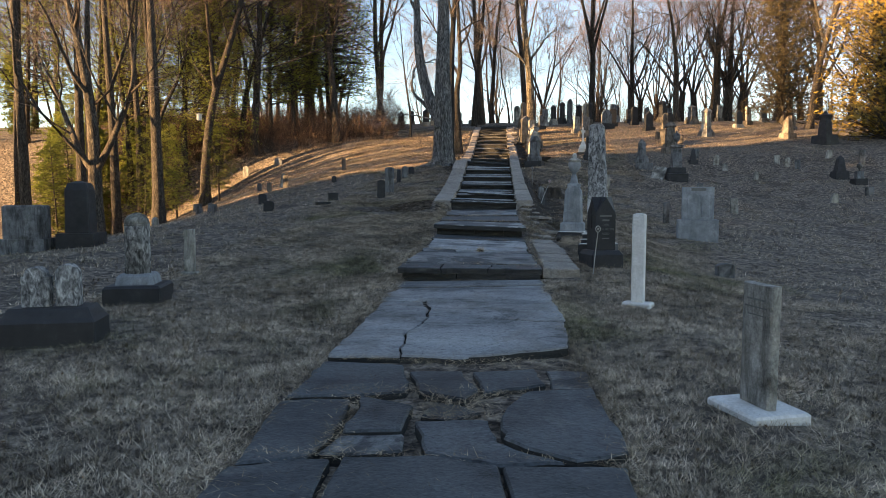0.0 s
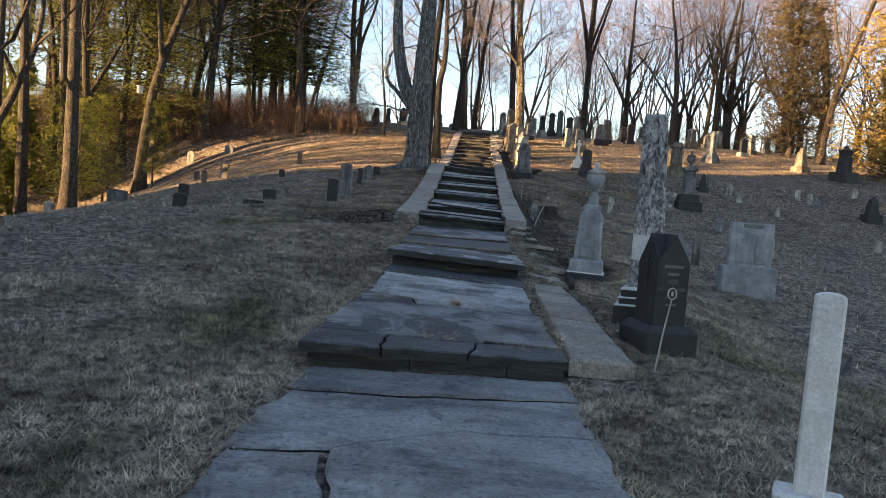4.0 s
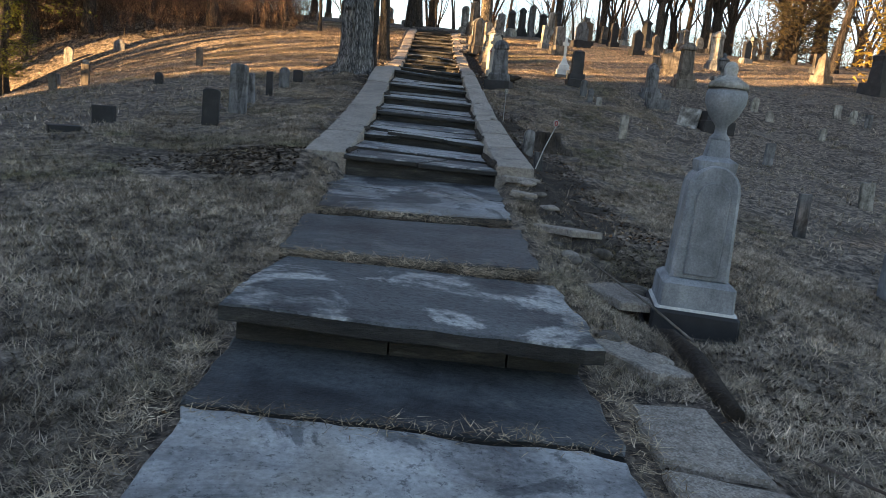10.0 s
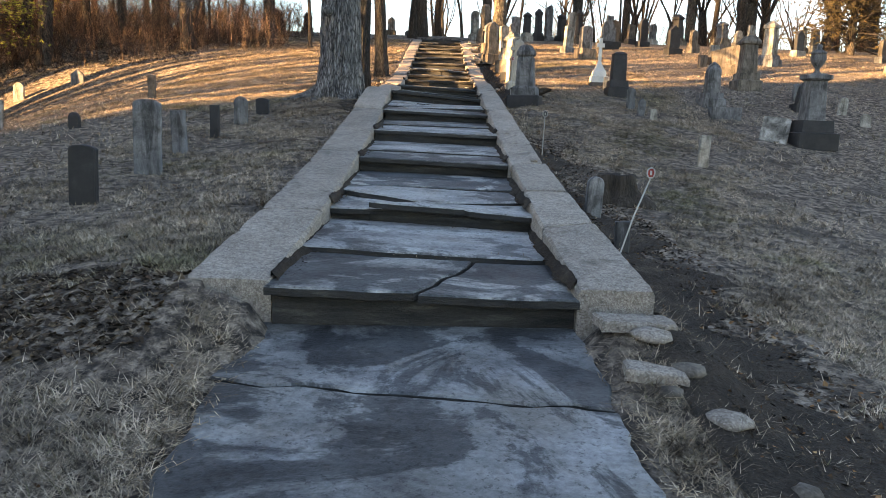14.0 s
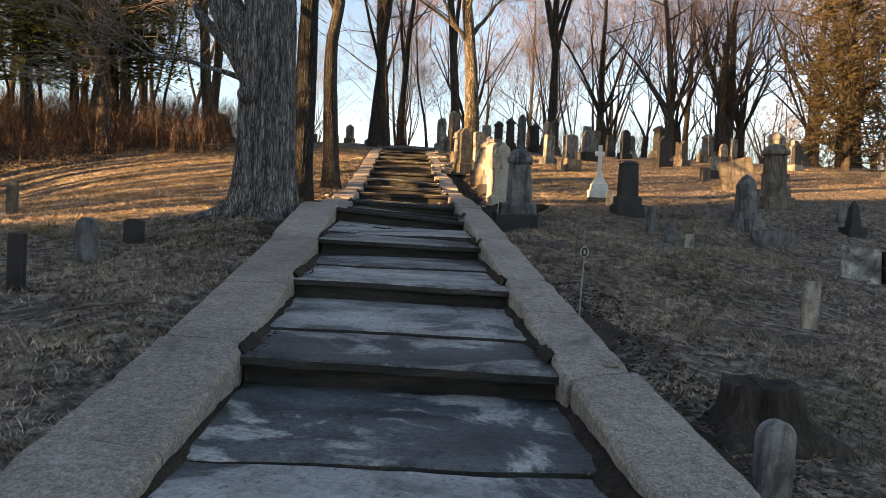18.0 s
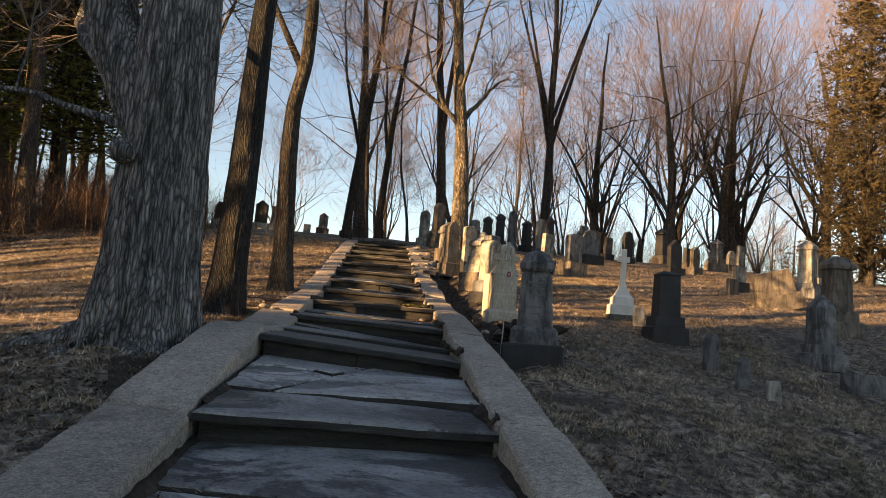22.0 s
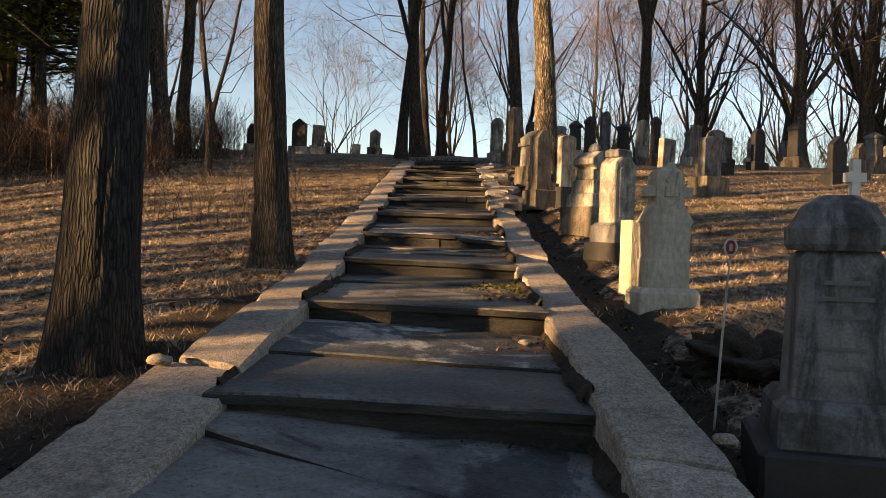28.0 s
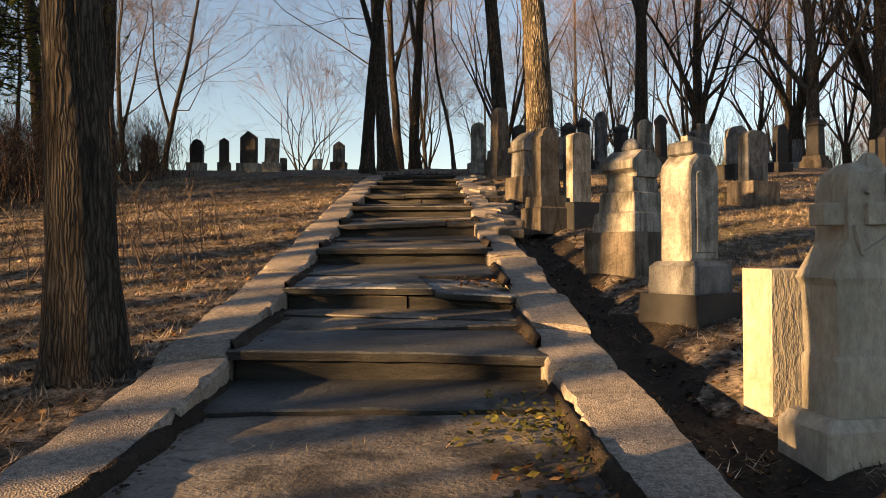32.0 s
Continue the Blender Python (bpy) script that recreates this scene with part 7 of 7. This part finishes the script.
def dirt_strip(side, y0, y1, seed):
    """A wedge of soil and rotted leaves lodged between a tread and the kerb."""
    r = random.Random(seed)
    v, f = [], []
    n = max(5, round((y1 - y0) / 0.07))
    for i in range(n + 1):
        y = y0 + (y1 - y0) * i / n
        w = (0.05 + 0.09 * abs(noise.noise(Vector((y * 2.1, seed, 0)))) + r.uniform(0, 0.02)) * math.sin(math.pi * (0.08 + 0.84 * i / n)) ** 0.4
        x0 = side * (0.915 if side < 0 else 0.885)
        t = tread_z(y) + 0.02
        for x, z in ((x0, t - 0.05), (x0, t + 0.035 + r.uniform(0, 0.015)), (x0 - side * w * 0.5, t + 0.018 + r.uniform(-0.006, 0.006)), (x0 - side * w, t - 0.03)):
            v.append((x, y, z))
    for i in range(n):
        for j in range(3):
            q = (i * 4 + j, i * 4 + j + 1, i * 4 + j + 5, i * 4 + j + 4)
            f.append(q if side > 0 else tuple(reversed(q)))
    return tagged(obj_from("soil_wedge", v, f, M_SOIL, smooth=True), "dark soil lodged between the treads and the kerb", "soil", kind="structure")


for k, ((a, _), (b, _)) in enumerate(zip(NOSE[:13], NOSE[1:14])):
    dirt_strip(-1, a + 0.03, b - 0.02, k)
    dirt_strip(1, a + 0.1, b - 0.02, k + 30)


# ---- small things by the steps ----
def lump(name, x, y, z, r, squash, mat, label, category, seed, rough=0.25):
    bm = bmesh.new()
    bmesh.ops.create_icosphere(bm, subdivisions=5 if r > 0.2 else 2, radius=1)
    for v in bm.verts:
        n = noise.noise(v.co * 1.6 + Vector((seed, 0, 0))) * rough + noise.noise(v.co * 4.1 + Vector((0, seed, 0))) * rough * 0.5 + noise.noise(v.co * 9.0) * rough * 0.25
        v.co = Vector((v.co.x * r, v.co.y * r, v.co.z * r * squash)) * (1 + n)
    ob = part(name, bm, mat, None, "", True)
    ob.matrix_basis = pose(x, y, z, 0, 0, seed * 40)
    return tagged(ob, label, category)


for k, (x, y, r) in enumerate([(1.2, 14.6, 0.11), (1.3, 14.3, 0.09), (1.15, 14.1, 0.07), (1.35, 13.9, 0.1), (1.45, 13.4, 0.06), (1.2, 12.5, 0.06), (1.28, 12.3, 0.08), (1.3, 12.2, 0.07), (1.75, 12.0, 0.17), (1.9, 11.5, 0.12), (1.85, 11.2, 0.1), (1.2, 10.6, 0.08), (1.4, 10.3, 0.1), (1.6, 12.5, 0.09)]):
    lump("rock", x, y, soil(x, y) + r * 0.1, r, 0.35 if k < 4 else 0.55, M_BROWN if k % 3 else M_CURB, "rounded loose rock in the rubble beside the walk", "rock", k + 1)
for x, y, w, l, rx, ry, rz in [(1.38, 13.0, 0.4, 0.5, -4, 10, 35), (1.5, 11.85, 0.42, 0.9, 3, 12, 22), (1.14, 14.75, 0.42, 0.2, 0, 4, 5), (1.12, 14.25, 0.3, 0.16, 0, 8, -10), (1.3, 10.3, 0.3, 0.55, 4, 14, 30)]:
    vv, ff = slab_mesh(ragged([(-w / 2, -l / 2), (w / 2, -l / 2), (w / 2, l / 2), (-w / 2, l / 2)], amp=0.025, rnd=rk), lambda a, b: 0.03, 0.06, 0.012)
    ob = obj_from("stone_slab", vv, ff, M_CURB)
    ob.matrix_basis = pose(x, y, soil(x, y) + 0.015, rx * 0.6, ry * 0.5, rz)
    tagged(ob, "broken pinkish kerb slab lying loose in the rubble", "stone slab")


for k in range(9):
    y = 36.6 + 1.1 * k + rk.uniform(-0.2, 0.2)
    w, l = rk.uniform(0.25, 0.45), rk.uniform(0.35, 0.7)
    vv, ff = slab_mesh(ragged([(-w / 2, -l / 2), (w / 2, -l / 2), (w / 2, l / 2), (-w / 2, l / 2)], amp=0.03, rnd=rk), lambda a, b: 0.04, 0.1, 0.016)
    ob = obj_from("stone_slab", vv, ff, M_CURB if k % 3 else M_BROWN)
    ob.matrix_basis = pose(1.2 + rk.uniform(-0.06, 0.22), y, nose_line(y) - 0.055 + rk.uniform(-0.02, 0.01), 9 + rk.uniform(-4, 5), rk.uniform(-5, 5), rk.uniform(-20, 20))
    tagged(ob, "rough broken kerb slab heaved out of line", "stone slab", "heaved kerb slabs")
for k, (x, y, r) in enumerate([(1.0, 21.35, 0.05), (1.12, 21.2, 0.04), (1.16, 19.45, 0.05), (-1.1, 26.0, 0.07), (-1.3, 28.1, 0.06), (0.7, 29.2, 0.05), (1.3, 27.3, 0.05), (-1.5, 24.4, 0.04), (-1.7, 27.2, 0.05), (1.5, 22.6, 0.04)]):
    zz = nose_line(y) if abs(x) < 1.32 and abs(x) > 0.9 else tread_z(y) + 0.02 if abs(x) < 0.9 else soil(x, y)
    lump("stone_chip", x, y, zz + r * 0.12, r, 0.45, M_CURB, "broken chip of kerb stone lying loose", "stone chip", k + 60, 0.5)


def rod(name, pts, r, mat, label, category):
    v, f = [], []
    tube(v, f, [Vector(p) for p in pts], [r] * len(pts), 6)
    return tagged(obj_from(name, v, f, mat), label, category)


rod("stick", [(1.25, 11.6, 1.62), (1.5, 10.8, 1.5), (1.62, 10.35, 1.42)], 0.007, M_BROWN, "thin pale stick lying across the rubble", "stick")


# soil-coloured tube put in for the dark hollow of the ditch
v, f = [], []
pts = [Vector((x, y, soil(x, y) + 0.02)) for x, y in ((1.72, 11.4), (1.7, 10.9), (1.66, 10.4), (1.62, 9.95), (1.6, 9.65))]
tube(v, f, pts, [0.04, 0.06, 0.065, 0.06, 0.05], 12)
v = [(x + 0.025 * noise.noise(Vector((x * 9, y * 2, z * 9))), y, z + 0.03 * noise.noise(Vector((x * 9, y * 3, z * 9 + 4)))) for x, y, z in v]
tagged(obj_from("log", v, f, M_SOIL, smooth=True), "dark log-like tube filling the hollow beside the walk", "log")
rod("stick", [(1.75, 9.3, soil(1.75, 9.3) + 0.03), (1.95, 8.95, soil(1.95, 8.95) + 0.05), (2.1, 8.5, soil(2.1, 8.5) + 0.03)], 0.007, M_TWIG, "thin dead stick in the grass", "stick")


def flag_holder(x, y, top, label):
    z = soil(x, y)
    e = empty("grave_marker", pose(x, y, z), label, "grave marker", "veteran markers")
    t = Vector(top) - Vector((x, y, z))
    v, f = [], []
    tube(v, f, [Vector((0, 0, -0.1)), t * 0.5, t], [0.007, 0.007, 0.006], 6)
    obj_from("rod", v, f, M_ROD, e)
    v, f = [], []
    ring = [t + Vector((0.033 * math.cos(q), -0.004, 0.05 + 0.045 * math.sin(q))) for q in [2 * math.pi * i / 16 for i in range(17)]]
    tube(v, f, ring, [0.007] * 17, 5)
    obj_from("ring", v, f, M_ROD, e, "pale metal ring")
    v = [tuple(t + Vector((0.031 * math.cos(q), d, 0.05 + 0.043 * math.sin(q)))) for d in (-0.006, 0.006) for q in [2 * math.pi * i / 16 for i in range(16)]]
    f = [tuple(range(16)), tuple(reversed(range(16, 32)))] + [(i, (i + 16), (i + 1) % 16 + 16, (i + 1) % 16) for i in range(16)]
    disc = obj_from("disc", v, f, M_RED if "red" in label else M_DARK, e, "round enamelled disc")
    v = [tuple(t + Vector((a, -0.0075, 0.05 + b))) for a, b in ((-0.009, -0.02), (0.009, -0.02), (0.009, 0.02), (-0.009, 0.02))]
    obj_from("emblem", v, [(0, 1, 2, 3)], M_ROD, disc, "small pale emblem")


flag_holder(1.62, 17.1, (1.93, 17.34, 2.53), "red round grave marker on a leaning rod")
flag_holder(1.61, 21.95, (1.61, 21.85, 3.10), "dark round grave marker on an upright rod")
flag_holder(1.7, 28.5, (1.73, 28.42, 4.48), "red round grave marker on a tall upright rod")
flag_holder(1.82, 6.1, (1.87, 5.95, 1.62), "dark round grave marker on a rod beside the walk")

e = empty("tree_stump", pose(2.25, 19.85, ground_z(2.25, 19.85) - 0.02) @ Matrix.Diagonal((1.12, 1.12, 1.0, 1)), "dark rotting tree stump with a flat split top", "tree stump")
v, f = [], []
R = 40
for j, z in enumerate((-0.1, 0.03, 0.09, 0.17, 0.26, 0.33, 0.34, 0.3)):
    for k in range(R):
        a = 2 * math.pi * k / R
        root = max(0.0, math.sin(a * 3.5 + 0.6)) ** 2
        r = (0.36, 0.31, 0.26, 0.23, 0.215, 0.21, 0.19, 0.05)[j] * (1 + root * (0.5, 0.45, 0.25, 0.1, 0.04, 0.03, 0.03, 0)[j] + 0.06 * noise.noise(Vector((math.cos(a) * 5, math.sin(a) * 5, z * 1.5))))
        if 0.9 < a < 1.15 or 4.2 < a < 4.5:
            r *= 0.8
        top = 0.035 * noise.noise(Vector((math.cos(a) * 2, math.sin(a) * 2, 3))) if j > 4 else 0
        v.append((r * math.cos(a), r * math.sin(a), z + top))
for j in range(7):
    for k in range(R):
        b = (k + 1) % R
        f.append((j * R + k, j * R + b, (j + 1) * R + b, (j + 1) * R + k))
f.append(tuple(range(7 * R, 8 * R)))
obj_from("stump", v, f, M_WOOD, e, smooth=True)
lump("earth_mound", 2.25, 29.3, ground_z(2.25, 29.3) - 0.03, 0.42, 0.5, M_SOIL, "dark heap of earth and rotten wood by the monument", "earth mound", 3, 0.8)

yv = np.concatenate([clump(7.75, 45.9, ground_z(7.75, 45.9) - 0.02, 90, 0.55)])
yv = yv.reshape(-1, 3, 3)
yv[:, :2] += (yv[:, :2] - yv[:, :2].mean(1, keepdims=True)) * 5
yv = yv.reshape(-1, 3)
tagged(scatter_mesh("yucca", yv, tri_index(yv), M_GREENLEAF, "", "plant"), "spiky green yucca plant among the headstones", "plant", kind="thing")

# bird box on a tree trunk in the wood
e = empty("nest_box", pose(-15.95, 33.9, ground_z(-16, 34.2) + 4.6, 0, 0, -20), "small pale wooden nest box fixed to a tree trunk", "nest box")
loft([(0, 0.11, 0.09), (0.32, 0.11, 0.09)], M_PAINT, "box", e)
loft([(0.32, 0.14, 0.13), (0.35, 0.14, 0.13)], M_PAINT, "roof", e)

# fallen branches
for k, (x, y, L, an) in enumerate([(-2.6, 27.0, 1.3, 0.4), (-3.4, 28.6, 0.9, 1.4), (-1.9, 34.6, 0.7, 2.0), (-2.2, 29.9, 0.8, 0.2), (1.9, 35.6, 0.5, 0.9), (-2.4, 20.8, 0.7, 0.1)]):
    r = random.Random(k)
    v, f = [], []
    p, q, d = wander(r, Vector((x, y, soil(x, y) + 0.02)), Vector((math.cos(an), math.sin(an), 0.06)), L, 0.014, 0.004, 5, 0.12, 0)
    for a in p:
        a.z = soil(a.x, a.y) + 0.03 + 0.02 * r.random()
    tube(v, f, p, q, 5)
    for j in (2, 3):
        w = side_way(r, d, 0.7)
        w.z = abs(w.z) * 0.4
        tube(v, f, [p[j], p[j] + w * L * 0.3], [0.007, 0.003], 4)
    tagged(obj_from("fallen_branch", v, f, M_TWIG), "thin dead branch lying in the grass", "branch")
